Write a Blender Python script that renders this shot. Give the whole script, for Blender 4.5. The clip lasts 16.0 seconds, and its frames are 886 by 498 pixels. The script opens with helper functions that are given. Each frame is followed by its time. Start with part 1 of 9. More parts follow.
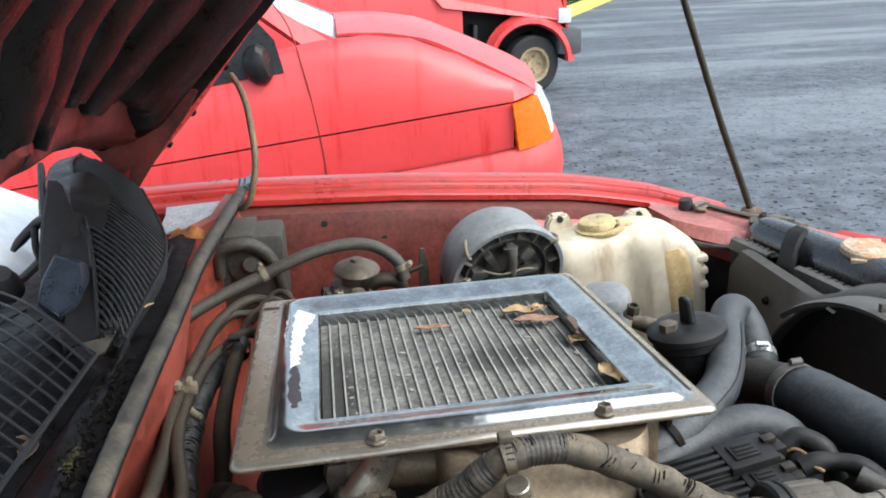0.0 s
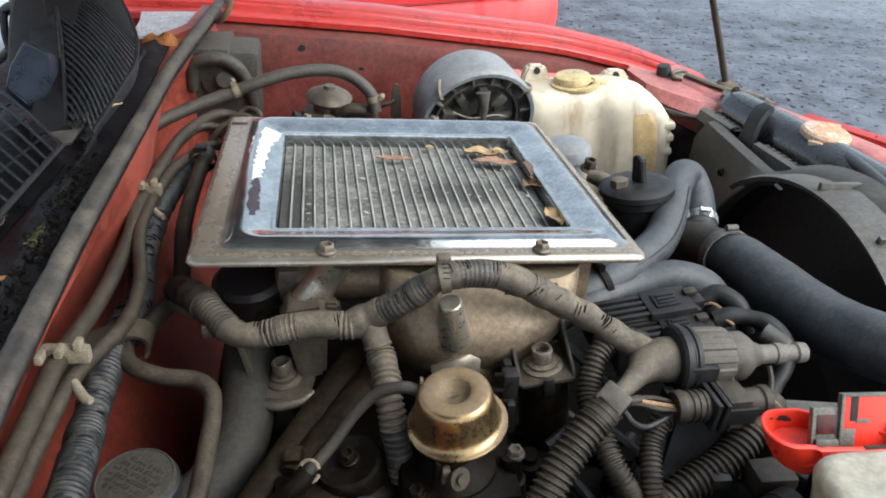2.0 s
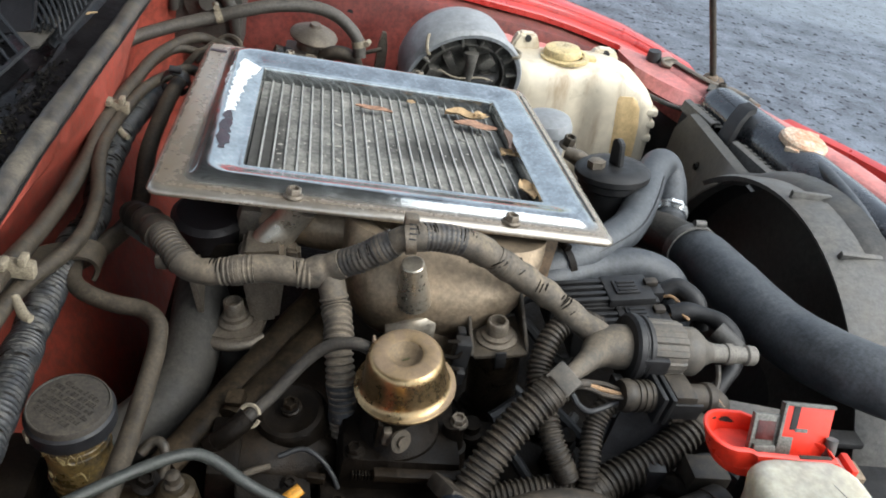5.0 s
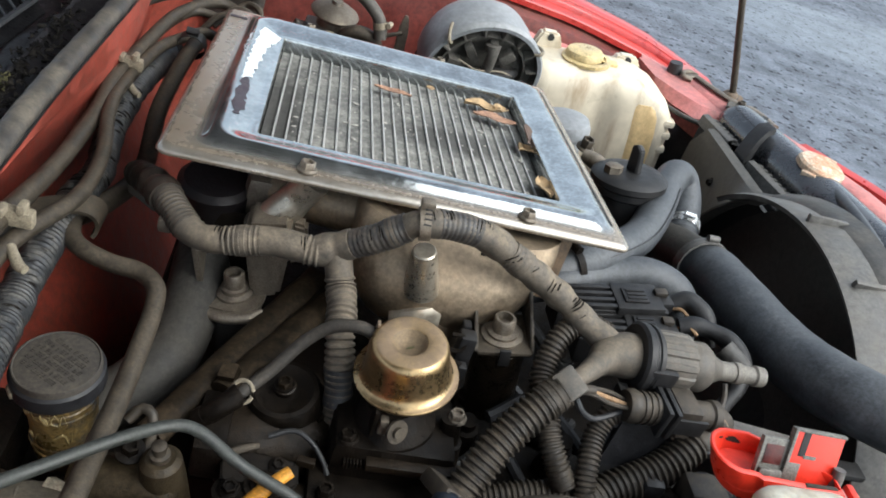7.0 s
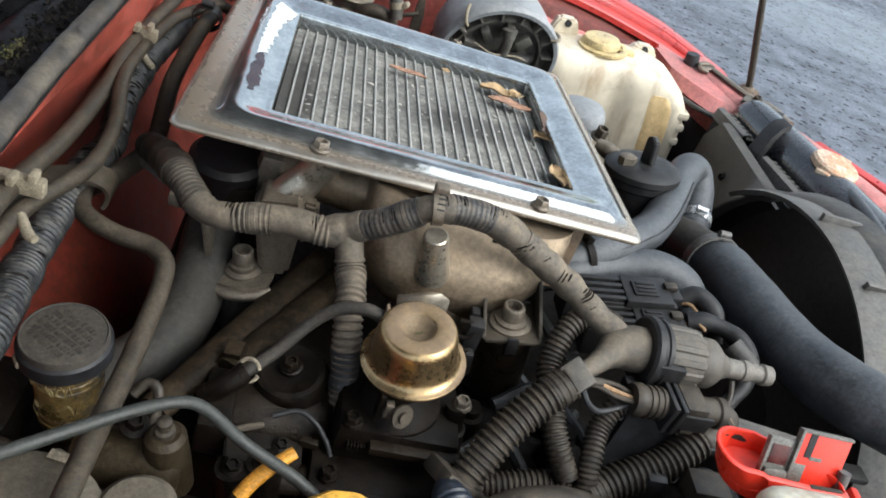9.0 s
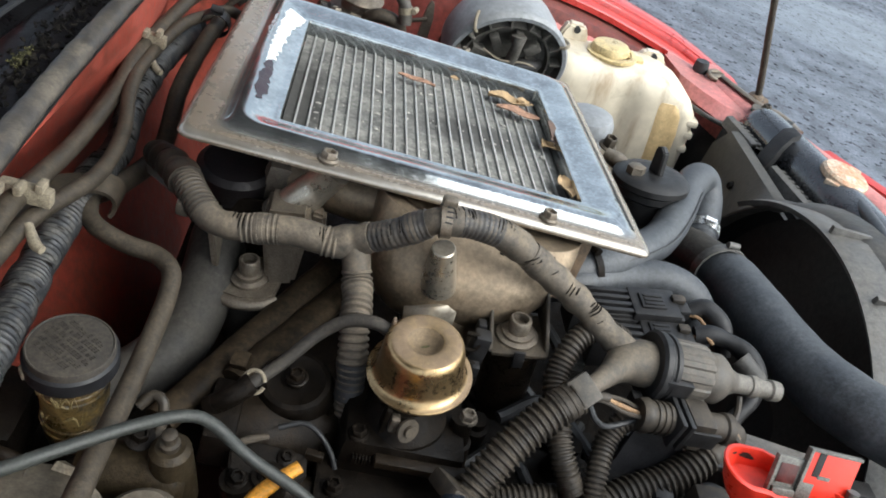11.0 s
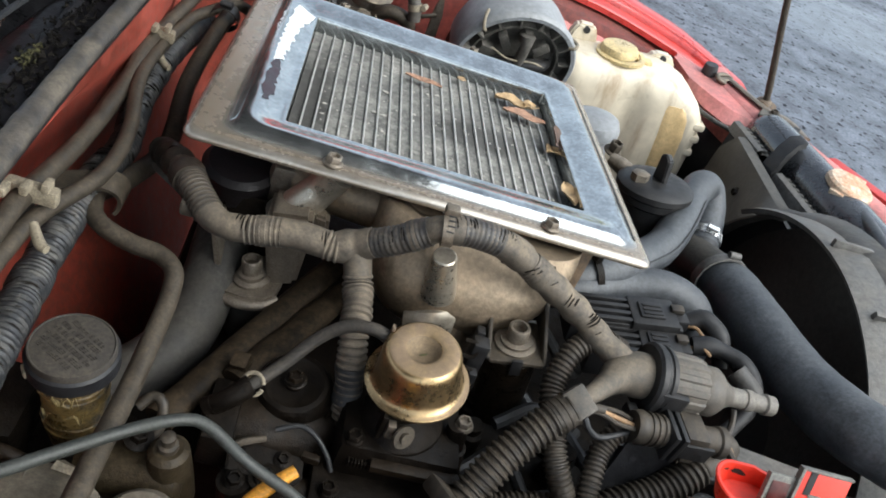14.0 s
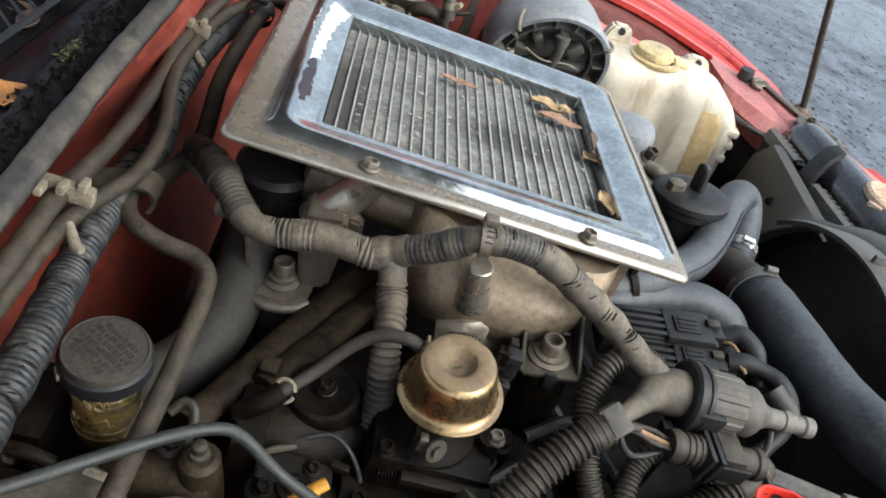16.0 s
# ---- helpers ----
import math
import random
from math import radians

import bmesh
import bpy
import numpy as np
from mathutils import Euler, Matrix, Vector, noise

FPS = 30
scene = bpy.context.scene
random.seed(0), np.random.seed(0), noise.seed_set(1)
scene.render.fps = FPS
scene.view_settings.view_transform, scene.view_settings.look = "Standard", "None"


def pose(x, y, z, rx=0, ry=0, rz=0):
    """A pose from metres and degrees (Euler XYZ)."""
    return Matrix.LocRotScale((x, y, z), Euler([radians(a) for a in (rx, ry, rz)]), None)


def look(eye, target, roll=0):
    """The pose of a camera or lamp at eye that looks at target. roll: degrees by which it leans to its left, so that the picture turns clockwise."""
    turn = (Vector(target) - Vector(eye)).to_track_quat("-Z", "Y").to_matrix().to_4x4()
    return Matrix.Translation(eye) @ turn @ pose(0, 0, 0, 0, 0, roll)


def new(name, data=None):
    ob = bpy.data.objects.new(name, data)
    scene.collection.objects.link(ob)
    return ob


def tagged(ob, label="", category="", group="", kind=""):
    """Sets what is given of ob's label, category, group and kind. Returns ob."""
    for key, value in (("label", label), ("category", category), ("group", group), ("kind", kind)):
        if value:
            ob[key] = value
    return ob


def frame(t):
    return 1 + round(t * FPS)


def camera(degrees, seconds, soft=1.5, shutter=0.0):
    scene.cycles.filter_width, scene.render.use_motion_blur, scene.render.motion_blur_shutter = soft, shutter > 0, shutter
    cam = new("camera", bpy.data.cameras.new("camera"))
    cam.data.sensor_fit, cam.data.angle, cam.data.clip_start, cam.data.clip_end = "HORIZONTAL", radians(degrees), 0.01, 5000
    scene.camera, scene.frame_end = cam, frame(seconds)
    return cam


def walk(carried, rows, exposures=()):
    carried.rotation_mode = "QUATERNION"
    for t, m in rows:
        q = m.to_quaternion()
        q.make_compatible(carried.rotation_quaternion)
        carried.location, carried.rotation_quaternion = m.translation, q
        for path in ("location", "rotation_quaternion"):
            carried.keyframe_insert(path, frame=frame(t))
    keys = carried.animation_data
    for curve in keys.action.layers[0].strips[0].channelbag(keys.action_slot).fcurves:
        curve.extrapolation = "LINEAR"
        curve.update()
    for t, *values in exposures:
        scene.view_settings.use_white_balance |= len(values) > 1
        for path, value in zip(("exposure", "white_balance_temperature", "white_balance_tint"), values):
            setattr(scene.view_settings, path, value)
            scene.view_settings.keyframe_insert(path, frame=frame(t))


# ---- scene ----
cam = camera(59.0, 16.0, soft=1.8)
PATH = [
    (0, (-0.023, 0.024, 1.388), (0.255, 1.877, 0.689), -2.2),
    (0.5, (-0.017, 0.0, 1.401), (0.307, 1.819, 0.637), 0.0),
    (1, (-0.016, -0.009, 1.389), (0.287, 1.799, 0.589), 2.1),
    (1.5, (-0.014, -0.014, 1.385), (0.297, 1.749, 0.494), 4.0),
    (2, (-0.008, -0.017, 1.384), (0.308, 1.663, 0.346), 5.1),
    (2.5, (-0.009, -0.017, 1.383), (0.301, 1.697, 0.399), 5.2),
    (3, (-0.012, -0.017, 1.381), (0.292, 1.697, 0.397), 5.8),
    (3.5, (-0.016, -0.015, 1.374), (0.364, 1.656, 0.343), 7.8),
    (4, (-0.021, -0.007, 1.367), (0.451, 1.552, 0.206), 11.7),
    (4.5, (-0.022, -0.004, 1.375), (0.426, 1.554, 0.204), 13.8),
    (5, (-0.01, -0.004, 1.381), (0.405, 1.603, 0.265), 14.5),
    (7.5, (-0.027, 0.016, 1.356), (0.407, 1.614, 0.235), 21.5),
    (8, (-0.03, 0.019, 1.36), (0.395, 1.611, 0.226), 22.3),
    (8.5, (-0.028, 0.017, 1.355), (0.412, 1.593, 0.205), 22.7),
    (11, (-0.032, 0.026, 1.361), (0.396, 1.6, 0.203), 23.1),
    (11.5, (-0.03, 0.035, 1.365), (0.397, 1.603, 0.2), 23.5),
    (12, (-0.031, 0.032, 1.373), (0.409, 1.6, 0.212), 23.9),
    (12.5, (-0.031, 0.026, 1.367), (0.411, 1.598, 0.211), 24.0),
    (13, (-0.033, 0.024, 1.368), (0.396, 1.586, 0.195), 24.0),
    (13.5, (-0.036, 0.03, 1.376), (0.386, 1.584, 0.19), 24.3),
    (14, (-0.035, 0.034, 1.377), (0.392, 1.586, 0.19), 24.9),
    (14.5, (-0.033, 0.034, 1.373), (0.403, 1.575, 0.175), 25.2),
    (15, (-0.035, 0.038, 1.374), (0.422, 1.567, 0.168), 26.0),
    (15.5, (-0.043, 0.043, 1.375), (0.422, 1.568, 0.168), 26.3),
    (16, (-0.052, 0.052, 1.374), (0.342, 1.591, 0.158), 26.0),
]
walk(cam, [(t, look(eye, target, roll)) for t, eye, target, roll in PATH], exposures=[(0, 1.05, 6200, 5), (1.5, 1.05, 6200, 5), (3, 1.09, 6200, 5), (5, 1.16, 6200, 5), (16, 1.15, 6200, 5)])

# ---------------------------------------------------------------- light
world = bpy.data.worlds.new("world")
scene.world = world
world.use_nodes = True
wn = world.node_tree.nodes
sky = wn.new("ShaderNodeTexSky")
sky.sky_type, sky.sun_disc = "NISHITA", False
sky.sun_elevation, sky.sun_rotation = radians(44), radians(123)
sky.air_density, sky.dust_density = 1.0, 3.0
wn["Background"].inputs["Strength"].default_value = 0.15
haze = wn.new("ShaderNodeHueSaturation")
haze.inputs["Saturation"].default_value, haze.inputs["Value"].default_value = 0.5, 1.1
world.node_tree.links.new(sky.outputs[0], haze.inputs["Color"])
world.node_tree.links.new(haze.outputs[0], wn["Background"].inputs["Color"])
sun_data = bpy.data.lights.new("sun", "SUN")
sun_data.energy, sun_data.angle, sun_data.color = 1.2, radians(60), (0.985, 0.99, 1.0)
sun = new("sun", sun_data)
sun.matrix_world = look((1.6, -0.6, 3.4), (0, 0, 0))

# ---------------------------------------------------------------- materials


def mat(name, base, rough=0.6, metal=0.0, dust=None, dust_amt=0.0, scale=30.0, bump=0.25, var=0.3, coat=0.0, spec=0.5, patchy=0.0, transmission=0.0, island=False, spread=0.14, grit=None, facing=(-0.3, 0.25)):
    """A worn surface: base colour varied at two scales, a film of dust on what faces up, fine relief."""
    grit = (0.6 if dust else 0.3) if grit is None else grit
    m = bpy.data.materials.new(name)
    m.use_nodes = True
    nt = m.node_tree
    n, l = nt.nodes, nt.links
    b = n["Principled BSDF"]
    tc = n.new("ShaderNodeTexCoord")
    n1, n2 = n.new("ShaderNodeTexNoise"), n.new("ShaderNodeTexNoise")
    n1.inputs["Scale"].default_value, n1.inputs["Detail"].default_value, n1.inputs["Roughness"].default_value = scale, 6, 0.65
    n2.inputs["Scale"].default_value, n2.inputs["Detail"].default_value = scale * 9, 3
    for k in (n1, n2):
        l.new(tc.outputs["Object"], k.inputs["Vector"])
    add = n.new("ShaderNodeMath")
    add.operation = "MULTIPLY_ADD"
    add.inputs[1].default_value = 0.38
    l.new(n2.outputs["Fac"], add.inputs[0])
    l.new(n1.outputs["Fac"], add.inputs[2])
    ramp = n.new("ShaderNodeMapRange")
    ramp.inputs[1].default_value, ramp.inputs[2].default_value = 0.52, 0.84
    l.new(add.outputs[0], ramp.inputs[0])
    mix = n.new("ShaderNodeMix")
    mix.data_type = "RGBA"
    mix.inputs[6].default_value = (*[c * (1 - var) for c in base], 1)
    mix.inputs[7].default_value = (*[min(1, c * (1 + var)) for c in base], 1)
    l.new(ramp.outputs[0], mix.inputs[0])
    col = mix.outputs[2]
    rgh = n.new("ShaderNodeMapRange")
    rgh.inputs[3].default_value, rgh.inputs[4].default_value = max(0.02, rough - spread), min(1, rough + spread)
    l.new(ramp.outputs[0], rgh.inputs[0])
    rout = rgh.outputs[0]
    if dust:
        geo, sep = n.new("ShaderNodeNewGeometry"), n.new("ShaderNodeSeparateXYZ")
        l.new(geo.outputs["Normal"], sep.inputs[0])
        up = n.new("ShaderNodeMapRange")
        up.inputs[1].default_value, up.inputs[2].default_value, up.inputs[3].default_value = facing[0], 0.9, facing[1]
        l.new(sep.outputs["Z"], up.inputs[0])
        n3 = n.new("ShaderNodeTexNoise")
        n3.inputs["Scale"].default_value, n3.inputs["Detail"].default_value, n3.inputs["Roughness"].default_value = scale * 0.8, 10, 0.72
        l.new(tc.outputs["Object"], n3.inputs["Vector"])
        pr = n.new("ShaderNodeMapRange")
        pr.inputs[1].default_value, pr.inputs[2].default_value = 0.36 + patchy * 0.15, 0.68 - patchy * 0.05
        pr.inputs[3].default_value = 0.3 * (1 - patchy)
        l.new(n3.outputs["Fac"], pr.inputs[0])
        mul, mul2 = n.new("ShaderNodeMath"), n.new("ShaderNodeMath")
        mul.operation = mul2.operation = "MULTIPLY"
        l.new(up.outputs[0], mul.inputs[0])
        l.new(pr.outputs[0], mul.inputs[1])
        l.new(mul.outputs[0], mul2.inputs[0])
        mul2.inputs[1].default_value = dust_amt
        dm = n.new("ShaderNodeMix")
        dm.data_type = "RGBA"
        l.new(mul2.outputs[0], dm.inputs[0])
        l.new(col, dm.inputs[6])
        dm.inputs[7].default_value = (*dust, 1)
        col = dm.outputs[2]
        rm = n.new("ShaderNodeMix")
        l.new(mul2.outputs[0], rm.inputs[0])
        l.new(rout, rm.inputs[2])
        rm.inputs[3].default_value = 0.9
        rout = rm.outputs[0]
        if metal:
            mm = n.new("ShaderNodeMath")
            mm.operation = "MULTIPLY_ADD"
            l.new(mul2.outputs[0], mm.inputs[0])
            mm.inputs[1].default_value, mm.inputs[2].default_value = -0.85 * metal, metal
            l.new(mm.outputs[0], b.inputs["Metallic"])
    if grit:
        fine = n.new("ShaderNodeTexNoise")
        fine.inputs["Scale"].default_value, fine.inputs["Detail"].default_value, fine.inputs["Roughness"].default_value = scale * 4.5, 6, 0.75
        l.new(tc.outputs["Object"], fine.inputs["Vector"])
        fr = n.new("ShaderNodeMapRange")
        fr.inputs[1].default_value, fr.inputs[2].default_value = 0.36, 0.64
        fr.inputs[3].default_value, fr.inputs[4].default_value = 1 - 0.55 * grit, 1 + 0.4 * grit
        l.new(fine.outputs["Fac"], fr.inputs[0])
        gm = n.new("ShaderNodeMix")
        gm.data_type, gm.blend_type = "RGBA", "MULTIPLY"
        gm.inputs[0].default_value = 1.0
        gc = n.new("ShaderNodeCombineColor")
        for k in range(3):
            l.new(fr.outputs[0], gc.inputs[k])
        l.new(col, gm.inputs[6])
        l.new(gc.outputs[0], gm.inputs[7])
        col = gm.outputs[2]
        rg = n.new("ShaderNodeMath")
        rg.operation = "MULTIPLY_ADD"
        l.new(fine.outputs["Fac"], rg.inputs[0])
        rg.inputs[1].default_value = 0.3 * grit
        l.new(rout, rg.inputs[2])
        ra = n.new("ShaderNodeMath")
        ra.operation, ra.use_clamp = "SUBTRACT", True
        l.new(rg.outputs[0], ra.inputs[0])
        ra.inputs[1].default_value = 0.15 * grit
        rout = ra.outputs[0]
    if island:
        gi, hv = n.new("ShaderNodeNewGeometry"), n.new("ShaderNodeHueSaturation")
        rr = n.new("ShaderNodeMapRange")
        rr.inputs[3].default_value, rr.inputs[4].default_value = 0.5, 1.5
        l.new(gi.outputs["Random Per Island"], rr.inputs[0])
        l.new(rr.outputs[0], hv.inputs["Value"])
        l.new(col, hv.inputs["Color"])
        col = hv.outputs[0]
    l.new(col, b.inputs["Base Color"])
    l.new(rout, b.inputs["Roughness"])
    if not (dust and metal):
        b.inputs["Metallic"].default_value = metal
    b.inputs["Specular IOR Level"].default_value = spec
    b.inputs["Coat Weight"].default_value = coat
    b.inputs["Coat Roughness"].default_value = 0.12
    b.inputs["Transmission Weight"].default_value = transmission
    if bump:
        bp = n.new("ShaderNodeBump")
        bp.inputs["Strength"].default_value, bp.inputs["Distance"].default_value = bump, 0.1 / scale
        l.new(add.outputs[0], bp.inputs["Height"])
        l.new(bp.outputs[0], b.inputs["Normal"])
    return m


DUST = (0.158, 0.128, 0.094)

M_RUBBER = mat("dusty_rubber", (0.015, 0.0155, 0.017), 0.5, dust=(0.09, 0.088, 0.08), dust_amt=0.2, scale=90)
M_HOSE = mat("grey_hose_rubber", (0.036, 0.040, 0.045), 0.45, dust=(0.130, 0.134, 0.137), dust_amt=0.45, scale=45, bump=0.2, grit=0.6, patchy=0.3)
M_CONDUIT = mat("dusty_conduit", (0.013, 0.0115, 0.0098), 0.45, dust=(0.14, 0.110, 0.076), dust_amt=0.5, scale=90, grit=0.5, patchy=0.2, spec=0.35)
M_TAPE = mat("taped_harness", (0.034, 0.030, 0.025), 0.55, dust=(0.205, 0.163, 0.113), dust_amt=0.95, scale=60, patchy=0.25, grit=0.5)
M_BLACK = mat("black_plastic", (0.0098, 0.0099, 0.0108), 0.45, dust=(0.080, 0.073, 0.064), dust_amt=0.26, scale=90, spec=0.32, patchy=0.2)
M_BARE = mat("bare_black_sleeve", (0.019, 0.0185, 0.019), 0.42, dust=(0.14, 0.112, 0.078), dust_amt=0.7, scale=60, patchy=0.5, grit=0.6)
M_TAPE_EDGE = mat("tape_edge", (0.010, 0.008, 0.006), 0.8, scale=60, spec=0.1)
# Greasy iron, coloured near-black to hold the shade deep in the bay too.
M_GREASE = mat("greasy_shaded_iron", (0.0042, 0.0031, 0.0022), 0.42, dust=(0.019, 0.0135, 0.0085), dust_amt=0.6, scale=70, bump=0.9, patchy=0.5, spec=0.13, grit=0.8)
M_CAST = mat("cast_aluminium", (0.295, 0.230, 0.158), 0.42, metal=0.88, dust=(0.125, 0.090, 0.057), dust_amt=0.6, scale=30, bump=0.2, var=0.2, grit=0.4, patchy=0.0)
M_STEEL = mat("dull_steel", (0.22, 0.19, 0.152), 0.38, metal=0.9, dust=(0.125, 0.098, 0.068), dust_amt=0.65, scale=110, var=0.25, grit=0.5)
M_PIPE = mat("dusty_steel_pipe", (0.026, 0.021, 0.015), 0.5, metal=0.2, dust=(0.108, 0.083, 0.054), dust_amt=0.75, scale=70, bump=0.4, patchy=0.2, grit=0.8)
M_THIN = mat("green_grey_pipe", (0.024, 0.028, 0.025), 0.42, metal=0.2, dust=(0.062, 0.060, 0.050), dust_amt=0.5, scale=80, grit=0.8)
M_GOLD = mat("zinc_gold", (0.37, 0.26, 0.13), 0.25, metal=1.0, dust=(0.200, 0.140, 0.086), dust_amt=1.45, scale=34, bump=0.06, var=0.2, grit=0.3, spread=0.07, patchy=0.0, facing=(0.80, 0.10))

M_DIMPLE = mat("dull_dusty_gold", (0.20, 0.142, 0.080), 0.55, metal=0.4, dust=(0.16, 0.118, 0.074), dust_amt=0.6, scale=80, bump=0.15, grit=0.5)


def plate_metal():
    """Polished plate; the mesh's film attribute says how thickly the dust lies on it."""
    m = mat("polished_plate", (0.40, 0.417, 0.414), 0.13, metal=0.95, scale=30, bump=0.012, var=0.24, spread=0.09, grit=0.25)
    n, l = m.node_tree.nodes, m.node_tree.links
    b = n["Principled BSDF"]
    at, nz, mp, tc, mul, cm, rm, mm = (n.new("ShaderNode" + k) for k in ("Attribute", "TexNoise", "MapRange", "TexCoord", "Math", "Mix", "Mix", "Math"))
    at.attribute_name = "film"
    nz.inputs["Scale"].default_value, nz.inputs["Detail"].default_value, nz.inputs["Roughness"].default_value = 38, 9, 0.7
    l.new(tc.outputs["Object"], nz.inputs["Vector"])
    mp.inputs[1].default_value, mp.inputs[2].default_value, mp.inputs[3].default_value, mp.inputs[4].default_value = 0.3, 0.72, 0.84, 1.0
    l.new(nz.outputs["Fac"], mp.inputs[0])
    mul.operation = "MULTIPLY"
    l.new(at.outputs["Fac"], mul.inputs[0])
    l.new(mp.outputs[0], mul.inputs[1])
    cm.data_type = "RGBA"
    cm.inputs[7].default_value = (0.33, 0.258, 0.178, 1)
    l.new(mul.outputs[0], cm.inputs[0])
    l.new(b.inputs["Base Color"].links[0].from_socket, cm.inputs[6])
    l.new(cm.outputs[2], b.inputs["Base Color"])
    l.new(mul.outputs[0], rm.inputs[0])
    l.new(b.inputs["Roughness"].links[0].from_socket, rm.inputs[2])
    rm.inputs[3].default_value = 0.30
    l.new(rm.outputs[0], b.inputs["Roughness"])
    mm.operation = "MULTIPLY_ADD"
    l.new(mul.outputs[0], mm.inputs[0])
    mm.inputs[1].default_value, mm.inputs[2].default_value = -0.45, 0.95
    l.new(mm.outputs[0], b.inputs["Metallic"])
    return m


M_PLATE = plate_metal()
M_WORN = mat("flaking_white_coating", (0.78, 0.80, 0.82), 0.42, scale=150, bump=0.8, var=0.25, grit=0.6)
M_PEEL = mat("peeled_dark_paint", (0.030, 0.020, 0.026), 0.4, scale=70, bump=0.5, var=0.5)
M_FIN = mat("cooler_fins", (0.085, 0.085, 0.079), 0.5, metal=0.3, dust=(0.275, 0.268, 0.242), dust_amt=1.0, scale=22, patchy=0.4, var=0.5, grit=0.9)


def add_dark_patch(m, centre, radii, dark):
    """A soft dark patch with a shape of its own, at a place in the part's own metres. Serves an oil stain and painted
    shade.
    """
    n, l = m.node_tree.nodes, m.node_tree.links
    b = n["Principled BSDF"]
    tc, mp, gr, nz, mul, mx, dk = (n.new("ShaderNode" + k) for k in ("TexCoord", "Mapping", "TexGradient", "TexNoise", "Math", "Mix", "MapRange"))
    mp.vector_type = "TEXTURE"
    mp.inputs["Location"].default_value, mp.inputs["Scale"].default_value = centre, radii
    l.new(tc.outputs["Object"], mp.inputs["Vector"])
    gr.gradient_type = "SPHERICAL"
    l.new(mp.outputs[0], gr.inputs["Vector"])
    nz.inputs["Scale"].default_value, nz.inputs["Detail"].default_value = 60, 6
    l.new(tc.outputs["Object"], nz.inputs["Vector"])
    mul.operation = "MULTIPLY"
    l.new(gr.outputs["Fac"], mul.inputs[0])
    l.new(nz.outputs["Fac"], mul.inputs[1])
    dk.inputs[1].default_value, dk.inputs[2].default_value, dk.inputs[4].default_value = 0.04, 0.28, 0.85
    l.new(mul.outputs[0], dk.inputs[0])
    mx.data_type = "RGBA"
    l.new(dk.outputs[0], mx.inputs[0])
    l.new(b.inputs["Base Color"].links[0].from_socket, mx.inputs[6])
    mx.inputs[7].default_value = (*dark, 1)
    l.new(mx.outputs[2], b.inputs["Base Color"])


# Oil stain in the middle of the fins.
add_dark_patch(M_FIN, (0.062, -0.018, 0.07), (0.085, 0.050, 0.2), (0.022, 0.021, 0.019))
# Shadow of the lip along the core's left edge, painted on the fins.
add_dark_patch(M_FIN, (-0.125, -0.05, 0.07), (0.035, 0.16, 0.2), (0.022, 0.021, 0.019))
M_TUBE = mat("cooler_tubes", (0.41, 0.405, 0.38), 0.4, metal=0.3, dust=(0.33, 0.315, 0.28), dust_amt=0.45, scale=60, grit=0.3)
M_MUD = mat("pale_mud", (0.30, 0.285, 0.25), 0.9, scale=120)
M_RED = mat("red_paint", (0.47, 0.026, 0.020), 0.28, coat=0.45, scale=8, bump=0.0, var=0.14, dust=(0.33, 0.062, 0.046), dust_amt=0.28, grit=0.2)
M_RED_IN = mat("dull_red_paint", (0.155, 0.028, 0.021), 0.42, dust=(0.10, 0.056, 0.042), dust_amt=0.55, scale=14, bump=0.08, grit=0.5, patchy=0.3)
M_RED_WALL = mat("worn_red_paint", (0.26, 0.048, 0.031), 0.4, dust=(0.17, 0.085, 0.058), dust_amt=0.45, scale=14, bump=0.08, grit=0.5, patchy=0.3)
M_PRIMER = mat("faded_pink_paint", (0.44, 0.140, 0.125), 0.45, dust=(0.40, 0.22, 0.19), dust_amt=0.5, scale=14, bump=0.05, grit=0.3, patchy=0.3)


def car_paint():
    """Glossy red with darker streaks where water has run down."""
    m = mat("car_red", (0.78, 0.066, 0.068), 0.36, coat=0.16, scale=2.5, bump=0.0, var=0.06, spread=0.05, grit=0)
    n, l = m.node_tree.nodes, m.node_tree.links
    b = n["Principled BSDF"]
    src = b.inputs["Base Color"].links[0].from_socket
    tc, mp, nz, rp, mx = (n.new("ShaderNode" + k) for k in ("TexCoord", "Mapping", "TexNoise", "MapRange", "Mix"))
    mp.inputs["Scale"].default_value = (7.0, 1.0, 0.7)
    l.new(tc.outputs["Object"], mp.inputs["Vector"])
    l.new(mp.outputs[0], nz.inputs["Vector"])
    nz.inputs["Scale"].default_value, nz.inputs["Detail"].default_value, nz.inputs["Roughness"].default_value = 1.6, 8, 0.7
    rp.inputs[1].default_value, rp.inputs[2].default_value, rp.inputs[4].default_value = 0.55, 0.66, 0.8
    l.new(nz.outputs["Fac"], rp.inputs[0])
    mx.data_type = "RGBA"
    mx.inputs[7].default_value = (0.62, 0.012, 0.012, 1)
    l.new(rp.outputs[0], mx.inputs[0])
    l.new(src, mx.inputs[6])
    l.new(mx.outputs[2], b.inputs["Base Color"])
    return m


M_CAR = car_paint()
M_SEAL = mat("rubber_seal", (0.028, 0.025, 0.024), 0.5, dust=(0.155, 0.130, 0.096), dust_amt=0.85, scale=30, patchy=0.45, grit=0.7)
M_CREAM = mat("yellowed_plastic", (0.66, 0.585, 0.45), 0.36, dust=(0.48, 0.37, 0.23), dust_amt=0.22, scale=5, bump=0.02, var=0.1, grit=0.08)


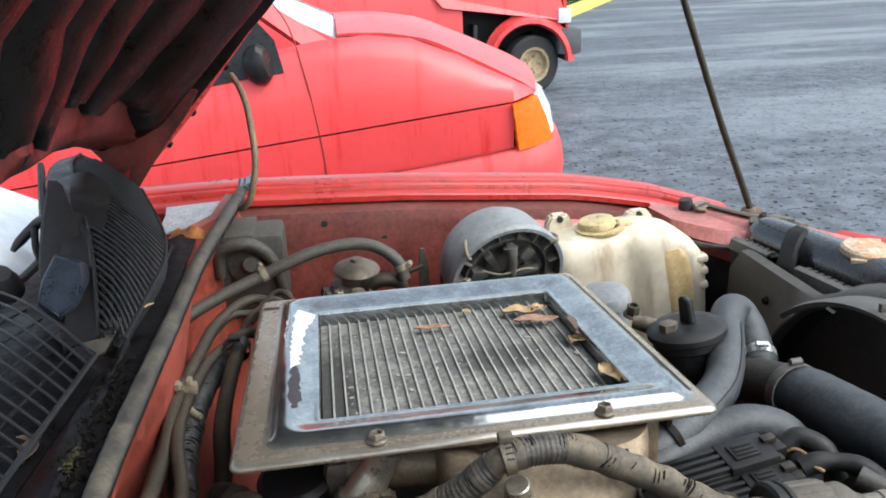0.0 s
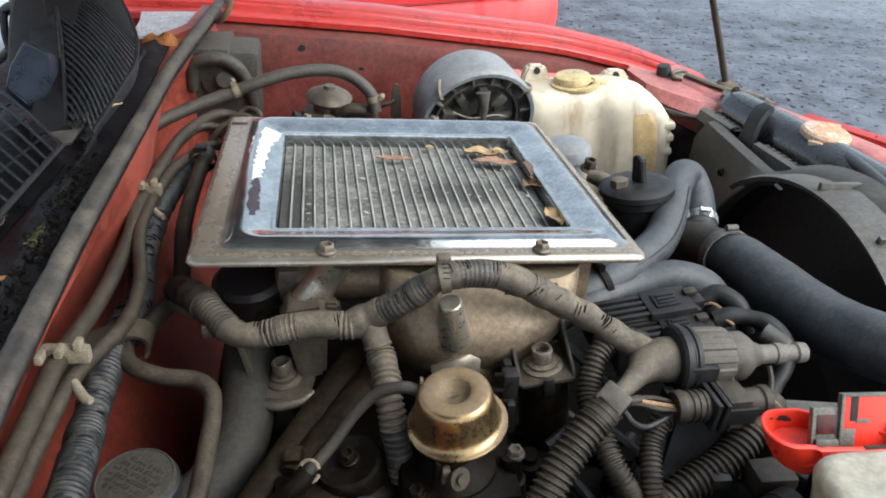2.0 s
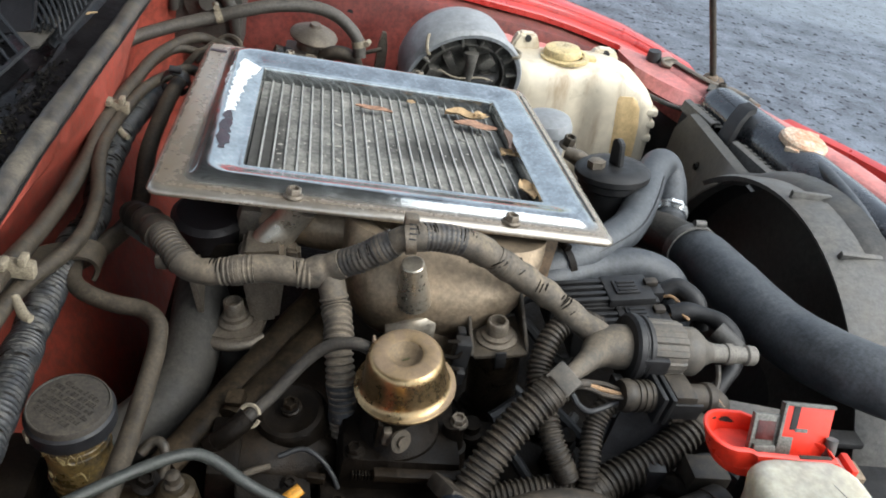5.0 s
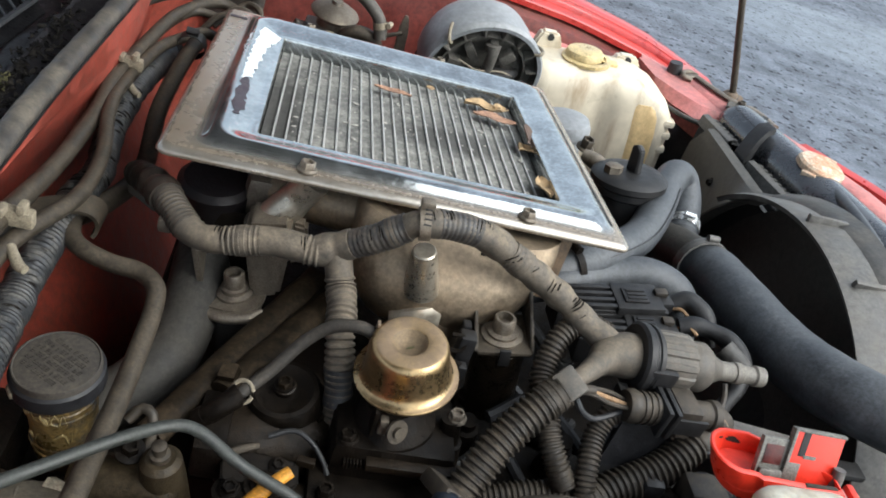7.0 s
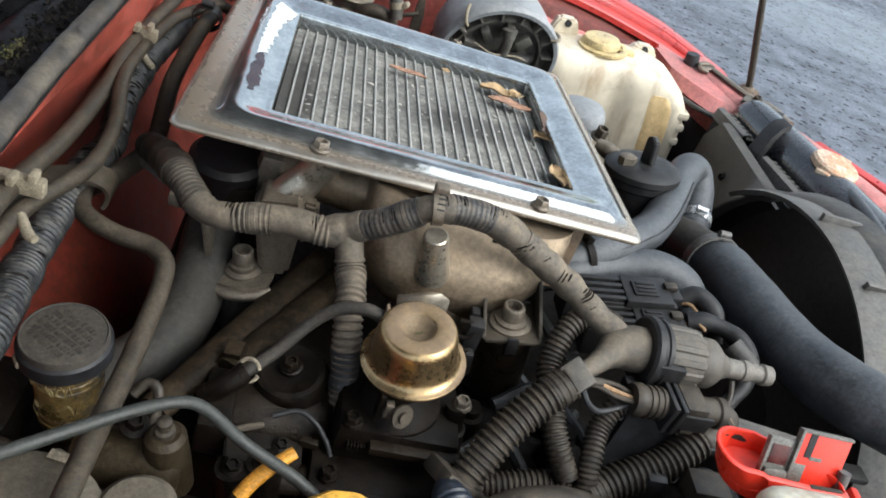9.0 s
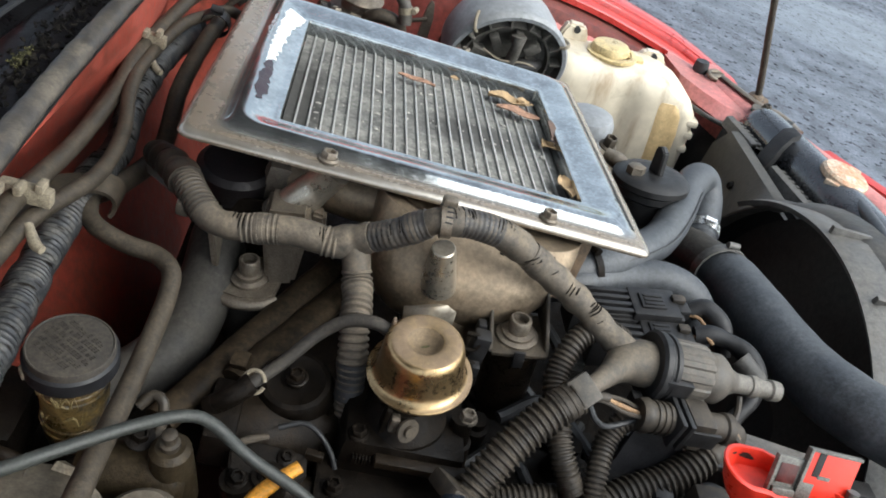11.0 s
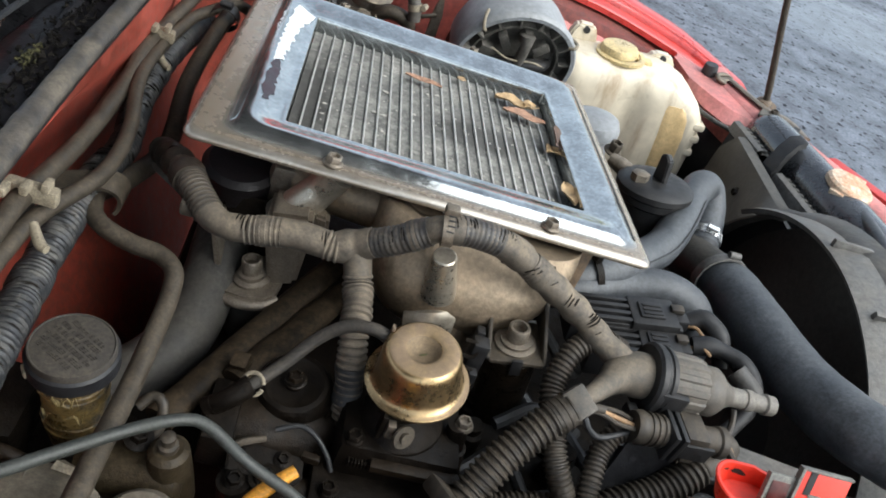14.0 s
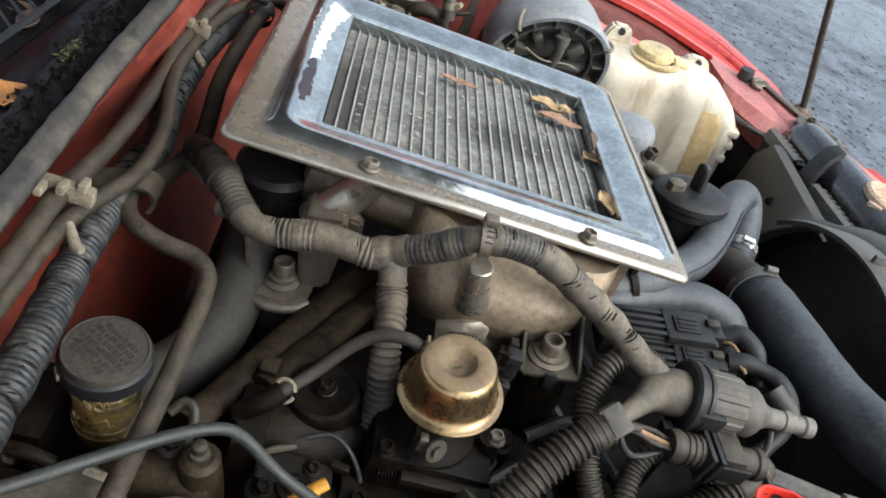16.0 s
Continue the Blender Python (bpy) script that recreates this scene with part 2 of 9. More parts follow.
def add_runs(m, stretch, colour, lo, hi, amount):
    """Stains that have run straight down a surface."""
    n, l = m.node_tree.nodes, m.node_tree.links
    b = n["Principled BSDF"]
    tc, mp, nz, rp, mx = (n.new("ShaderNode" + k) for k in ("TexCoord", "Mapping", "TexNoise", "MapRange", "Mix"))
    mp.inputs["Scale"].default_value = stretch
    l.new(tc.outputs["Object"], mp.inputs["Vector"])
    l.new(mp.outputs[0], nz.inputs["Vector"])
    nz.inputs["Scale"].default_value, nz.inputs["Detail"].default_value, nz.inputs["Roughness"].default_value = 1.0, 6, 0.6
    rp.inputs[1].default_value, rp.inputs[2].default_value, rp.inputs[4].default_value = lo, hi, amount
    l.new(nz.outputs["Fac"], rp.inputs[0])
    mx.data_type = "RGBA"
    mx.inputs[7].default_value = (*colour, 1)
    l.new(rp.outputs[0], mx.inputs[0])
    l.new(b.inputs["Base Color"].links[0].from_socket, mx.inputs[6])
    l.new(mx.outputs[2], b.inputs["Base Color"])


add_runs(M_CREAM, (30, 30, 5), (0.30, 0.19, 0.09), 0.52, 0.72, 0.75)
add_runs(M_CREAM, (14, 14, 3), (0.20, 0.175, 0.14), 0.60, 0.72, 0.8)
M_CREAM_CAP = mat("amber_plastic", (0.56, 0.43, 0.21), 0.4, scale=30)
M_WHITE_BOX = mat("dirty_white_plastic", (0.36, 0.345, 0.285), 0.45, dust=(0.24, 0.205, 0.14), dust_amt=0.45, scale=16, bump=0.05, var=0.2, grit=0.3, patchy=0.3)
M_WHITE_BOX.node_tree.nodes["Principled BSDF"].inputs["Subsurface Weight"].default_value = 0.7
M_WHITE_BOX.node_tree.nodes["Principled BSDF"].inputs["Subsurface Radius"].default_value = (1.0, 0.85, 0.6)
M_WHITE_BOX.node_tree.nodes["Principled BSDF"].inputs["Subsurface Scale"].default_value = 0.06
M_ORANGE = mat("orange_red_plastic", (0.74, 0.035, 0.014), 0.36, scale=25, var=0.1, dust=(0.20, 0.02, 0.012), dust_amt=0.35, grit=0.15, bump=0.03)
M_YELLOW = mat("yellow_plastic", (0.70, 0.36, 0.03), 0.45, dust=(0.3, 0.2, 0.08), dust_amt=0.5, scale=50)
M_DRUM = mat("grey_drum", (0.20, 0.21, 0.22), 0.33, dust=(0.32, 0.32, 0.31), dust_amt=0.5, scale=14, bump=0.03, grit=0.2)
M_SHROUD = mat("grey_shroud", (0.042, 0.040, 0.036), 0.5, dust=(0.125, 0.112, 0.093), dust_amt=0.55, scale=26, patchy=0.35, grit=0.5)
M_SHROUD_EDGE = mat("pale_shroud_edge", (0.085, 0.082, 0.076), 0.42, dust=(0.145, 0.128, 0.105), dust_amt=0.7, scale=26, patchy=0.3, grit=0.5)
M_BRASS = mat("worn_cap", (0.58, 0.50, 0.38), 0.45, metal=0.3, dust=(0.52, 0.23, 0.11), dust_amt=1.0, scale=50, patchy=0.45)
M_FLUID = mat("stained_reservoir", (0.150, 0.100, 0.034), 0.34, dust=(0.018, 0.032, 0.044), dust_amt=2.4, scale=30, patchy=0.9, bump=0.5, var=0.5, grit=0.8)
M_LEAF = mat("dry_leaf", (0.34, 0.235, 0.125), 0.8, scale=120, var=0.4)
M_LEAF_ORANGE = mat("orange_dry_leaf", (0.36, 0.16, 0.045), 0.7, scale=120, var=0.4)
M_LEAF_DARK = mat("dark_dry_leaf", (0.075, 0.045, 0.032), 0.7, scale=120, var=0.4)
M_CLIP = mat("tan_plastic_clip", (0.24, 0.205, 0.145), 0.6, dust=(0.20, 0.165, 0.115), dust_amt=0.6, scale=90)
M_LINING = mat("dark_lining", (0.0045, 0.0042, 0.0044), 0.38, scale=30, spec=0.18, bump=0.4, var=0.5)
M_TRAY = mat("black_tray", (0.0075, 0.0062, 0.0068), 0.5, scale=50, spec=0.25, bump=0.4)
M_SLAT = mat("worn_slat_plastic", (0.015, 0.016, 0.018), 0.38, scale=60, spec=0.34, dust=(0.06, 0.058, 0.055), dust_amt=0.25)
M_COWL = mat("cowl_plastic", (0.012, 0.012, 0.0135), 0.42, scale=60, spec=0.32, dust=(0.04, 0.038, 0.036), dust_amt=0.25)
M_DEBRIS = mat("rotted_debris", (0.030, 0.025, 0.018), 0.9, scale=120, var=0.7, bump=1.0)
M_DARK_BAR = mat("oily_rubber_rail", (0.0085, 0.0062, 0.004), 0.5, dust=(0.060, 0.042, 0.024), dust_amt=0.8, scale=60, spec=0.14, grit=0.9, patchy=0.35)
M_SMOKE = mat("smoky_plastic", (0.15, 0.145, 0.125), 0.35, dust=(0.05, 0.045, 0.04), dust_amt=0.7, scale=70, patchy=0.4)
M_LOOM = mat("blue_black_tape", (0.016, 0.017, 0.019), 0.42, dust=(0.105, 0.098, 0.084), dust_amt=0.8, scale=110, patchy=0.75, grit=0.8, bump=0.5)
M_WALL = mat("sky_blocker_brown", (0.10, 0.085, 0.07), 0.85, scale=4)
M_AMBER = mat("amber_lens", (0.85, 0.17, 0.0), 0.25, coat=0.4, scale=40, bump=0.0, var=0.1, grit=0)
# Lamp glass; on the windscreens its pale base stands in for reflected sky.
M_CLEAR = mat("pale_glass", (0.72, 0.76, 0.78), 0.12, coat=1.0, scale=30, bump=0.0, var=0.1, grit=0)
M_GLASS = mat("car_glass", (0.03, 0.035, 0.04), 0.06, coat=1.0, scale=3, bump=0.0, spec=0.8)
M_TYRE = mat("tyre", (0.022, 0.023, 0.025), 0.8, dust=(0.07, 0.068, 0.065), dust_amt=0.3, scale=15)
M_GOLD_RIM = mat("cream_rim", (0.42, 0.33, 0.2), 0.5, scale=12, dust=DUST, dust_amt=0.3)
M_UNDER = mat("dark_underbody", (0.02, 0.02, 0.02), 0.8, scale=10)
M_VERGE = mat("grass_leaves", (0.10, 0.16, 0.03), 0.7, scale=6, island=True)
M_KERB = mat("yellow_kerb", (0.62, 0.55, 0.12), 0.8, scale=6)
M_CABLE = mat("tan_hose", (0.20, 0.135, 0.085), 0.5, scale=50)
M_SILVER = mat("bright_clamp", (0.72, 0.72, 0.7), 0.3, metal=0.9, scale=50)
M_WIRE = mat("orange_wire", (0.30, 0.17, 0.075), 0.6, scale=50, dust=DUST, dust_amt=0.5)
M_PALE = mat("pale_bare_metal", (0.55, 0.56, 0.58), 0.4, metal=0.3, scale=40, dust=(0.3, 0.26, 0.2), dust_amt=0.3)
M_BOX = mat("dusty_grey_box", (0.045, 0.042, 0.037), 0.5, dust=(0.105, 0.093, 0.073), dust_amt=0.8, scale=30)
M_TANK = mat("glossy_black_tank", (0.012, 0.013, 0.015), 0.17, dust=(0.14, 0.142, 0.145), dust_amt=0.3, scale=22, bump=0.04, grit=0.3, patchy=0.4, coat=0.5)
M_FLAP = mat("matte_flap_rubber", (0.007, 0.0062, 0.0068), 0.38, scale=30, var=0.3, spec=0.28, dust=(0.035, 0.032, 0.030), dust_amt=0.25)
# Grimy red, coloured darker still for the shade under the raised bonnet.
M_RED_DARK = mat("grimy_shaded_red", (0.075, 0.010, 0.008), 0.35, scale=12, var=0.6, grit=0.4, dust=(0.03, 0.014, 0.010), dust_amt=0.7, patchy=0.5)
M_LEAF_PINK = mat("pinkish_dry_leaf", (0.27, 0.155, 0.10), 0.8, scale=120, var=0.4)
M_DUCT = mat("dark_duct_rubber", (0.026, 0.0255, 0.024), 0.55, dust=(0.070, 0.062, 0.050), dust_amt=0.7, scale=40, bump=0.3, spec=0.3)
M_GAP = mat("dark_red_gap", (0.22, 0.012, 0.012), 0.6, scale=30)
M_BREATHER = mat("brown_grey_rubber", (0.050, 0.045, 0.038), 0.5, dust=(0.13, 0.11, 0.085), dust_amt=0.5, scale=50)
M_TANK_SIDE = mat("amber_tank_side", (0.62, 0.45, 0.23), 0.4, scale=14, var=0.15, dust=(0.50, 0.34, 0.15), dust_amt=0.4, grit=0.15)
M_RECESS = mat("dusty_recess", (0.085, 0.08, 0.07), 0.55, dust=(0.18, 0.165, 0.14), dust_amt=0.6, scale=50)
M_LID = mat("lilac_grey_plastic", (0.10, 0.115, 0.16), 0.5, dust=(0.24, 0.235, 0.24), dust_amt=0.6, scale=60)
M_NOZZLE = mat("pale_dusty_nozzle", (0.10, 0.093, 0.08), 0.45, dust=(0.21, 0.185, 0.15), dust_amt=0.7, scale=80)
M_NUT = mat("dusty_grey_nut", (0.040, 0.037, 0.032), 0.5, dust=(0.165, 0.138, 0.104), dust_amt=0.7, scale=70, grit=0.5, patchy=0.2)
M_DIP = mat("orange_yellow_plastic", (0.62, 0.27, 0.02), 0.5, dust=(0.3, 0.16, 0.05), dust_amt=0.4, scale=60)
M_BOSS = mat("bright_boss", (0.46, 0.41, 0.33), 0.28, metal=0.88, dust=(0.20, 0.16, 0.11), dust_amt=0.3, scale=40, bump=0.05, var=0.15, grit=0.2)
M_LITTER = mat("black_leaf_litter", (0.009, 0.0075, 0.006), 0.9, scale=60, var=0.8, bump=0.6, spec=0.15)
M_MOSS = mat("dry_moss", (0.060, 0.056, 0.020), 0.9, scale=150, var=0.5)
M_BLUE = mat("blue_grey_film", (0.017, 0.023, 0.033), 0.36, scale=50, spec=0.35, bump=0.15)

M_RUST = mat("rusty_sheet", (0.13, 0.085, 0.05), 0.7, dust=DUST, dust_amt=0.5, scale=40)
M_CAPTOP = mat("dusty_black_cap", (0.014, 0.0125, 0.011), 0.6, dust=(0.070, 0.058, 0.043), dust_amt=0.95, scale=80, grit=0.9)
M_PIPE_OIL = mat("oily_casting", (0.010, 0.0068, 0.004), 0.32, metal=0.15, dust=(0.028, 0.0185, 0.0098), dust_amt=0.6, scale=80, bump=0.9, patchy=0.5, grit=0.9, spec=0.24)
M_OCHRE = mat("ochre_oily_casting", (0.020, 0.0145, 0.0075), 0.38, metal=0.2, dust=(0.060, 0.043, 0.022), dust_amt=0.7, scale=60, bump=0.6, patchy=0.4, grit=0.8, spec=0.3)
M_TONGUE = mat("brown_grey_plastic", (0.045, 0.041, 0.036), 0.45, scale=40, dust=(0.09, 0.078, 0.06), dust_amt=0.5)
M_CORE = mat("dusty_dark_core", (0.040, 0.038, 0.034), 0.7, scale=25, dust=(0.07, 0.064, 0.055), dust_amt=0.4)
M_BUMPER = mat("grey_bumper_plastic", (0.085, 0.088, 0.095), 0.6, scale=8)
M_MUD_DARK = mat("muddy_arch", (0.030, 0.017, 0.010), 0.8, scale=14, var=0.6, bump=0.6)
M_TRIM = mat("satin_black_trim", (0.012, 0.012, 0.013), 0.35, scale=12, bump=0.05, spec=0.3)
M_SERVO = mat("tan_dusty_cover", (0.075, 0.064, 0.048), 0.55, dust=(0.15, 0.125, 0.09), dust_amt=0.7, scale=50)
M_FLUID_PALE = mat("pale_yellow_wax", (0.26, 0.20, 0.085), 0.4, dust=(0.10, 0.08, 0.04), dust_amt=0.5, scale=60)
M_RUST2 = mat("orange_rust", (0.30, 0.11, 0.03), 0.8, scale=60, var=0.5)


def asphalt():
    m = bpy.data.materials.new("wet_asphalt")
    m.use_nodes = True
    n, l = m.node_tree.nodes, m.node_tree.links
    b = n["Principled BSDF"]
    tc = n.new("ShaderNodeTexCoord")
    big, mid, fine, pits = (n.new("ShaderNodeTexNoise") for _ in range(4))
    for k, sc, de, ro in ((big, 0.45, 6, 0.6), (mid, 5, 8, 0.65), (fine, 55, 4, 0.7), (pits, 21, 3, 0.5)):
        k.inputs["Scale"].default_value, k.inputs["Detail"].default_value, k.inputs["Roughness"].default_value = sc, de, ro
        l.new(tc.outputs["Object"], k.inputs["Vector"])
    r1 = n.new("ShaderNodeValToRGB")
    r1.color_ramp.elements[0].position, r1.color_ramp.elements[0].color = 0.36, (0.055, 0.061, 0.071, 1)
    r1.color_ramp.elements[1].position, r1.color_ramp.elements[1].color = 0.66, (0.142, 0.157, 0.183, 1)
    l.new(mid.outputs["Fac"], r1.inputs[0])
    r2 = n.new("ShaderNodeValToRGB")
    r2.color_ramp.elements[0].position, r2.color_ramp.elements[0].color = 0.35, (0.10, 0.10, 0.10, 1)
    r2.color_ramp.elements[1].position, r2.color_ramp.elements[1].color = 0.41, (1, 1, 1, 1)
    l.new(pits.outputs["Fac"], r2.inputs[0])
    mx = n.new("ShaderNodeMix")
    mx.data_type, mx.blend_type = "RGBA", "MULTIPLY"
    mx.inputs[0].default_value = 0.9
    l.new(r1.outputs[0], mx.inputs[6])
    l.new(r2.outputs[0], mx.inputs[7])
    fr = n.new("ShaderNodeMapRange")
    fr.inputs[1].default_value, fr.inputs[2].default_value = 0.3, 0.7
    fr.inputs[3].default_value, fr.inputs[4].default_value = 0.5, 1.5
    l.new(fine.outputs["Fac"], fr.inputs[0])
    hv = n.new("ShaderNodeHueSaturation")
    l.new(mx.outputs[2], hv.inputs["Color"])
    l.new(fr.outputs[0], hv.inputs["Value"])
    l.new(hv.outputs[0], b.inputs["Base Color"])
    sp = n.new("ShaderNodeMath")
    sp.operation = "MULTIPLY"
    sp.inputs[1].default_value = 0.3
    l.new(r2.outputs[0], sp.inputs[0])
    l.new(sp.outputs[0], b.inputs["Specular IOR Level"])
    rr = n.new("ShaderNodeMapRange")
    rr.inputs[1].default_value, rr.inputs[2].default_value = 0.4, 0.6
    rr.inputs[3].default_value, rr.inputs[4].default_value = 0.28, 0.75
    mp = n.new("ShaderNodeMapping")
    mp.inputs["Rotation"].default_value, mp.inputs["Scale"].default_value = (0, 0, radians(-22)), (0.4, 1.5, 1.0)
    l.new(tc.outputs["Object"], mp.inputs["Vector"])
    l.new(mp.outputs[0], big.inputs["Vector"])
    l.new(big.outputs["Fac"], rr.inputs[0])
    l.new(rr.outputs[0], b.inputs["Roughness"])
    add = n.new("ShaderNodeMath")
    add.operation = "ADD"
    l.new(fine.outputs["Fac"], add.inputs[0])
    l.new(r2.outputs[0], add.inputs[1])
    bp = n.new("ShaderNodeBump")
    bp.inputs["Strength"].default_value, bp.inputs["Distance"].default_value = 0.12, 0.006
    l.new(add.outputs[0], bp.inputs["Height"])
    l.new(bp.outputs[0], b.inputs["Normal"])
    return m


M_ASPHALT = asphalt()

# ---------------------------------------------------------------- building helpers
ORIGIN = {}


def thing(name, loc, label, category, group="", kind=""):
    ob = new(name)
    ob.empty_display_size = 0.02
    ob.location = loc
    ORIGIN[ob] = Vector(loc)
    return tagged(ob, label, category, group, kind)


def finish(bm, name, material, smooth):
    me = bpy.data.meshes.new(name)
    bmesh.ops.recalc_face_normals(bm, faces=bm.faces)
    bm.to_mesh(me)
    bm.free()
    me.materials.append(material)
    for p in me.polygons:
        p.use_smooth = smooth
    if smooth:
        me.set_sharp_from_angle(angle=radians(38))
    return me


def part(name, bm, material, parent, label="", smooth=True):
    """Links a bmesh, built in world metres, as one mesh under a thing or a part."""
    org = ORIGIN[parent]
    bmesh.ops.translate(bm, verts=bm.verts, vec=-org)
    ob = new(name, finish(bm, name, material, smooth))
    ob.parent = parent
    ORIGIN[ob] = org
    return tagged(ob, label)


def solo(name, bm, material, label, category, group="", kind="", smooth=True):
    """A thing that is one mesh; its origin is the middle of its base."""
    co = [v.co for v in bm.verts]
    org = Vector((sum(c.x for c in co) / len(co), sum(c.y for c in co) / len(co), min(c.z for c in co)))
    bmesh.ops.translate(bm, verts=bm.verts, vec=-org)
    ob = new(name, finish(bm, name, material, smooth))
    ob.location = org
    ORIGIN[ob] = org
    return tagged(ob, label, category, group, kind)


def spline(pts, step=0.004):
    """Catmull-Rom through the points, resampled at even steps: places and the share of the way."""
    p = [Vector(q) for q in pts]
    p = [p[0] * 2 - p[1]] + p + [p[-1] * 2 - p[-2]]
    fine, tt = [], []
    for i in range(1, len(p) - 2):
        for k in range(24):
            u = k / 24
            a, b, c, d = p[i - 1], p[i], p[i + 1], p[i + 2]
            fine.append(0.5 * (2 * b + (c - a) * u + (2 * a - 5 * b + 4 * c - d) * u * u + (3 * b - a - 3 * c + d) * u**3))
            tt.append(i - 1 + u)
    fine.append(p[-2])
    tt.append(len(p) - 3)
    lens = np.r_[0, np.cumsum([(b - a).length for a, b in zip(fine, fine[1:])])]
    count = max(4, int(lens[-1] / step))
    at = np.linspace(0, lens[-1], count + 1)
    arr = np.array([tuple(f) for f in fine])
    out = [Vector([np.interp(s, lens, arr[:, k]) for k in range(3)]) for s in at]
    return out, np.interp(at, lens, tt), at


def sweep(bm, pts, r, segs=14, step=0.004, ribs=(), pitch=0.0045, depth=0.0016, caps=True, flat=1.0, wobble=0.0):
    """A hose or pipe along points. r: one radius or one for each point. ribs: (from, to) stretches, in metres along it, that are corrugated."""
    if ribs:
        step = pitch / 4
    path, tt, at = spline(pts, step)
    radii = [r] * len(pts) if isinstance(r, (int, float)) else r
    rr = np.interp(tt, range(len(pts)), radii)
    side = None
    rings = []
    for i, c in enumerate(path):
        tan = (path[min(i + 1, len(path) - 1)] - path[max(i - 1, 0)]).normalized()
        if side is None:
            side = tan.cross(Vector((0.13, 0.2, 0.97))).normalized()
        side = (side - tan * side.dot(tan)).normalized()
        other = tan.cross(side)
        rad = rr[i]
        if any(a <= at[i] <= b for a, b in ribs):
            rad += depth * (1.0 if i % 4 < 2 else -0.6)
        if wobble:
            rad *= 1 + wobble * noise.noise(c * 60)
        rings.append([bm.verts.new(c + (side * math.cos(a) + other * math.sin(a) * flat) * rad) for a in (2 * math.pi * k / segs for k in range(segs))])
    for a, b in zip(rings, rings[1:]):
        for k in range(segs):
            bm.faces.new((a[k], a[(k + 1) % segs], b[(k + 1) % segs], b[k]))
    if caps:
        bm.faces.new(rings[0][::-1])
        bm.faces.new(rings[-1])
    return path


def hose_bm(*args, **kw):
    bm = bmesh.new()
    sweep(bm, *args, **kw)
    return bm


def aligned(origin, axis, spin=0.0):
    """A frame at origin whose z points along axis."""
    q = Vector(axis).normalized().to_track_quat("Z", "Y")
    return Matrix.Translation(origin) @ q.to_matrix().to_4x4() @ Matrix.Rotation(spin, 4, "Z")


def lathe(bm, profile, m, segs=32, scallop=0, amount=0.0):
    """Turns (radius, height) pairs round the z of the frame m."""
    rings = []
    for r, h in profile:
        if r < 1e-6:
            rings.append([bm.verts.new(m @ Vector((0, 0, h)))])
        else:
            rings.append([bm.verts.new(m @ Vector((math.cos(a) * r * (1 + (amount if scallop and (k * scallop // segs) % 2 else 0)), math.sin(a) * r * (1 + (amount if scallop and (k * scallop // segs) % 2 else 0)), h))) for k, a in ((k, 2 * math.pi * k / segs) for k in range(segs))])
    for a, b in zip(rings, rings[1:]):
        for k in range(segs):
            k2 = (k + 1) % segs
            if len(a) == 1 and len(b) > 1:
                bm.faces.new((a[0], b[k], b[k2]))
            elif len(b) == 1 and len(a) > 1:
                bm.faces.new((a[k], a[k2], b[0]))
            elif len(a) > 1:
                bm.faces.new((a[k], a[k2], b[k2], b[k]))


def lathe_bm(profile, m, **kw):
    bm = bmesh.new()
    lathe(bm, profile, m, **kw)
    return bm


def box(bm, lo, hi, bevel=0.0, m=None, taper=0.0):
    """A bevelled block from lo to hi in the frame m; taper shrinks its top."""
    sub = bmesh.new()
    bmesh.ops.create_cube(sub, size=1)
    lo, hi = Vector(lo), Vector(hi)
    for v in sub.verts:
        k = 1 - taper if v.co.z > 0 else 1
        v.co = Vector(((lo.x + hi.x) / 2 + v.co.x * k * (hi.x - lo.x), (lo.y + hi.y) / 2 + v.co.y * k * (hi.y - lo.y), (lo.z + hi.z) / 2 + v.co.z * (hi.z - lo.z)))
    if bevel:
        bmesh.ops.bevel(sub, geom=sub.edges[:], offset=bevel, segments=2, affect="EDGES", profile=0.6)
    if m is not None:
        bmesh.ops.transform(sub, matrix=m, verts=sub.verts)
    tmp = bpy.data.meshes.new("tmp")
    sub.to_mesh(tmp)
    sub.free()
    bm.from_mesh(tmp)
    bpy.data.meshes.remove(tmp)


def box_bm(*args, **kw):
    bm = bmesh.new()
    box(bm, *args, **kw)
    return bm


def prism(bm, outline, m, depth, bevel=0.0):
    """A flat outline (u, v pairs) in the frame m, thickened by depth along its z."""
    sub = bmesh.new()
    f = sub.faces.new([sub.verts.new((u, v, 0)) for u, v in outline])
    ext = bmesh.ops.extrude_face_region(sub, geom=[f])
    bmesh.ops.translate(sub, verts=[g for g in ext["geom"] if isinstance(g, bmesh.types.BMVert)], vec=(0, 0, depth))
    if bevel:
        bmesh.ops.bevel(sub, geom=sub.edges[:], offset=bevel, segments=2, affect="EDGES")
    bmesh.ops.transform(sub, matrix=m, verts=sub.verts)
    tmp = bpy.data.meshes.new("tmp")
    sub.to_mesh(tmp)
    sub.free()
    bm.from_mesh(tmp)
    bpy.data.meshes.remove(tmp)


def prism_bm(*args, **kw):
    bm = bmesh.new()
    prism(bm, *args, **kw)
    return bm


def grid_bm(rows):
    """A sheet from rows of points."""
    bm = bmesh.new()
    vs = [[bm.verts.new(p) for p in row] for row in rows]
    for a, b in zip(vs, vs[1:]):
        for k in range(len(a) - 1):
            bm.faces.new((a[k], a[k + 1], b[k + 1], b[k]))
    return bm


def sheet_bm(rows, thick):
    """A sheet of that thickness, from rows of points."""
    bm = grid_bm(rows)
    bm.normal_update()
    bmesh.ops.solidify(bm, geom=bm.faces[:], thickness=thick)
    return bm


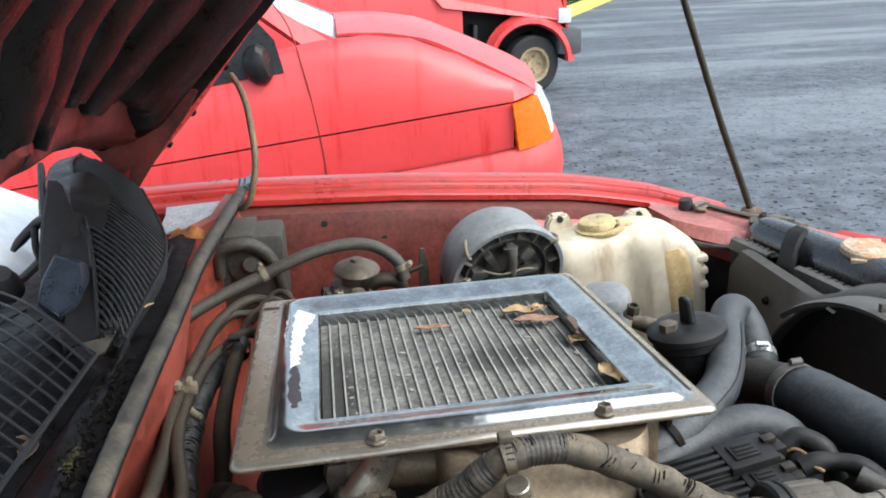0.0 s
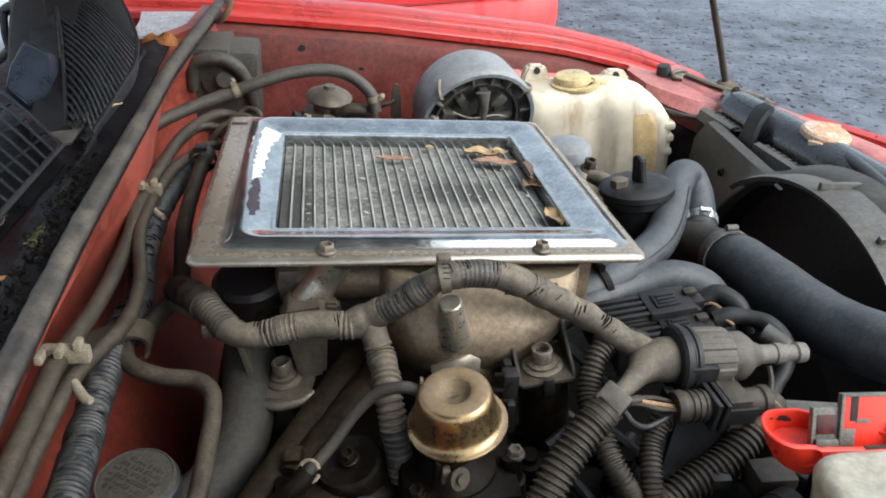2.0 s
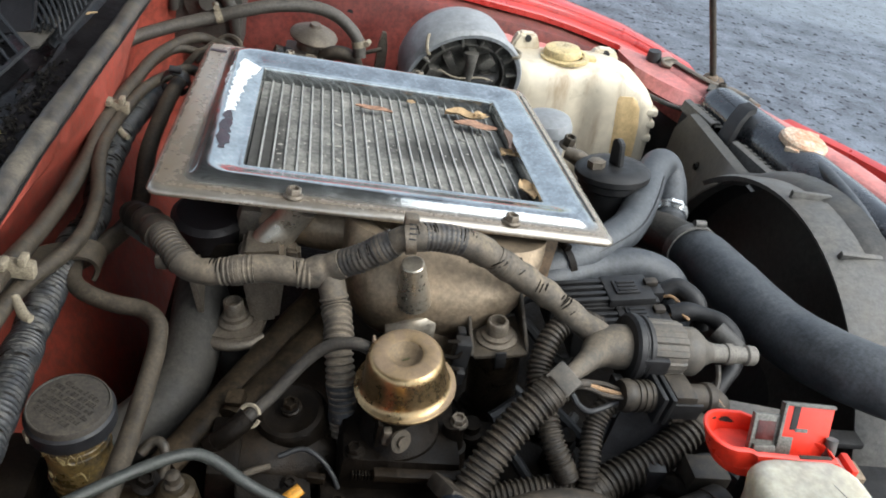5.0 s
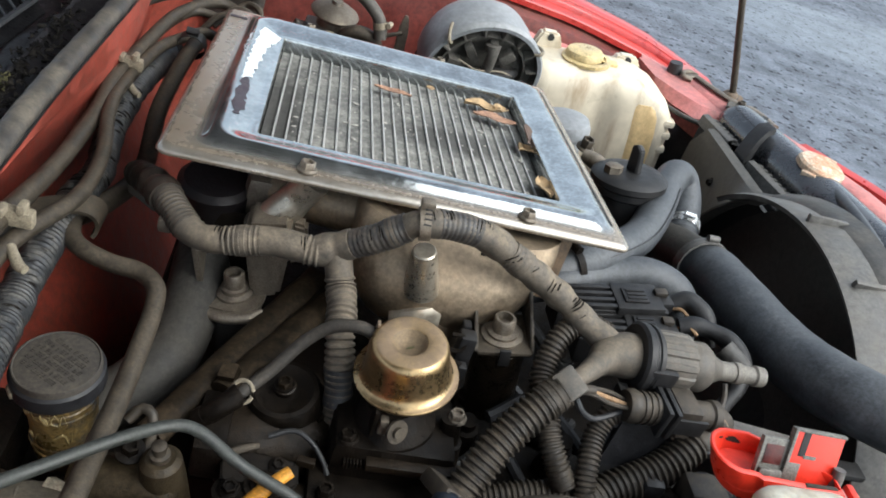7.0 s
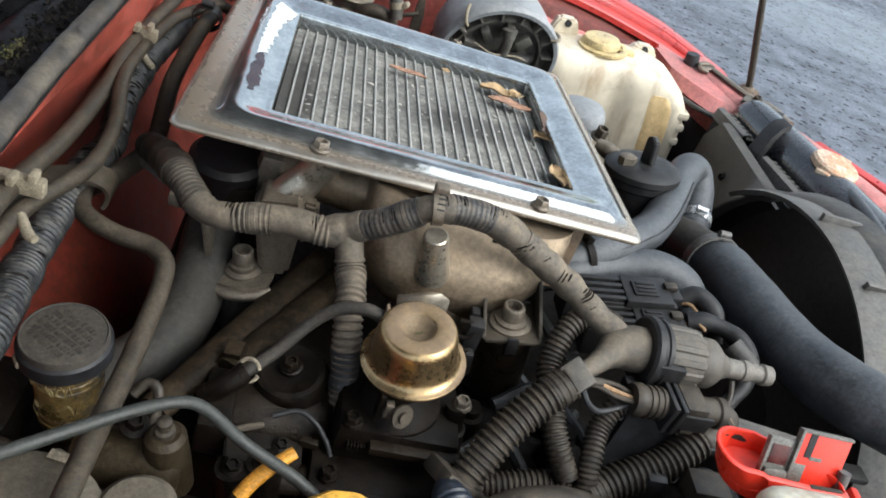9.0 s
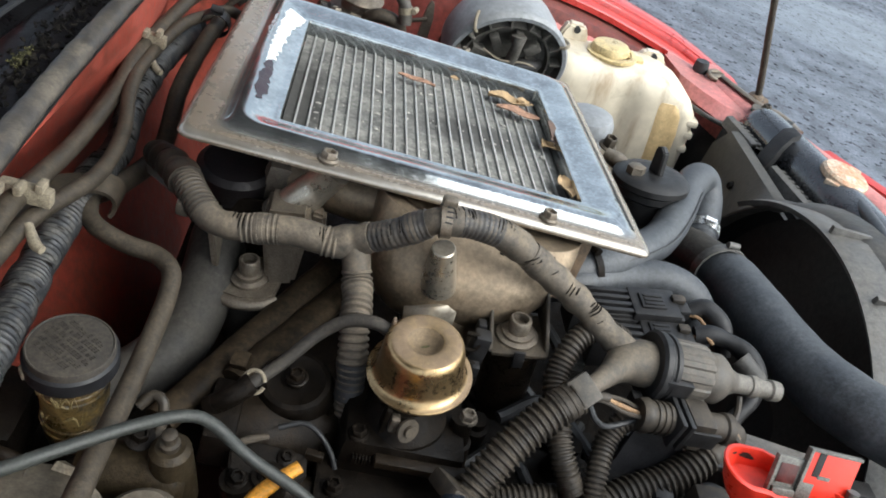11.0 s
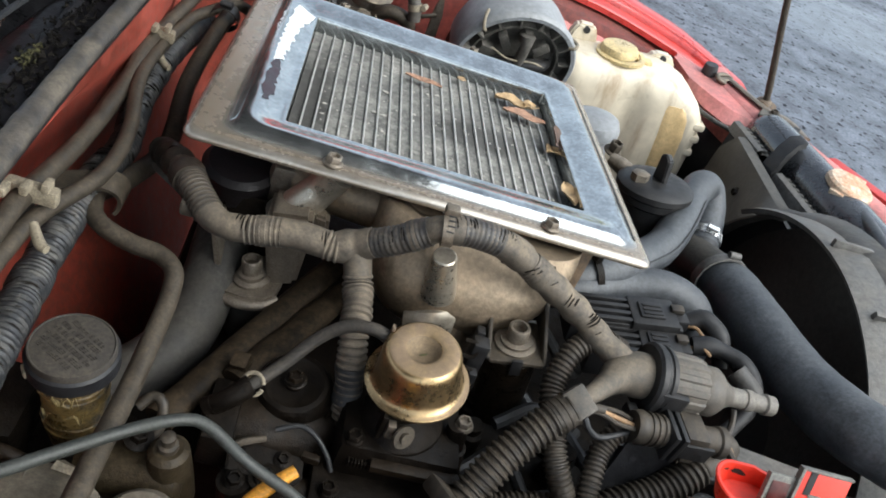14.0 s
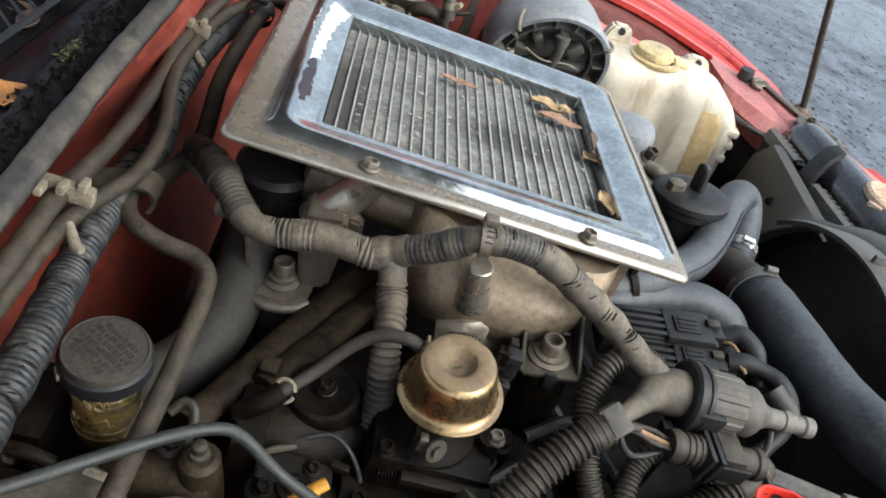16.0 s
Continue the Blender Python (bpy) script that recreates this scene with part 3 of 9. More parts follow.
def bolt_bm(m, r=0.006, h=0.006, washer=1.5, length=0.0):
    """A flanged hex bolt standing along the z of m."""
    bm = bmesh.new()
    lathe(bm, [(0, -length), (r * 0.6, -length), (r * 0.6, 0), (r * washer, 0), (r * washer, 0.0015), (r * 1.12, 0.003), (0, 0.003)], m, segs=20)
    lathe(bm, [(r * 1.05, 0.002), (r * 1.05, h), (r * 0.92, h + 0.0012), (r * 0.7, h + 0.0012), (r * 0.6, h * 0.75), (0, h * 0.75)], m @ Matrix.Rotation(0.3, 4, "Z"), segs=6)
    return bm


UP = (-0.17, 0.0, 1)  # the engine and its fittings lean back with the car


def lean(ob, pivot, degrees=9.5):
    """Leans a finished thing about a point, as the engine leans."""
    p = Matrix.Translation(pivot)
    ob.matrix_basis = p @ Matrix.Rotation(radians(-degrees), 4, "Y") @ p.inverted() @ Matrix.Translation(ob.location)


# ---------------------------------------------------------------- ground and distance
ground = solo("ground", grid_bm([[(-120 + 240 * i / 4, -120 + 240 * j / 4, 0) for i in range(5)] for j in range(5)]), M_ASPHALT, "rough damp blue-grey asphalt of a parking yard", "ground", kind="structure", smooth=False)


def verge():
    """A planted strip behind a yellow kerb that runs away from the cars."""
    a, b = Vector((5.75, 17.7, 0)), Vector((11.2, 27.6, 0))
    d = (b - a).normalized()
    nrm = Vector((-d.y, d.x, 0))
    m = Matrix(((d.x, nrm.x, 0, a.x), (d.y, nrm.y, 0, a.y), (0, 0, 1, 0), (0, 0, 0, 1)))
    for k in range(6):
        bm = bmesh.new()
        box(bm, (k * 1.8, 0, -0.05), (k * 1.8 + 1.78, 0.45, 0.15), 0.03, m=m)
        solo("kerb", bm, M_KERB, "yellow painted kerb stone along the far verge", "kerb", "kerb stones", kind="structure")
    rnd = random.Random(4)
    bm = bmesh.new()
    for _ in range(5200):
        p = m @ Vector((rnd.uniform(0.3, 16), 0.5 + abs(rnd.gauss(0, 1.2)), abs(rnd.gauss(0.1, 0.35))))
        t, sz = rnd.uniform(0, 6.28), rnd.uniform(0.05, 0.14)
        u = Vector((math.cos(t), math.sin(t), rnd.uniform(-0.4, 0.9))).normalized() * sz
        w = u.cross(Vector((rnd.uniform(-1, 1), rnd.uniform(-1, 1), 1))).normalized() * sz * 0.35
        bm.faces.new([bm.verts.new(q) for q in (p - u, p + w, p + u, p - w)])
    solo("verge_plants", bm, M_VERGE, "low green leafy plants behind the yellow kerb", "plants", kind="stuff", smooth=False)
    bm = grid_bm([[m @ Vector((0, 0.4, 0.1)), m @ Vector((16, 0.4, 0.1))], [m @ Vector((0, 9, 0.2)), m @ Vector((16, 9, 0.2))]])
    solo("verge_soil", bm, M_DEBRIS, "dark soil of the far verge", "soil", kind="structure")


verge()


# Added wall, out of view: darkens the low northern sky in reflections.
bm = bmesh.new()
box(bm, (-24.0, 24.0, 0.0), (2.2, 24.4, 3.2), 0.05)
solo("sky_blocker_north", bm, M_WALL, "unseen dark wall added to block the low northern sky", "wall", kind="structure", smooth=False)

# ---------------------------------------------------------------- parked cars


def wheel_parts(car, c, r, w, ang=0.0):
    """A wheel under a car: tyre and rim, its axle along y turned by ang."""
    m = aligned(c, (math.sin(ang), -math.cos(ang), 0))
    tyre = part("wheel", lathe_bm([(r * 0.62, -w / 2), (r * 0.9, -w / 2), (r, -w * 0.36), (r, w * 0.36), (r * 0.9, w / 2), (r * 0.62, w / 2), (r * 0.6, 0), (r * 0.62, -w / 2)], m, segs=40), M_TYRE, car, "black tyre with a pale rim")
    part("rim", lathe_bm([(0, w * 0.2), (r * 0.16, w * 0.22), (r * 0.2, w * 0.12), (r * 0.46, w * 0.18), (r * 0.52, w * 0.42), (r * 0.62, w * 0.46), (r * 0.6, -w * 0.3), (0, -w * 0.3)], m, segs=40), M_GOLD_RIM, tyre)
    for k in range(5):
        a = k * 1.2566
        part("wheel_nut", lathe_bm([(0.012, w * 0.12), (0.012, w * 0.2), (0, w * 0.21)], m @ pose(math.cos(a) * r * 0.3, math.sin(a) * r * 0.3, 0), segs=6), M_STEEL, tyre)


def hatchback():
    """The red car alongside: its flank faces the open engine bay."""
    y0 = 3.45

    def wing_top(x):
        return float(np.interp(x, [-3, -0.6, -0.05, 0.10, 0.3, 0.48, 0.7, 0.934, 1.05], [0.97, 0.97, 1.045, 1.075, 1.065, 1.03, 0.925, 0.803, 0.75]))

    car = thing("parked_car", (-0.8, 4.2, 0), "bright red parked hatchback with wet streaks on its wing", "car")
    # flank: columns of x with heights of sill, groove, shoulder and top edge
    low, high, mid = [], [], []
    for i in range(20):
        x = -3.0 + i * 0.2
        if i == 19:
            x = 0.835
        top = wing_top(x)
        groove = float(np.interp(x, [-3, -0.85, 0.82, 1.05], [0.37, 0.585, 0.765, 0.78]))
        low.append([(x, y0 + 0.10, 0.24), (x, y0 + 0.03, 0.33), (x, y0, max(0.36, groove - 0.12)), (x, y0, groove - 0.004)])
        high.append([(x, y0, groove + 0.004), (x, y0 + 0.004, groove + (top - groove) * 0.4), (x, y0 + 0.03, groove + (top - groove) * 0.75), (x, y0 + 0.075, groove + (top - groove) * 0.93), (x, y0 + 0.13, top)])
        mid.append((x, y0 + 0.008, groove))
    part("lower_panel", sheet_bm(low, 0.012), M_CAR, car)
    part("upper_panel", sheet_bm(high, 0.012), M_CAR, car)
    part("groove", hose_bm(mid, 0.0018, segs=8, step=0.1), M_GAP, car)
    # bonnet, rising from the nose to the windscreen, and its gap line
    rows = []
    for i in range(15):
        x = 0.08 + i * 0.0625
        z = wing_top(x) + (0.006 if x < 0.93 else -0.004)
        near = y0 + 0.135 - 0.05 * max(0, (x - 0.4) / 0.55)
        rows.append([(x + 0.11 * math.sin(math.pi * j / 16) * min(1, x), near + (1.5 - 2 * (near - y0)) * j / 16, z + 0.05 * math.sin(math.pi * j / 16)) for j in range(17)])
    part("bonnet", sheet_bm(rows, 0.012), M_CAR, car)
    part("bonnet_lip", hose_bm([(p[0] + 0.004, p[1], p[2] - 0.008) for p in rows[-1][:9]], 0.010, segs=8, step=0.02), M_CAR, car)
    gap = [(x, y0 + 0.126 - 0.05 * max(0, (x - 0.4) / 0.55), wing_top(x) + 0.003) for x in (0.12, 0.3, 0.45, 0.6, 0.75, 0.85, 0.934)]
    part("bonnet_gap", hose_bm(gap, 0.0045, segs=8, step=0.02), M_GAP, car)
    part("lamp_surround", sheet_bm([[(0.82, y0, 0.762), (0.82, y0 + 0.03, 0.82), (0.82, y0 + 0.088, wing_top(0.82))], [(0.88, y0 + 0.010, 0.777), (0.88, y0 + 0.035, 0.80), (0.88, y0 + 0.082, wing_top(0.88))], [(0.936, y0 + 0.028, 0.793), (0.936, y0 + 0.05, 0.797), (0.936, y0 + 0.078, 0.803)]], 0.010), M_CAR, car)
    # nose, bumper and lamps
    rows = []
    for j in range(15):
        y = y0 + 0.16 + 1.18 * j / 14
        bow = 0.05 * math.sin(math.pi * j / 14)
        rows.append([(0.99 + bow, y, 0.775), (1.045 + bow, y, 0.70), (1.07 + bow, y, 0.62), (1.05 + bow, y, 0.56)])
    part("nose_panel", sheet_bm(rows, 0.012), M_UNDER, car, "dark grille panel")
    part("lamp_shelf", sheet_bm([[(0.80, y0 + 0.004, 0.40), (0.92, y0 + 0.02, 0.40), (1.0, y0 + 0.05, 0.40), (1.05, y0 + 0.14, 0.40)], [(0.80, y0 + 0.004, 0.55), (0.92, y0 + 0.02, 0.562), (1.01, y0 + 0.05, 0.585), (1.06, y0 + 0.14, 0.61)]], 0.02), M_CAR, car)
    prof = [(0.0, 0.22), (-0.03, 0.30), (-0.042, 0.42), (-0.03, 0.50), (-0.012, 0.535), (0.012, 0.545)]
    path = [(-0.35, 0.0), (0.3, -0.004), (0.55, -0.003), (0.78, 0.0), (0.93, 0.02), (1.01, 0.06), (1.055, 0.13), (1.08, 0.25), (1.10, 0.5), (1.11, 0.78), (1.10, 1.1), (1.07, 1.35), (1.01, 1.47)]
    norms = [(0, -1), (0, -1), (0, -1), (0.05, -1), (0.35, -0.94), (0.65, -0.76), (0.9, -0.43)] + [(1, 0)] * 6
    rows = []
    for (x, dy), (nx, ny) in zip(path, norms):
        rise = float(np.interp(x, [-0.35, 0.336, 0.85, 1.08], [-0.10, -0.065, 0.0, 0.06]))
        rows.append([(x - nx * o, y0 + dy - ny * o - 0.002, z + rise * max(0, (z - 0.22) / 0.32)) for o, z in prof])
    part("bumper", sheet_bm(rows, 0.015), M_CAR, car, "body-coloured bumper")
    part("bumper_gap", hose_bm([(0.10, y0 - 0.010, 0.473), (0.22, y0 - 0.010, 0.484), (0.39, y0 - 0.010, 0.500), (0.547, y0 - 0.010, 0.518), (0.705, y0 - 0.009, 0.538), (0.84, y0 - 0.004, 0.556)], 0.006, segs=8, step=0.02), M_GAP, car)
    slot = bmesh.new()
    box(slot, (0.66, y0 - 0.050, 0.455), (0.80, y0 - 0.02, 0.466), 0.002)
    part("bumper_slot", slot, M_UNDER, car)

    def lens(nm, rows, mt, label):
        bm = grid_bm(rows)
        bm.normal_update()
        bmesh.ops.recalc_face_normals(bm, faces=bm.faces[:])
        bmesh.ops.solidify(bm, geom=bm.faces[:], thickness=0.035)
        part(nm, bm, mt, car, label)

    lens("turn_signal", [[(0.822, y0 - 0.001, 0.757), (0.88, y0 + 0.006, 0.773), (0.934, y0 + 0.026, 0.790)], [(0.836, y0 - 0.004, 0.655), (0.90, y0 + 0.002, 0.675), (0.978, y0 + 0.030, 0.690)], [(0.849, y0 - 0.001, 0.552), (0.93, y0 + 0.012, 0.566), (1.014, y0 + 0.042, 0.586)]], M_AMBER, "large amber turn signal lens")
    lens("headlight", [[(0.937, y0 + 0.028, 0.791), (0.975, y0 + 0.060, 0.802), (1.0, y0 + 0.12, 0.808), (1.02, y0 + 0.40, 0.81)], [(0.981, y0 + 0.032, 0.690), (1.020, y0 + 0.065, 0.715), (1.045, y0 + 0.13, 0.72), (1.06, y0 + 0.40, 0.72)], [(1.017, y0 + 0.044, 0.588), (1.050, y0 + 0.09, 0.61), (1.07, y0 + 0.15, 0.62), (1.085, y0 + 0.40, 0.62)]], M_CLEAR, "clear glass headlight")
    # cabin: door gap, pillar, windows, windscreen, roof
    part("door_gap", hose_bm([(-0.02, y0 - 0.010, 0.42), (-0.022, y0 - 0.011, 0.55), (-0.035, y0 - 0.0115, 0.68), (-0.06, y0 - 0.002, 0.86), (-0.08, y0 + 0.021, 0.96), (-0.10, y0 + 0.081, 1.05), (-0.14, y0 + 0.14, 1.16), (-0.22, y0 + 0.2, 1.27)], 0.0034, segs=8, step=0.02), M_GAP, car)
    pill = [[(-0.06, y0 + 0.13, 1.04), (0.06, y0 + 0.16, 1.05)], [(-0.30, y0 + 0.22, 1.22), (-0.20, y0 + 0.25, 1.22)], [(-0.72, y0 + 0.33, 1.42), (-0.64, y0 + 0.36, 1.42)]]
    part("pillar", sheet_bm(pill, 0.03), M_CAR, car)
    part("door_frame", sheet_bm([[(-3.0, y0 + 0.10, 0.93), (-0.62, y0 + 0.10, 0.95), (-0.17, y0 + 0.09, 0.985), (-0.08, y0 + 0.1, 1.0)], [(-3.0, y0 + 0.13, 1.0), (-0.62, y0 + 0.14, 1.0), (-0.2, y0 + 0.15, 1.02), (-0.06, y0 + 0.135, 1.045)]], 0.012), M_CAR, car)
    part("window_trim", sheet_bm([[(-0.62, y0 + 0.018, 0.900), (-0.425, y0 + 0.018, 0.920), (-0.30, y0 + 0.018, 0.935), (-0.160, y0 + 0.018, 0.952)], [(-0.62, y0 + 0.030, 0.95), (-0.41, y0 + 0.030, 0.96), (-0.29, y0 + 0.030, 0.97), (-0.164, y0 + 0.030, 0.98)], [(-0.62, y0 + 0.100, 1.06), (-0.40, y0 + 0.100, 1.06), (-0.30, y0 + 0.100, 1.07), (-0.190, y0 + 0.100, 1.08)], [(-0.62, y0 + 0.132, 1.18), (-0.39, y0 + 0.132, 1.185), (-0.33, y0 + 0.132, 1.18), (-0.262, y0 + 0.131, 1.165)]], 0.012), M_TRIM, car, "black quarter window panel")
    mir = bmesh.new()
    lathe(mir, [(0, -0.05), (0.045, -0.05), (0.066, -0.02), (0.068, 0.02), (0.05, 0.045), (0, 0.05)], aligned((-0.262, y0 + 0.010, 0.990), (0.9, -0.3, 0.15)) @ Matrix.Diagonal((0.9, 1.25, 1, 1)), segs=28)
    part("door_mirror", mir, M_TRIM, car, "glossy dark door mirror")
    part("side_window", sheet_bm([[(-2.9, y0 + 0.14, 0.99), (-0.64, y0 + 0.14, 0.99)], [(-2.6, y0 + 0.32, 1.40), (-0.72, y0 + 0.32, 1.40)]], 0.006), M_GLASS, car)
    part("windscreen", sheet_bm([[(0.10 + 0.16 * math.sin(math.pi * j / 8), y0 + 0.2 + 1.2 * j / 8, 1.055) for j in range(9)], [(-0.66 + 0.1 * math.sin(math.pi * j / 8), y0 + 0.35 + 0.9 * j / 8, 1.42) for j in range(9)]], 0.006), M_CLEAR, car, "windscreen with sky glare in its pale colour")
    part("roof", sheet_bm([[(-0.66, y0 + 0.33, 1.42), (-0.6, y0 + 0.8, 1.45), (-0.66, y0 + 1.27, 1.42)], [(-2.8, y0 + 0.33, 1.40), (-2.8, y0 + 0.8, 1.43), (-2.8, y0 + 1.27, 1.40)]], 0.02), M_CAR, car)
    part("wiper_cover", box_bm((0.10, y0 + 0.30, 1.05), (0.19, y0 + 0.62, 1.09), 0.02), M_CLEAR, car, "pale object at the base of the windscreen")
    part("underbody", box_bm((-2.9, y0 + 0.14, 0.2), (0.98, y0 + 1.46, 0.78), 0.04), M_UNDER, car)
    for x in (0.38, -2.1):
        wheel_parts(car, (x, y0 + 0.14, 0.28), 0.28, 0.17)
    return car


hatchback()


def far_suv():
    car = thing("parked_suv", (1.2, 9.0, 0), "red off-road car with dark bumper and muddy wheel arch", "car")
    y0 = 8.1
    arch = Vector((2.30, 0, 0.40))
    for nm, sgn in (("wing", 1),):
        rows = []
        for k in range(17):
            a = math.pi * k / 16
            rows.append([(arch.x + math.cos(a) * r * (1.0 if r < 0.6 else 1.15), y0 + o, arch.z + math.sin(a) * r) for r, o in ((0.38, 0.0), (0.40, -0.05), (0.44, -0.04), (0.47, 0.02), (0.50, 0.05))])
        part(nm, sheet_bm(rows, 0.02), M_CAR, car)
    part("body", sheet_bm([[(-1.9, y0 + 0.03, 0.45), (-1.9, y0 + 0.03, 0.9), (-1.9, y0 + 0.1, 1.12)], [(1.6, y0 + 0.03, 0.45), (1.6, y0 + 0.03, 0.9), (1.6, y0 + 0.1, 1.12)]], 0.02), M_CAR, car)
    part("bonnet", sheet_bm([[(1.3, y0 + 0.08, 1.10), (2.62, y0 + 0.1, 1.06)], [(1.3, y0 + 0.85, 1.15), (2.72, y0 + 0.85, 1.1)], [(1.3, y0 + 1.6, 1.10), (2.62, y0 + 1.6, 1.06)]], 0.02), M_CAR, car)
    part("front_wing", sheet_bm([[(1.3, y0 + 0.06, 1.10), (2.62, y0 + 0.08, 1.06)], [(1.4, y0 + 0.0, 0.98), (2.70, y0 + 0.03, 0.80)]], 0.02), M_CAR, car)
    part("grille_panel", sheet_bm([[(2.66, y0 + 0.05, 1.05), (2.72, y0 + 1.6, 1.05)], [(2.72, y0 + 0.05, 0.55), (2.74, y0 + 1.6, 0.55)]], 0.03), M_CAR, car)
    part("corner_lamp", box_bm((2.60, y0 + 0.0, 0.78), (2.74, y0 + 0.3, 0.93), 0.02), M_CLEAR, car, "clear corner lamp")
    part("bumper", box_bm((2.60, y0 - 0.02, 0.46), (2.86, y0 + 1.6, 0.73), 0.05), M_BUMPER, car, "dark grey plastic bumper end")
    part("underbody", box_bm((-1.8, y0 + 0.3, 0.35), (2.5, y0 + 1.4, 1.0), 0.05), M_UNDER, car)
    part("cab", box_bm((-1.8, y0 + 0.12, 1.1), (1.2, y0 + 1.5, 1.75), 0.12, taper=0.15), M_GLASS, car)
    part("arch_liner", sheet_bm([[(arch.x + math.cos(math.pi * k / 12) * 0.40, y0 + q, arch.z + math.sin(math.pi * k / 12) * 0.40) for q in (0.0, 0.25, 0.5)] for k in range(13)], 0.01), M_MUD_DARK, car, "muddy brown arch liner")
    part("mud_flap", box_bm((1.72, y0 + 0.06, 0.3), (1.76, y0 + 0.3, 0.8), 0.01), M_RUBBER, car)
    for q in range(4):
        part("suspension_arm", hose_bm([(2.0 + 0.1 * q, y0 + 0.25, 0.35 + 0.1 * q), (2.3 + 0.06 * q, y0 + 0.4, 0.5 + 0.06 * q)], 0.03, step=0.05), M_GREASE, car)
    wheel_parts(car, (2.33, y0 + 0.10, 0.375), 0.295, 0.20, 0.22)
    wheel_parts(car, (-1.2, y0 + 0.14, 0.375), 0.295, 0.20)
    car.location += Vector((-0.12, 0, -0.08))
    return car


far_suv()

# ---------------------------------------------------------------- the opened car: body round the engine bay
body = thing("car_body", (0.2, 0.7, 0.0), "red car body with its bonnet open round a dusty engine bay", "car")


def lip_z(x):
    return float(np.interp(x, [-0.6, -0.36, -0.18, 0.11, 0.45, 0.63, 0.76, 0.86], [0.993, 0.997, 0.999, 0.987, 0.960, 0.932, 0.897, 0.865]))


def fenders():
    for y, sg, nm in ((1.5, 1, "far"), (-0.16, -1, "near")):
        rows = []
        for i in range(29):
            x = -0.55 + i * 0.047
            z = lip_z(x)
            pinch = 0.10 * max(0, (x - 0.45) / 0.35) ** 2
            yy = y - sg * pinch
            rows.append([(x, yy - sg * q, z - h) for q, h in ((0.047, 0.030), (0.0465, 0.0215), (0.0455, 0.0205), (0.0435, 0.020), (0.0265, 0.0175), (0.0245, 0.0165), (0.0235, 0.0155), (0.0225, 0.008), (0.0215, 0.0065), (0.020, 0.006), (0.013, 0.0055), (0.012, 0.0045), (0.011, 0.001), (0.0095, 0.0))] + [(x, yy + sg * 0.03, z + 0.001), (x, yy + sg * 0.09, z - 0.02), (x, yy + sg * 0.13, z - 0.09), (x, yy + sg * 0.14, z - 0.3), (x, yy + sg * 0.15, 0.35)])
        part("fender", sheet_bm(rows, 0.003), M_RED, body)
        rows = []
        for i in range(20):
            x = -0.30 + i * 0.056
            z = lip_z(x) - 0.036
            rows.append([(x, y - sg * 0.035, z + 0.004), (x, y - sg * 0.075, z - 0.005), (x, y - sg * 0.085, z - 0.03), (x, y - sg * 0.095, z - 0.3), (x, y - sg * 0.15, 0.0)])
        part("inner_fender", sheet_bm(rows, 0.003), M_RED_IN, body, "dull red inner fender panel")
    for x, z in ((0.075, 0.896), (-0.033, 0.934), (-0.09, 0.84), (-0.06, 0.80), (0.04, 0.80)):
        part("body_hole", lathe_bm([(0, 0.001), (0.0055, 0.001), (0.0055, -0.01)], aligned((x, 1.415, z), (0, -1, 0)), segs=16), M_UNDER, body)
    # folded flange behind the washer tank
    rows = []
    for i in range(26):
        x = 0.33 + i * 0.012
        w = 0.012 * (1 if i % 7 < 5 else 0.2)
        rows.append([(x, 1.44, lip_z(x) - 0.055), (x, 1.40 - w, lip_z(x) - 0.068), (x, 1.395 - w, lip_z(x) - 0.11), (x, 1.40 - w, lip_z(x) - 0.16)])
    part("flange", sheet_bm(rows, 0.003), M_PRIMER, body, "faded pink folded flange")
    # bracket from the fender end to the radiator support
    top = [(0.5978, 1.4118, 0.918), (0.6317, 1.3859, 0.917), (0.6686, 1.361, 0.916), (0.7124, 1.3407, 0.915), (0.7379, 1.2715, 0.914)]
    crease = [(0.5916, 1.3906, 0.917), (0.6031, 1.3161, 0.916), (0.6313, 1.2691, 0.915), (0.6632, 1.2358, 0.914), (0.7001, 1.2256, 0.913)]
    low = [(0.6022, 1.4096, 0.905), (0.6024, 1.315, 0.903), (0.6243, 1.2566, 0.901), (0.6544, 1.2238, 0.899), (0.6866, 1.219, 0.9)]
    rows = [top, [tuple(Vector(p).lerp(Vector(q), 0.9)) for p, q in zip(top, crease)], crease, low, [(x + 0.004, y + 0.006, z - 0.004) for x, y, z in low]]
    part("corner_bracket", sheet_bm(rows, 0.004), M_PRIMER, body, "faded pink corner bracket")
    part("rubber_stop", lathe_bm([(0, 0.016), (0.012, 0.016), (0.014, 0.004), (0.014, -0.004), (0, -0.004)], aligned((0.6482, 1.3587, 0.925), UP), segs=16), M_RUBBER, body)


fenders()
part("lamp_panel", sheet_bm([[(0.735, y, z) for z in (0.40, 0.6, 0.8, 0.88)] for y in (1.10, 1.2, 1.3, 1.42)], 0.004), M_UNDER, body)
bucket = part("headlamp_back", lathe_bm([(0, 0.05), (0.03, 0.05), (0.05, 0.035), (0.075, 0.01), (0.085, -0.03), (0, -0.03)], aligned((0.70, 1.29, 0.79), (-1, -0.1, 0.1)), segs=36), M_BLACK, body, "round black back of the headlamp")
part("bulb_cover", lathe_bm([(0.02, 0.05), (0.02, 0.065), (0.016, 0.07), (0, 0.07)], aligned((0.70, 1.29, 0.79), (-1, -0.1, 0.1)), segs=20), M_RUBBER, bucket)


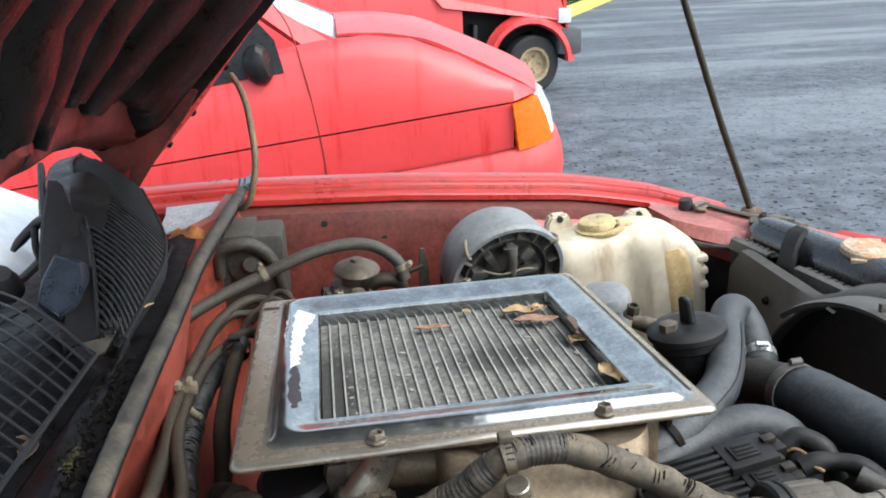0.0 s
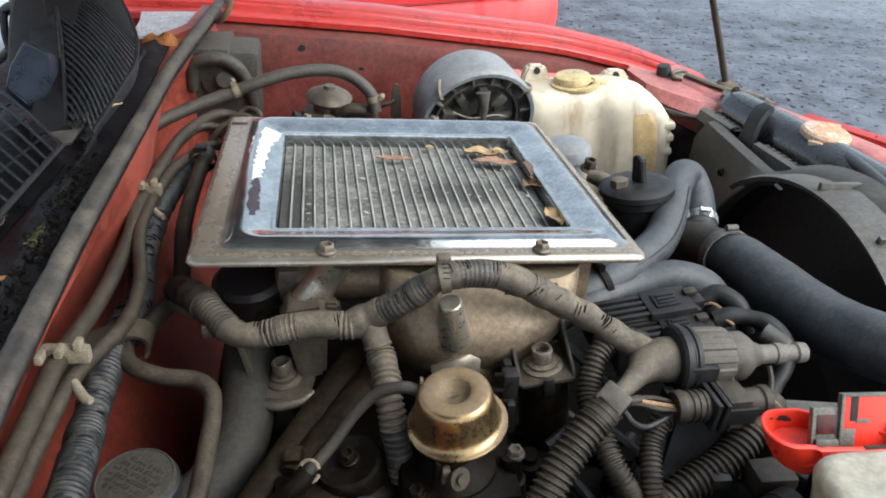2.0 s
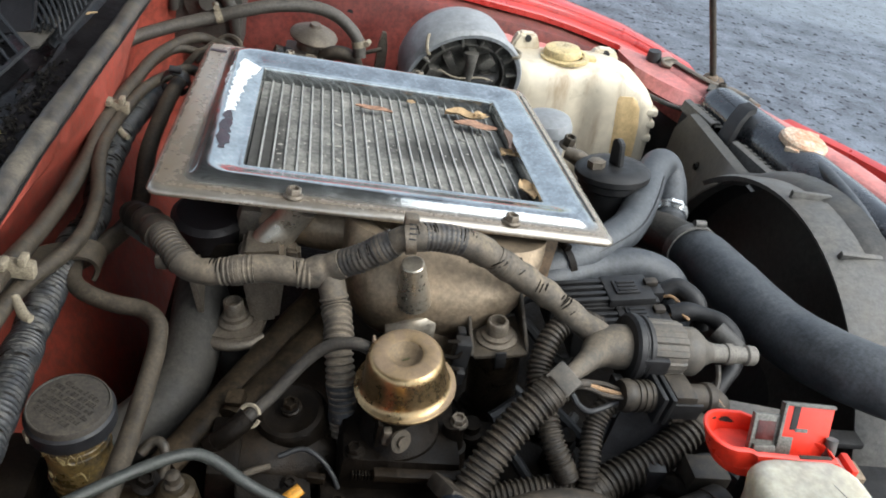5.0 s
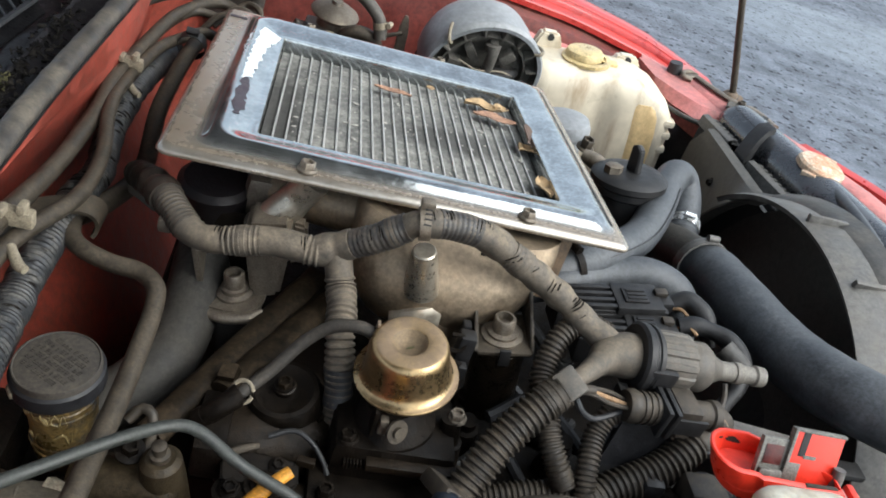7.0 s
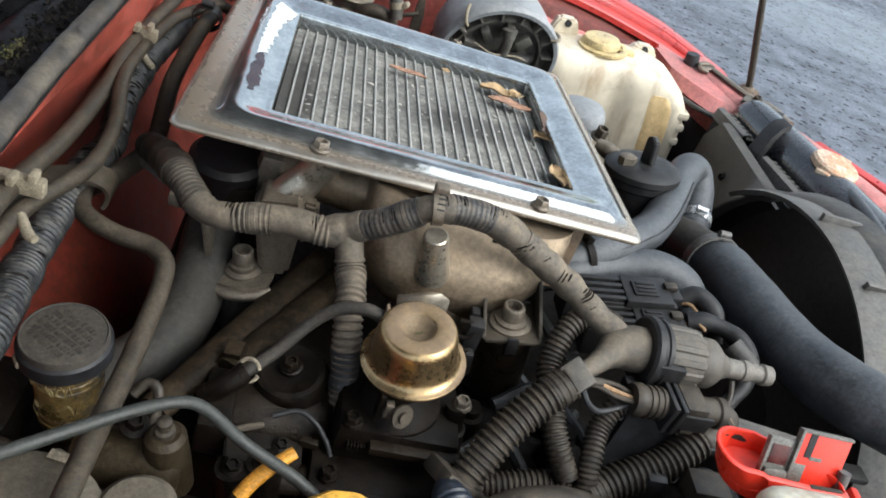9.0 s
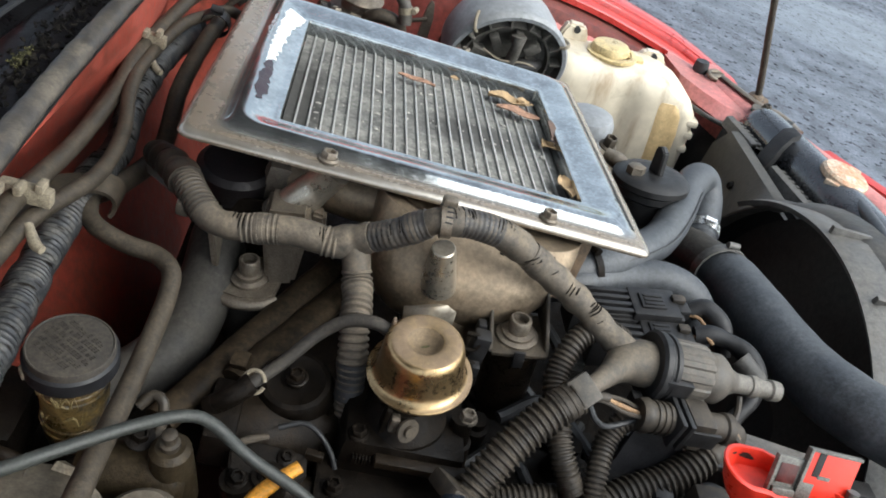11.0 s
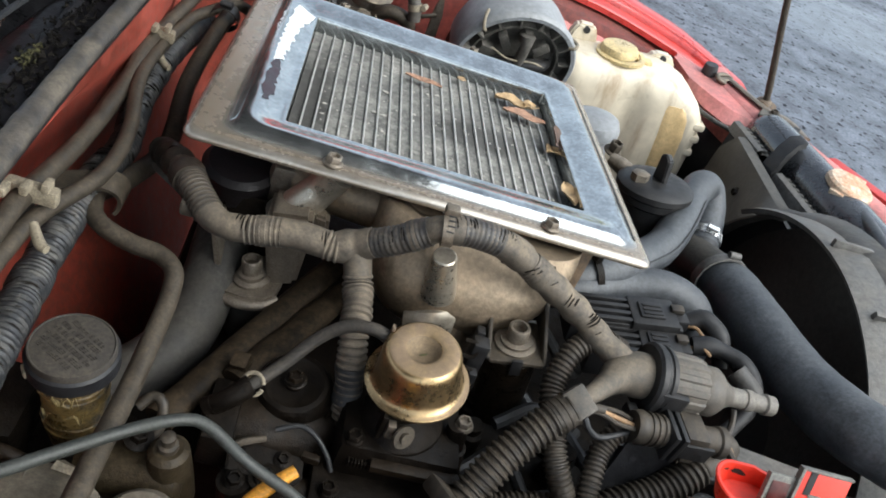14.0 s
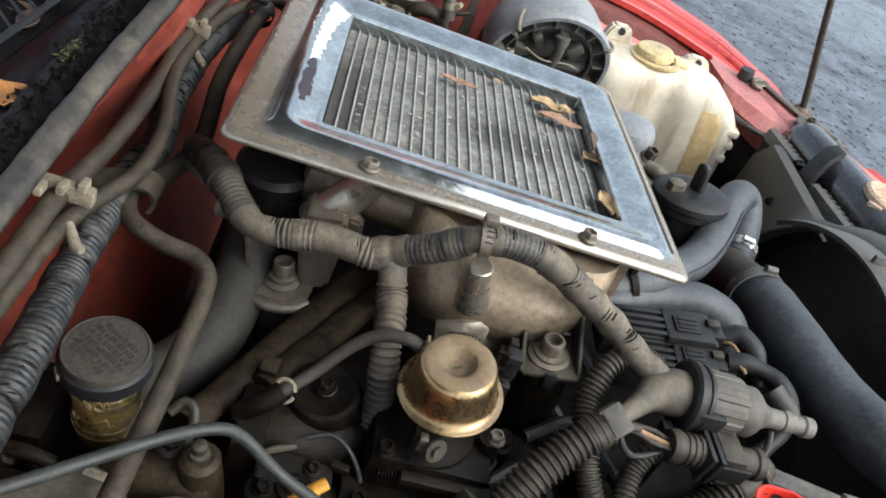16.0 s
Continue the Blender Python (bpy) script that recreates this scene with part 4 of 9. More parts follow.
def firewall():
    rows = []
    for i in range(27):
        y = -0.2 + i * 0.0625
        dx = 0.012 * math.sin(y * 9) + (0.03 if y > 1.25 else 0)
        rows.append([(-0.236 + dx, y, 1.004), (-0.222 + dx, y, 1.0), (-0.218 + dx, y, 0.965), (-0.235 + dx * 2, y, 0.93), (-0.24 + dx * 2, y, 0.80), (-0.16 + dx, y, 0.62), (-0.14, y, 0.45)])
    part("firewall", sheet_bm(rows, 0.003), M_RED_WALL, body, "dusty red firewall panel")
    path = [(-0.170, 1.40, 1.016), (-0.185, 1.22, 1.018), (-0.200, 1.04, 1.020), (-0.207, 0.82, 1.020), (-0.213, 0.62, 1.021), (-0.214, 0.45, 1.020), (-0.211, 0.25, 1.018), (-0.20, -0.1, 1.013)]
    seal = part("seal", hose_bm(path, 0.0096, segs=18, step=0.006, flat=0.8, wobble=0.12), M_SEAL, body, "flattened dusty rubber bonnet seal")
    part("seal_foot", sheet_bm([[(x - 0.02, y, z - 0.012) for x, y, z in path], [(x + 0.003, y, z - 0.014) for x, y, z in path]], 0.004), M_BLACK, seal)
    rnd = random.Random(15)
    for q in range(5):
        part("frayed_end", hose_bm([(-0.172 + 0.004 * q, 1.385, 1.016 + 0.002 * q), (-0.171 + 0.005 * q, 1.405, 1.022 + rnd.uniform(0, 0.008)), (-0.172 + 0.006 * q, 1.425, 1.030 + rnd.uniform(-0.004, 0.012))], [0.006, 0.0065, 0.002], segs=7, wobble=0.5), M_LID, seal)
    # black tray behind the seal
    rows = []
    for i in range(15):
        y = -0.2 + i * 0.0995
        rows.append([(-0.222, y, 1.006), (-0.245, y, 1.010), (-0.27, y, 1.004 + 0.004 * math.sin(y * 30)), (-0.32, y, 0.985), (-0.42, y, 0.97), (-0.50, y, 0.96)])
    part("cowl_tray", sheet_bm(rows, 0.004), M_TRAY, body, "black debris-strewn cowl tray")
    part("tray_edge", hose_bm([(-0.249, y, 1.013) for y in (-0.15, 0.2, 0.5, 0.8, 1.0, 1.12)], 0.0045, segs=8, step=0.005, wobble=0.9), M_TRAY, body, "ragged black tray edge")

    # rotted leaf litter caught along the tray, with a little moss
    rnd = random.Random(77)
    for nm, mt, n, label in (("litter", M_LITTER, 620, "rotted dark leaf litter on the tray"), ("moss", M_MOSS, 110, "yellow-green moss on the tray edge")):
        bm = bmesh.new()
        for _ in range(n):
            if nm == "moss":
                x, y = rnd.gauss(-0.247, 0.0025), rnd.gauss(0.602, 0.009)
            else:
                x, y = rnd.gauss(-0.243, 0.008), rnd.uniform(0.30, 0.78)
            z = float(np.interp(x, [-0.32, -0.27, -0.245, -0.222], [0.985, 1.004, 1.010, 1.006])) + rnd.uniform(0.004, 0.010)
            m = pose(x, y, z, rnd.uniform(-50, 50), rnd.uniform(-50, 50), rnd.uniform(0, 360))
            a, b = rnd.uniform(0.001, 0.0040), rnd.uniform(0.0006, 0.0020)
            if nm == "moss":
                a, b = a * 0.5, b * 0.6
            q = [m @ Vector(p) for p in ((-a, 0, 0), (-a * 0.3, -b, 0.0006), (a * 0.5, -b * 0.8, 0), (a, 0, -0.0006), (a * 0.3, b, 0.0005), (-a * 0.6, b * 0.7, 0))]
            bot = [bm.verts.new(p - Vector((0, 0, 0.0006))) for p in q]
            top = [bm.verts.new(p + Vector((0, 0, 0.0006))) for p in q]
            bm.faces.new(top)
            bm.faces.new(bot[::-1])
            for k in range(6):
                bm.faces.new((bot[k], bot[(k + 1) % 6], top[(k + 1) % 6], top[k]))
        tagged(part(nm, bm, mt, body, label), kind="stuff")


firewall()


def cowl_grille(left, right, n_slats, n_ribs, label, skew=0.0, thin=0.0019, rib_drop=0.0, border=0.0):
    """A slotted grille between two edge lines, near to far."""
    lp, _, _ = spline(left, 0.01)
    rp, _, _ = spline(right, 0.01)

    def on(path, v):
        f = min(max(v, 0), 1) * (len(path) - 1)
        k = min(int(f), len(path) - 2)
        return path[k].lerp(path[k + 1], f - k)

    def at(u, v, drop=0.0):
        p = on(lp, v).lerp(on(rp, v), u)
        return Vector((p.x, p.y, p.z + 0.012 * math.sin(math.pi * u) - drop))

    g = thing("cowl_grille", tuple(at(0.5, 0.5, 0.03)), label, "grille", "cowl grilles")
    part("backing", sheet_bm([[at(u, v, 0.020) for u in (0, 0.25, 0.5, 0.75, 1)] for v in np.linspace(0, 1, 12)], 0.003), M_LINING, g)
    for k, u in enumerate(np.linspace(0, 1, n_ribs)):
        edge = k in (0, n_ribs - 1)
        part("rib", hose_bm([at(u, v, 0 if edge else rib_drop) for v in np.linspace(0, 1, 9)], 0.0030 if edge else 0.0014, segs=6, step=0.012), M_COWL, g)
    for v in np.linspace(0, 1 + skew, n_slats):
        us = [u for u in np.linspace(0, 1, 13) if -0.001 <= v - skew * u <= 1.001]
        if len(us) > 2:
            part("slat", hose_bm([at(u, v - skew * u, 0.001) for u in us[::2] + ([us[-1]] if len(us) % 2 == 0 else [])], thin, segs=6, step=0.012), M_SLAT, g)
    if border:
        part("border", sheet_bm([[at(0, v, -0.001) for v in np.linspace(0, 1, 10)], [at(0, v, 0.004) + Vector((-border, -0.01, 0)) for v in np.linspace(0, 1, 10)], [at(0, v, 0.02) + Vector((-border - 0.008, -0.012, 0)) for v in np.linspace(0, 1, 10)]], 0.003), M_FLAP, g, "plain matte border")


cowl_grille([(-0.52, 0.62, 1.07), (-0.47, 0.80, 1.06), (-0.41, 0.93, 1.045)], [(-0.290, 0.48, 1.03), (-0.276, 0.62, 1.032), (-0.262, 0.755, 1.034)], 17, 7, "black plastic cowl grille with large open slots", 0.0, 0.0016, 0.010)
cowl_grille([(-0.268, 0.795, 1.035), (-0.30, 0.93, 1.075), (-0.35, 1.10, 1.105), (-0.40, 1.25, 1.115), (-0.425, 1.39, 1.10)], [(-0.245, 0.80, 1.028), (-0.240, 0.92, 1.032), (-0.240, 1.03, 1.035), (-0.263, 1.14, 1.042), (-0.325, 1.335, 1.046)], 44, 6, "curved black plastic cowl grille with fine slots", 0.13, 0.0016, 0.006, 0.03)


def loose_flap():
    """The bent rubber apron that stands between the two grilles."""
    f = thing("cowl_flap", (-0.35, 0.92, 1.03), "bent black rubber flap standing between the grilles", "trim")

    def smooth(lines, step=0.012):
        out = []
        for line in lines:
            out.append(spline(line, step)[0])
        n = min(len(q) for q in out)
        out = [[q[int(round(k * (len(q) - 1) / (n - 1)))] for k in range(n)] for q in out]
        cols = [spline([row[k] for row in out], step)[0] for k in range(n)]
        m = min(len(c) for c in cols)
        return [[c[int(round(k * (len(c) - 1) / (m - 1)))] for c in cols] for k in range(m)]

    part("apron", sheet_bm(smooth([[(-0.372, 1.15, 1.120), (-0.345, 1.14, 1.125), (-0.314, 1.12, 1.108)], [(-0.352, 1.06, 1.110), (-0.328, 1.05, 1.100), (-0.304, 1.03, 1.090)], [(-0.336, 0.99, 1.085), (-0.318, 0.97, 1.068), (-0.300, 0.96, 1.068)], [(-0.326, 0.93, 1.060), (-0.306, 0.91, 1.042), (-0.288, 0.91, 1.050)], [(-0.318, 0.86, 1.030), (-0.298, 0.85, 1.018), (-0.276, 0.865, 1.034)]]), 0.003), M_FLAP, f, "creased black rubber apron")
    part("strap", sheet_bm(smooth([[(-0.362, 1.04, 1.142), (-0.352, 1.035, 1.142), (-0.346, 1.03, 1.136)], [(-0.366, 1.02, 1.115), (-0.348, 1.01, 1.108), (-0.330, 1.0, 1.095)], [(-0.368, 0.99, 1.080), (-0.346, 0.975, 1.076), (-0.318, 0.965, 1.066)], [(-0.366, 0.96, 1.045), (-0.342, 0.945, 1.046), (-0.312, 0.94, 1.040)], [(-0.362, 0.94, 1.000), (-0.338, 0.92, 1.000), (-0.310, 0.91, 1.000)]]), 0.004), M_FLAP, f)
    part("strap_lip", hose_bm([(-0.364, 1.042, 1.142), (-0.369, 1.02, 1.115), (-0.371, 0.99, 1.080), (-0.369, 0.96, 1.045), (-0.364, 0.94, 1.0)], 0.0035, segs=8), M_SLAT, f)
    fold = [Vector(q) for q in ((-0.3335, 0.925, 1.0845), (-0.2985, 0.900, 1.0785), (-0.2950, 0.885, 1.062), (-0.3018, 0.860, 1.0381), (-0.318, 0.850, 1.030), (-0.3413, 0.860, 1.0482), (-0.3390, 0.880, 1.0680))]
    bm = bmesh.new()
    fold = [q + Vector((0.003, -0.016, 0.008)) for q in fold]
    front = [bm.verts.new(q) for q in fold]
    back = [bm.verts.new(q + Vector((-0.004, 0.030, -0.014))) for q in fold]
    mid_v = [bm.verts.new(q.lerp(Vector((-0.314, 0.866, 1.068)), 0.16) + Vector((0.001, -0.008, 0.005))) for q in fold]
    for k in range(7):
        bm.faces.new((front[k], front[(k + 1) % 7], back[(k + 1) % 7], back[k]))
        bm.faces.new((front[k], mid_v[k], mid_v[(k + 1) % 7], front[(k + 1) % 7]))
    bm.faces.new(mid_v)
    bm.faces.new(back[::-1])
    bmesh.ops.bevel(bm, geom=bm.edges[:], offset=0.0014, segments=2, affect="EDGES")
    part("folded_piece", bm, M_BLUE, f, "blue-grey shiny folded piece")
    part("tongue", sheet_bm([[(-0.290, 0.812, 1.034), (-0.278, 0.832, 1.036), (-0.255, 0.845, 1.031)], [(-0.284, 0.790, 1.030), (-0.272, 0.800, 1.031), (-0.256, 0.812, 1.028)], [(-0.264, 0.768, 1.027), (-0.262, 0.770, 1.027), (-0.259, 0.774, 1.026)]], 0.003), M_TONGUE, f, "dull brown-grey tongue plate")
    part("twig", hose_bm([(-0.256, 0.888, 1.016), (-0.246, 0.902, 1.019), (-0.236, 0.911, 1.019)], [0.0012, 0.0018, 0.0008], segs=6), M_LEAF, f, "pale dry twig")
    part("washer_jet", box_bm((-0.380, 1.02, 1.07), (-0.366, 1.05, 1.10), 0.004), M_COWL, f)
    part("wiper_link", hose_bm([(-0.372, 1.045, 1.095), (-0.395, 1.06, 1.085), (-0.425, 1.07, 1.060), (-0.440, 1.075, 1.045)], [0.006, 0.007, 0.007, 0.004], segs=10), M_COWL, f)
    part("wiper_link", hose_bm([(-0.40, 1.055, 1.080), (-0.402, 1.05, 1.055), (-0.400, 1.05, 1.035)], 0.005, segs=8), M_COWL, f)
    part("wiper_boss", lathe_bm([(0, 0.02), (0.016, 0.018), (0.024, 0.004), (0.028, -0.012), (0, -0.012)], aligned((-0.432, 0.99, 1.030), (0.2, -0.4, 1)), segs=20), M_COWL, f)
    part("wiper_arm", hose_bm([(-0.405, 1.10, 1.015), (-0.425, 1.17, 1.05), (-0.445, 1.24, 1.075), (-0.47, 1.33, 1.10)], [0.009, 0.009, 0.007, 0.005], segs=8, step=0.01), M_COWL, f)


loose_flap()
low = [(-0.58, 0.1, 1.05), (-0.55, 0.6, 1.06), (-0.50, 0.85, 1.04), (-0.455, 1.02, 1.002), (-0.442, 1.15, 0.998), (-0.46, 1.3, 1.0), (-0.50, 1.42, 1.01)]
own = part("windscreen", sheet_bm([low, [(x - 0.14, y * 0.97, z + 0.09) for x, y, z in low], [(x - 0.32, y * 0.94, z + 0.22) for x, y, z in low], [(x - 0.55, y * 0.9, z + 0.40) for x, y, z in low]], 0.006), M_CLEAR, body, "windscreen glass with the sky's glare in its pale colour")
part("screen_edge", hose_bm([(x + 0.004, y, z + 0.003) for x, y, z in low], 0.006, segs=8, step=0.02), M_SHROUD, body)


def hood():
    """The raised bonnet: outer skin, pressed rear frame, dark ribbed lining and hinge."""
    h = thing("bonnet", (-0.42, 0.67, 1.02), "raised red bonnet with a dark ribbed lining underneath", "bonnet")
    out, rise = Vector((-0.735, 0, 0.68)), Vector((0.675, 0, 0.738))

    def curve(ys, xs, zs):
        return lambda y: Vector((float(np.interp(y, ys, xs)), y, float(np.interp(y, ys, zs))))

    rear = curve([0.75, 0.9, 1.05, 1.2, 1.33, 1.40, 1.46], [-0.307, -0.338, -0.358, -0.374, -0.386, -0.352, -0.300], [1.221, 1.196, 1.182, 1.157, 1.122, 1.115, 1.105])
    seam = curve([0.75, 0.9, 1.05, 1.2, 1.33, 1.38, 1.42, 1.46], [-0.295, -0.324, -0.333, -0.328, -0.312, -0.294, -0.260, -0.225], [1.278, 1.263, 1.259, 1.246, 1.196, 1.170, 1.180, 1.195])
    front = curve([0.75, 0.9, 1.05, 1.2, 1.33, 1.42, 1.46], [-0.255, -0.264, -0.257, -0.22, -0.16, -0.115, -0.092], [1.367, 1.361, 1.354, 1.346, 1.338, 1.332, 1.33])

    def under(y, u):
        return seam(y).lerp(front(y), u) if u <= 1 else front(y) + rise * (u - 1)

    ys = np.linspace(-0.12, 1.46, 40)
    part("skin", sheet_bm([[tuple(rear(y) + out * 0.03) for y in ys]] + [[tuple(under(y, u) + out * 0.06) for y in ys] for u in (0, 0.5, 1, 1.2, 1.5, 1.75)], 0.003), M_RED, h)
    # lining with long rounded folds that end in fingers
    rows = []
    for u in (-0.5, -0.38, -0.25, -0.1, 0.0, 0.25, 0.5, 0.75, 1.0, 1.1, 1.25, 1.5, 1.72):
        row = []
        for y in np.linspace(-0.10, 1.425, 150):
            f = abs(math.sin(math.pi * (y - 0.055) / 0.150))
            longer = 0.5 + 0.5 * math.sin(y * 23)
            grow = min(1, max(0, (u + 0.50 - 0.30 * (1 - longer)) / 0.22))
            row.append(tuple(under(y, u) - out * ((0.004 + 0.034 * f ** 0.55) * grow - 0.02 * (1 - grow) + 0.004 * noise.noise(Vector((y * 14, u * 6, 1))))))
        rows.append(row)
    part("lining", sheet_bm(rows, 0.003), M_LINING, h, "black ribbed sound lining")
    # pressed rear frame, its red darkened for the shade under the bonnet
    rows = []
    for y in np.linspace(-0.12, 1.455, 60):
        a, b = rear(y), seam(y)
        dip = 0.006 * math.sin(y * 26)
        rows.append([tuple(p) for p in (a + out * 0.03, a + out * 0.008, a - out * 0.002, a.lerp(b, 0.2) - out * 0.012, a.lerp(b, 0.5) - out * (0.014 + dip), a.lerp(b, 0.75) - out * (0.004 + dip), b - out * 0.002, b.lerp(front(y), 0.15) + out * 0.01)])
    part("rear_frame", sheet_bm(rows, 0.003), M_RED_DARK, h, "red pressed inner frame, coloured dark for shade")
    # folded side edge
    side = [Vector(p) for p in ((-0.369, 1.44, 1.027), (-0.309, 1.46, 1.087), (-0.245, 1.465, 1.154), (-0.193, 1.47, 1.216), (-0.142, 1.47, 1.275), (-0.093, 1.47, 1.329))]
    side += [side[-1] + rise * 0.25, side[-1] + rise * 0.72]
    rows = [[tuple(p + Vector(q)) for q in ((-0.020, 0.004, 0.020), (-0.004, 0.005, 0.004), (0.0, 0.003, 0.0), (0.002, -0.004, -0.003), (0.0, -0.022, -0.002), (-0.004, -0.030, 0.004), (-0.016, -0.040, 0.016))] for p in spline(side, 0.03)[0]]
    part("edge_frame", sheet_bm(rows, 0.003), M_RED, h, "red folded side edge")
    # hinge plate with two legs under the far corner
    outline = [(-0.221, 1.194), (-0.242, 1.158), (-0.282, 1.111), (-0.317, 1.068), (-0.346, 1.029), (-0.370, 1.027), (-0.357, 1.048), (-0.349, 1.070), (-0.362, 1.062), (-0.380, 1.030), (-0.404, 1.028), (-0.391, 1.064), (-0.393, 1.088), (-0.408, 1.108), (-0.43, 1.122), (-0.40, 1.150), (-0.34, 1.175), (-0.27, 1.205)]
    # Hinge shade is in its dark red too.
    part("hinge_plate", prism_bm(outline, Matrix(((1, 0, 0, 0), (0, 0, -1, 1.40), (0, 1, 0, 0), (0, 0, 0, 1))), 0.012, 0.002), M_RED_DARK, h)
    for p in ((-0.30, 1.47, 1.095), (-0.252, 1.475, 1.148), (-0.185, 1.48, 1.225)):
        part("buffer", lathe_bm([(0, 0.012), (0.007, 0.01), (0.007, -0.006), (0, -0.006)], aligned(p, (0.5, 0.4, -0.6)), segs=12), M_LINING, h)


hood()

rod = thing("prop_rod", (0.741, 1.29, 0.905), "thin dark weathered steel bonnet prop rod", "rod")
part("grommet", lathe_bm([(0.0, 0.012), (0.011, 0.012), (0.014, 0.008), (0.014, 0.002), (0.024, 0.0), (0.025, -0.006), (0, -0.006)], aligned((0.738, 1.29, 0.925), (-0.35, 0.0, 1)), segs=24), M_RUST, rod, "rusty grommet")
part("shaft", hose_bm([(0.741, 1.29, 0.905), (0.737, 1.29, 0.94), (0.663, 1.29, 1.108), (0.582, 1.29, 1.308), (0.465, 1.29, 1.60), (0.345, 1.29, 1.88)], [0.0075, 0.0065, 0.006, 0.006, 0.006, 0.006], segs=10, step=0.01, wobble=0.1), M_PIPE, rod)
part("grommet", lathe_bm([(0, 0.012), (0.012, 0.012), (0.02, 0.004), (0.022, -0.004), (0, -0.004)], aligned((0.742, 1.29, 0.918), UP), segs=18), M_RUBBER, rod)


def front_end():
    """Radiator support, radiator and fan shroud."""
    sup = []
    for y, x in ((1.42, 0.70), (1.34, 0.715), (1.29, 0.735), (1.25, 0.755), (1.20, 0.785), (1.15, 0.808), (1.10, 0.83), (1.0, 0.865), (0.85, 0.905), (0.6, 0.95), (0.3, 0.97), (-0.08, 0.97)):
        z = 0.918 + 0.014 * max(0, min(1, (1.3 - y) / 0.3))
        sup.append([(x - 0.045, y - 0.03, z - 0.07), (x - 0.043, y - 0.03, z - 0.008), (x - 0.036, y - 0.025, z), (x - 0.012, y - 0.012, z + 0.003), (x, y, z), (x + 0.004, y, z - 0.01), (x + 0.006, y, z - 0.1)])
    sb = part("radiator_support", sheet_bm(sup, 0.004), M_PRIMER, body, "faded pink radiator support beam")
    part("support_strip", hose_bm([(0.6618, 1.3414, 0.925), (0.687, 1.3487, 0.928), (0.7006, 1.3225, 0.929), (0.7174, 1.2853, 0.93), (0.7364, 1.2555, 0.931), (0.7694, 1.2337, 0.932), (0.7823, 1.1859, 0.932)], 0.0095, segs=12, step=0.008, flat=0.35), M_STEEL, sb, "dull steel strip along the beam")
    part("strip_hook", hose_bm([(0.6746, 1.3332, 0.924), (0.6588, 1.3354, 0.927), (0.6617, 1.3491, 0.929), (0.6789, 1.3581, 0.93), (0.6918, 1.3497, 0.929)], 0.0045, segs=10), M_STEEL, sb)
    part("under_pipe", hose_bm([(0.5473, 1.3458, 0.897), (0.5608, 1.2884, 0.897), (0.6012, 1.2507, 0.897), (0.63, 1.2161, 0.898), (0.666, 1.196, 0.898)], 0.0042, segs=10), M_SHROUD, sb, "thin grey pipe under the bracket")
    part("stay_plate", prism_bm([(-0.034, -0.016), (0.004, -0.022), (0.030, -0.012), (0.036, 0.006), (0.012, 0.016), (-0.028, 0.012)], aligned((0.7381, 1.2294, 0.927), (0.02, -0.1, 1)) @ Matrix.Rotation(-0.5, 4, "Z"), 0.006, 0.0015), M_BOX, sb, "dusty stay plate")
    part("stay_bolt", bolt_bm(aligned((0.7363, 1.239, 0.934), UP), 0.007, 0.007, 1.6), M_PIPE, sb)
    part("beam_cut", box_bm((-0.016, -0.006, -0.002), (0.016, 0.006, 0.0015), 0.001, m=aligned((0.7614, 1.195, 0.935), UP) @ Matrix.Rotation(-0.6, 4, "Z")), M_UNDER, sb)
    part("support_slot", lathe_bm([(0, 0.0012), (0.011, 0.0012), (0.012, -0.003)], aligned((0.770, 1.20, 0.930), UP) @ Matrix.Diagonal((1.5, 0.8, 1, 1)), segs=20), M_UNDER, sb)
    part("support_slot", lathe_bm([(0, 0.0012), (0.007, 0.0012), (0.008, -0.003)], aligned((0.812, 1.09, 0.936), UP) @ Matrix.Diagonal((1.5, 0.6, 1, 1)), segs=16), M_UNDER, sb)
    part("support_washer", lathe_bm([(0, 0.006), (0.016, 0.005), (0.024, 0.0), (0.024, -0.004), (0, -0.004)], aligned((0.758, 1.245, 0.925), UP), segs=24), M_STEEL, sb)
    nose = [(0.885, 1.222), (0.905, 1.198), (0.935, 1.161), (0.965, 1.124), (1.01, 1.05), (1.05, 0.95), (1.08, 0.75), (1.09, 0.4), (1.09, -0.05)]
    part("front_panel", sheet_bm([[(x + q, y, z) for q, z in ((0.014, 0.6), (0.014, 0.80), (0.004, 0.897), (0.0, 0.9025), (-0.003, 0.903), (-0.02, 0.898), (-0.022, 0.88))] for x, y in nose], 0.004), M_RED, body)
    part("bay_floor", box_bm((-0.3, -0.3, 0.40), (0.9, 1.6, 0.42)), M_UNDER, body)
    rad = thing("radiator", (0.70, 0.75, 0.45), "black radiator with a worn filler cap", "radiator")
    axis = [(0.712, 1.215, 0.912), (0.714, 1.205, 0.913), (0.718, 1.19, 0.914), (0.735, 1.10, 0.916), (0.754, 1.0, 0.918), (0.782, 0.85, 0.919), (0.817, 0.65, 0.916), (0.847, 0.45, 0.909)]
    tank = hose_bm(axis, [0.014, 0.034, 0.040, 0.043, 0.043, 0.043, 0.043, 0.043], segs=32, step=0.01, flat=0.93)
    part("header_tank", tank, M_TANK, rad, "glossy black header tank")
    part("core", sheet_bm([[(0.69, 1.19, 0.45), (0.69, 1.19, 0.90)], [(0.74, 0.85, 0.45), (0.74, 0.85, 0.90)], [(0.80, 0.45, 0.45), (0.80, 0.45, 0.90)]], 0.04), M_UNDER, rad)
    neck = Vector((0.761, 1.001, 0.948))
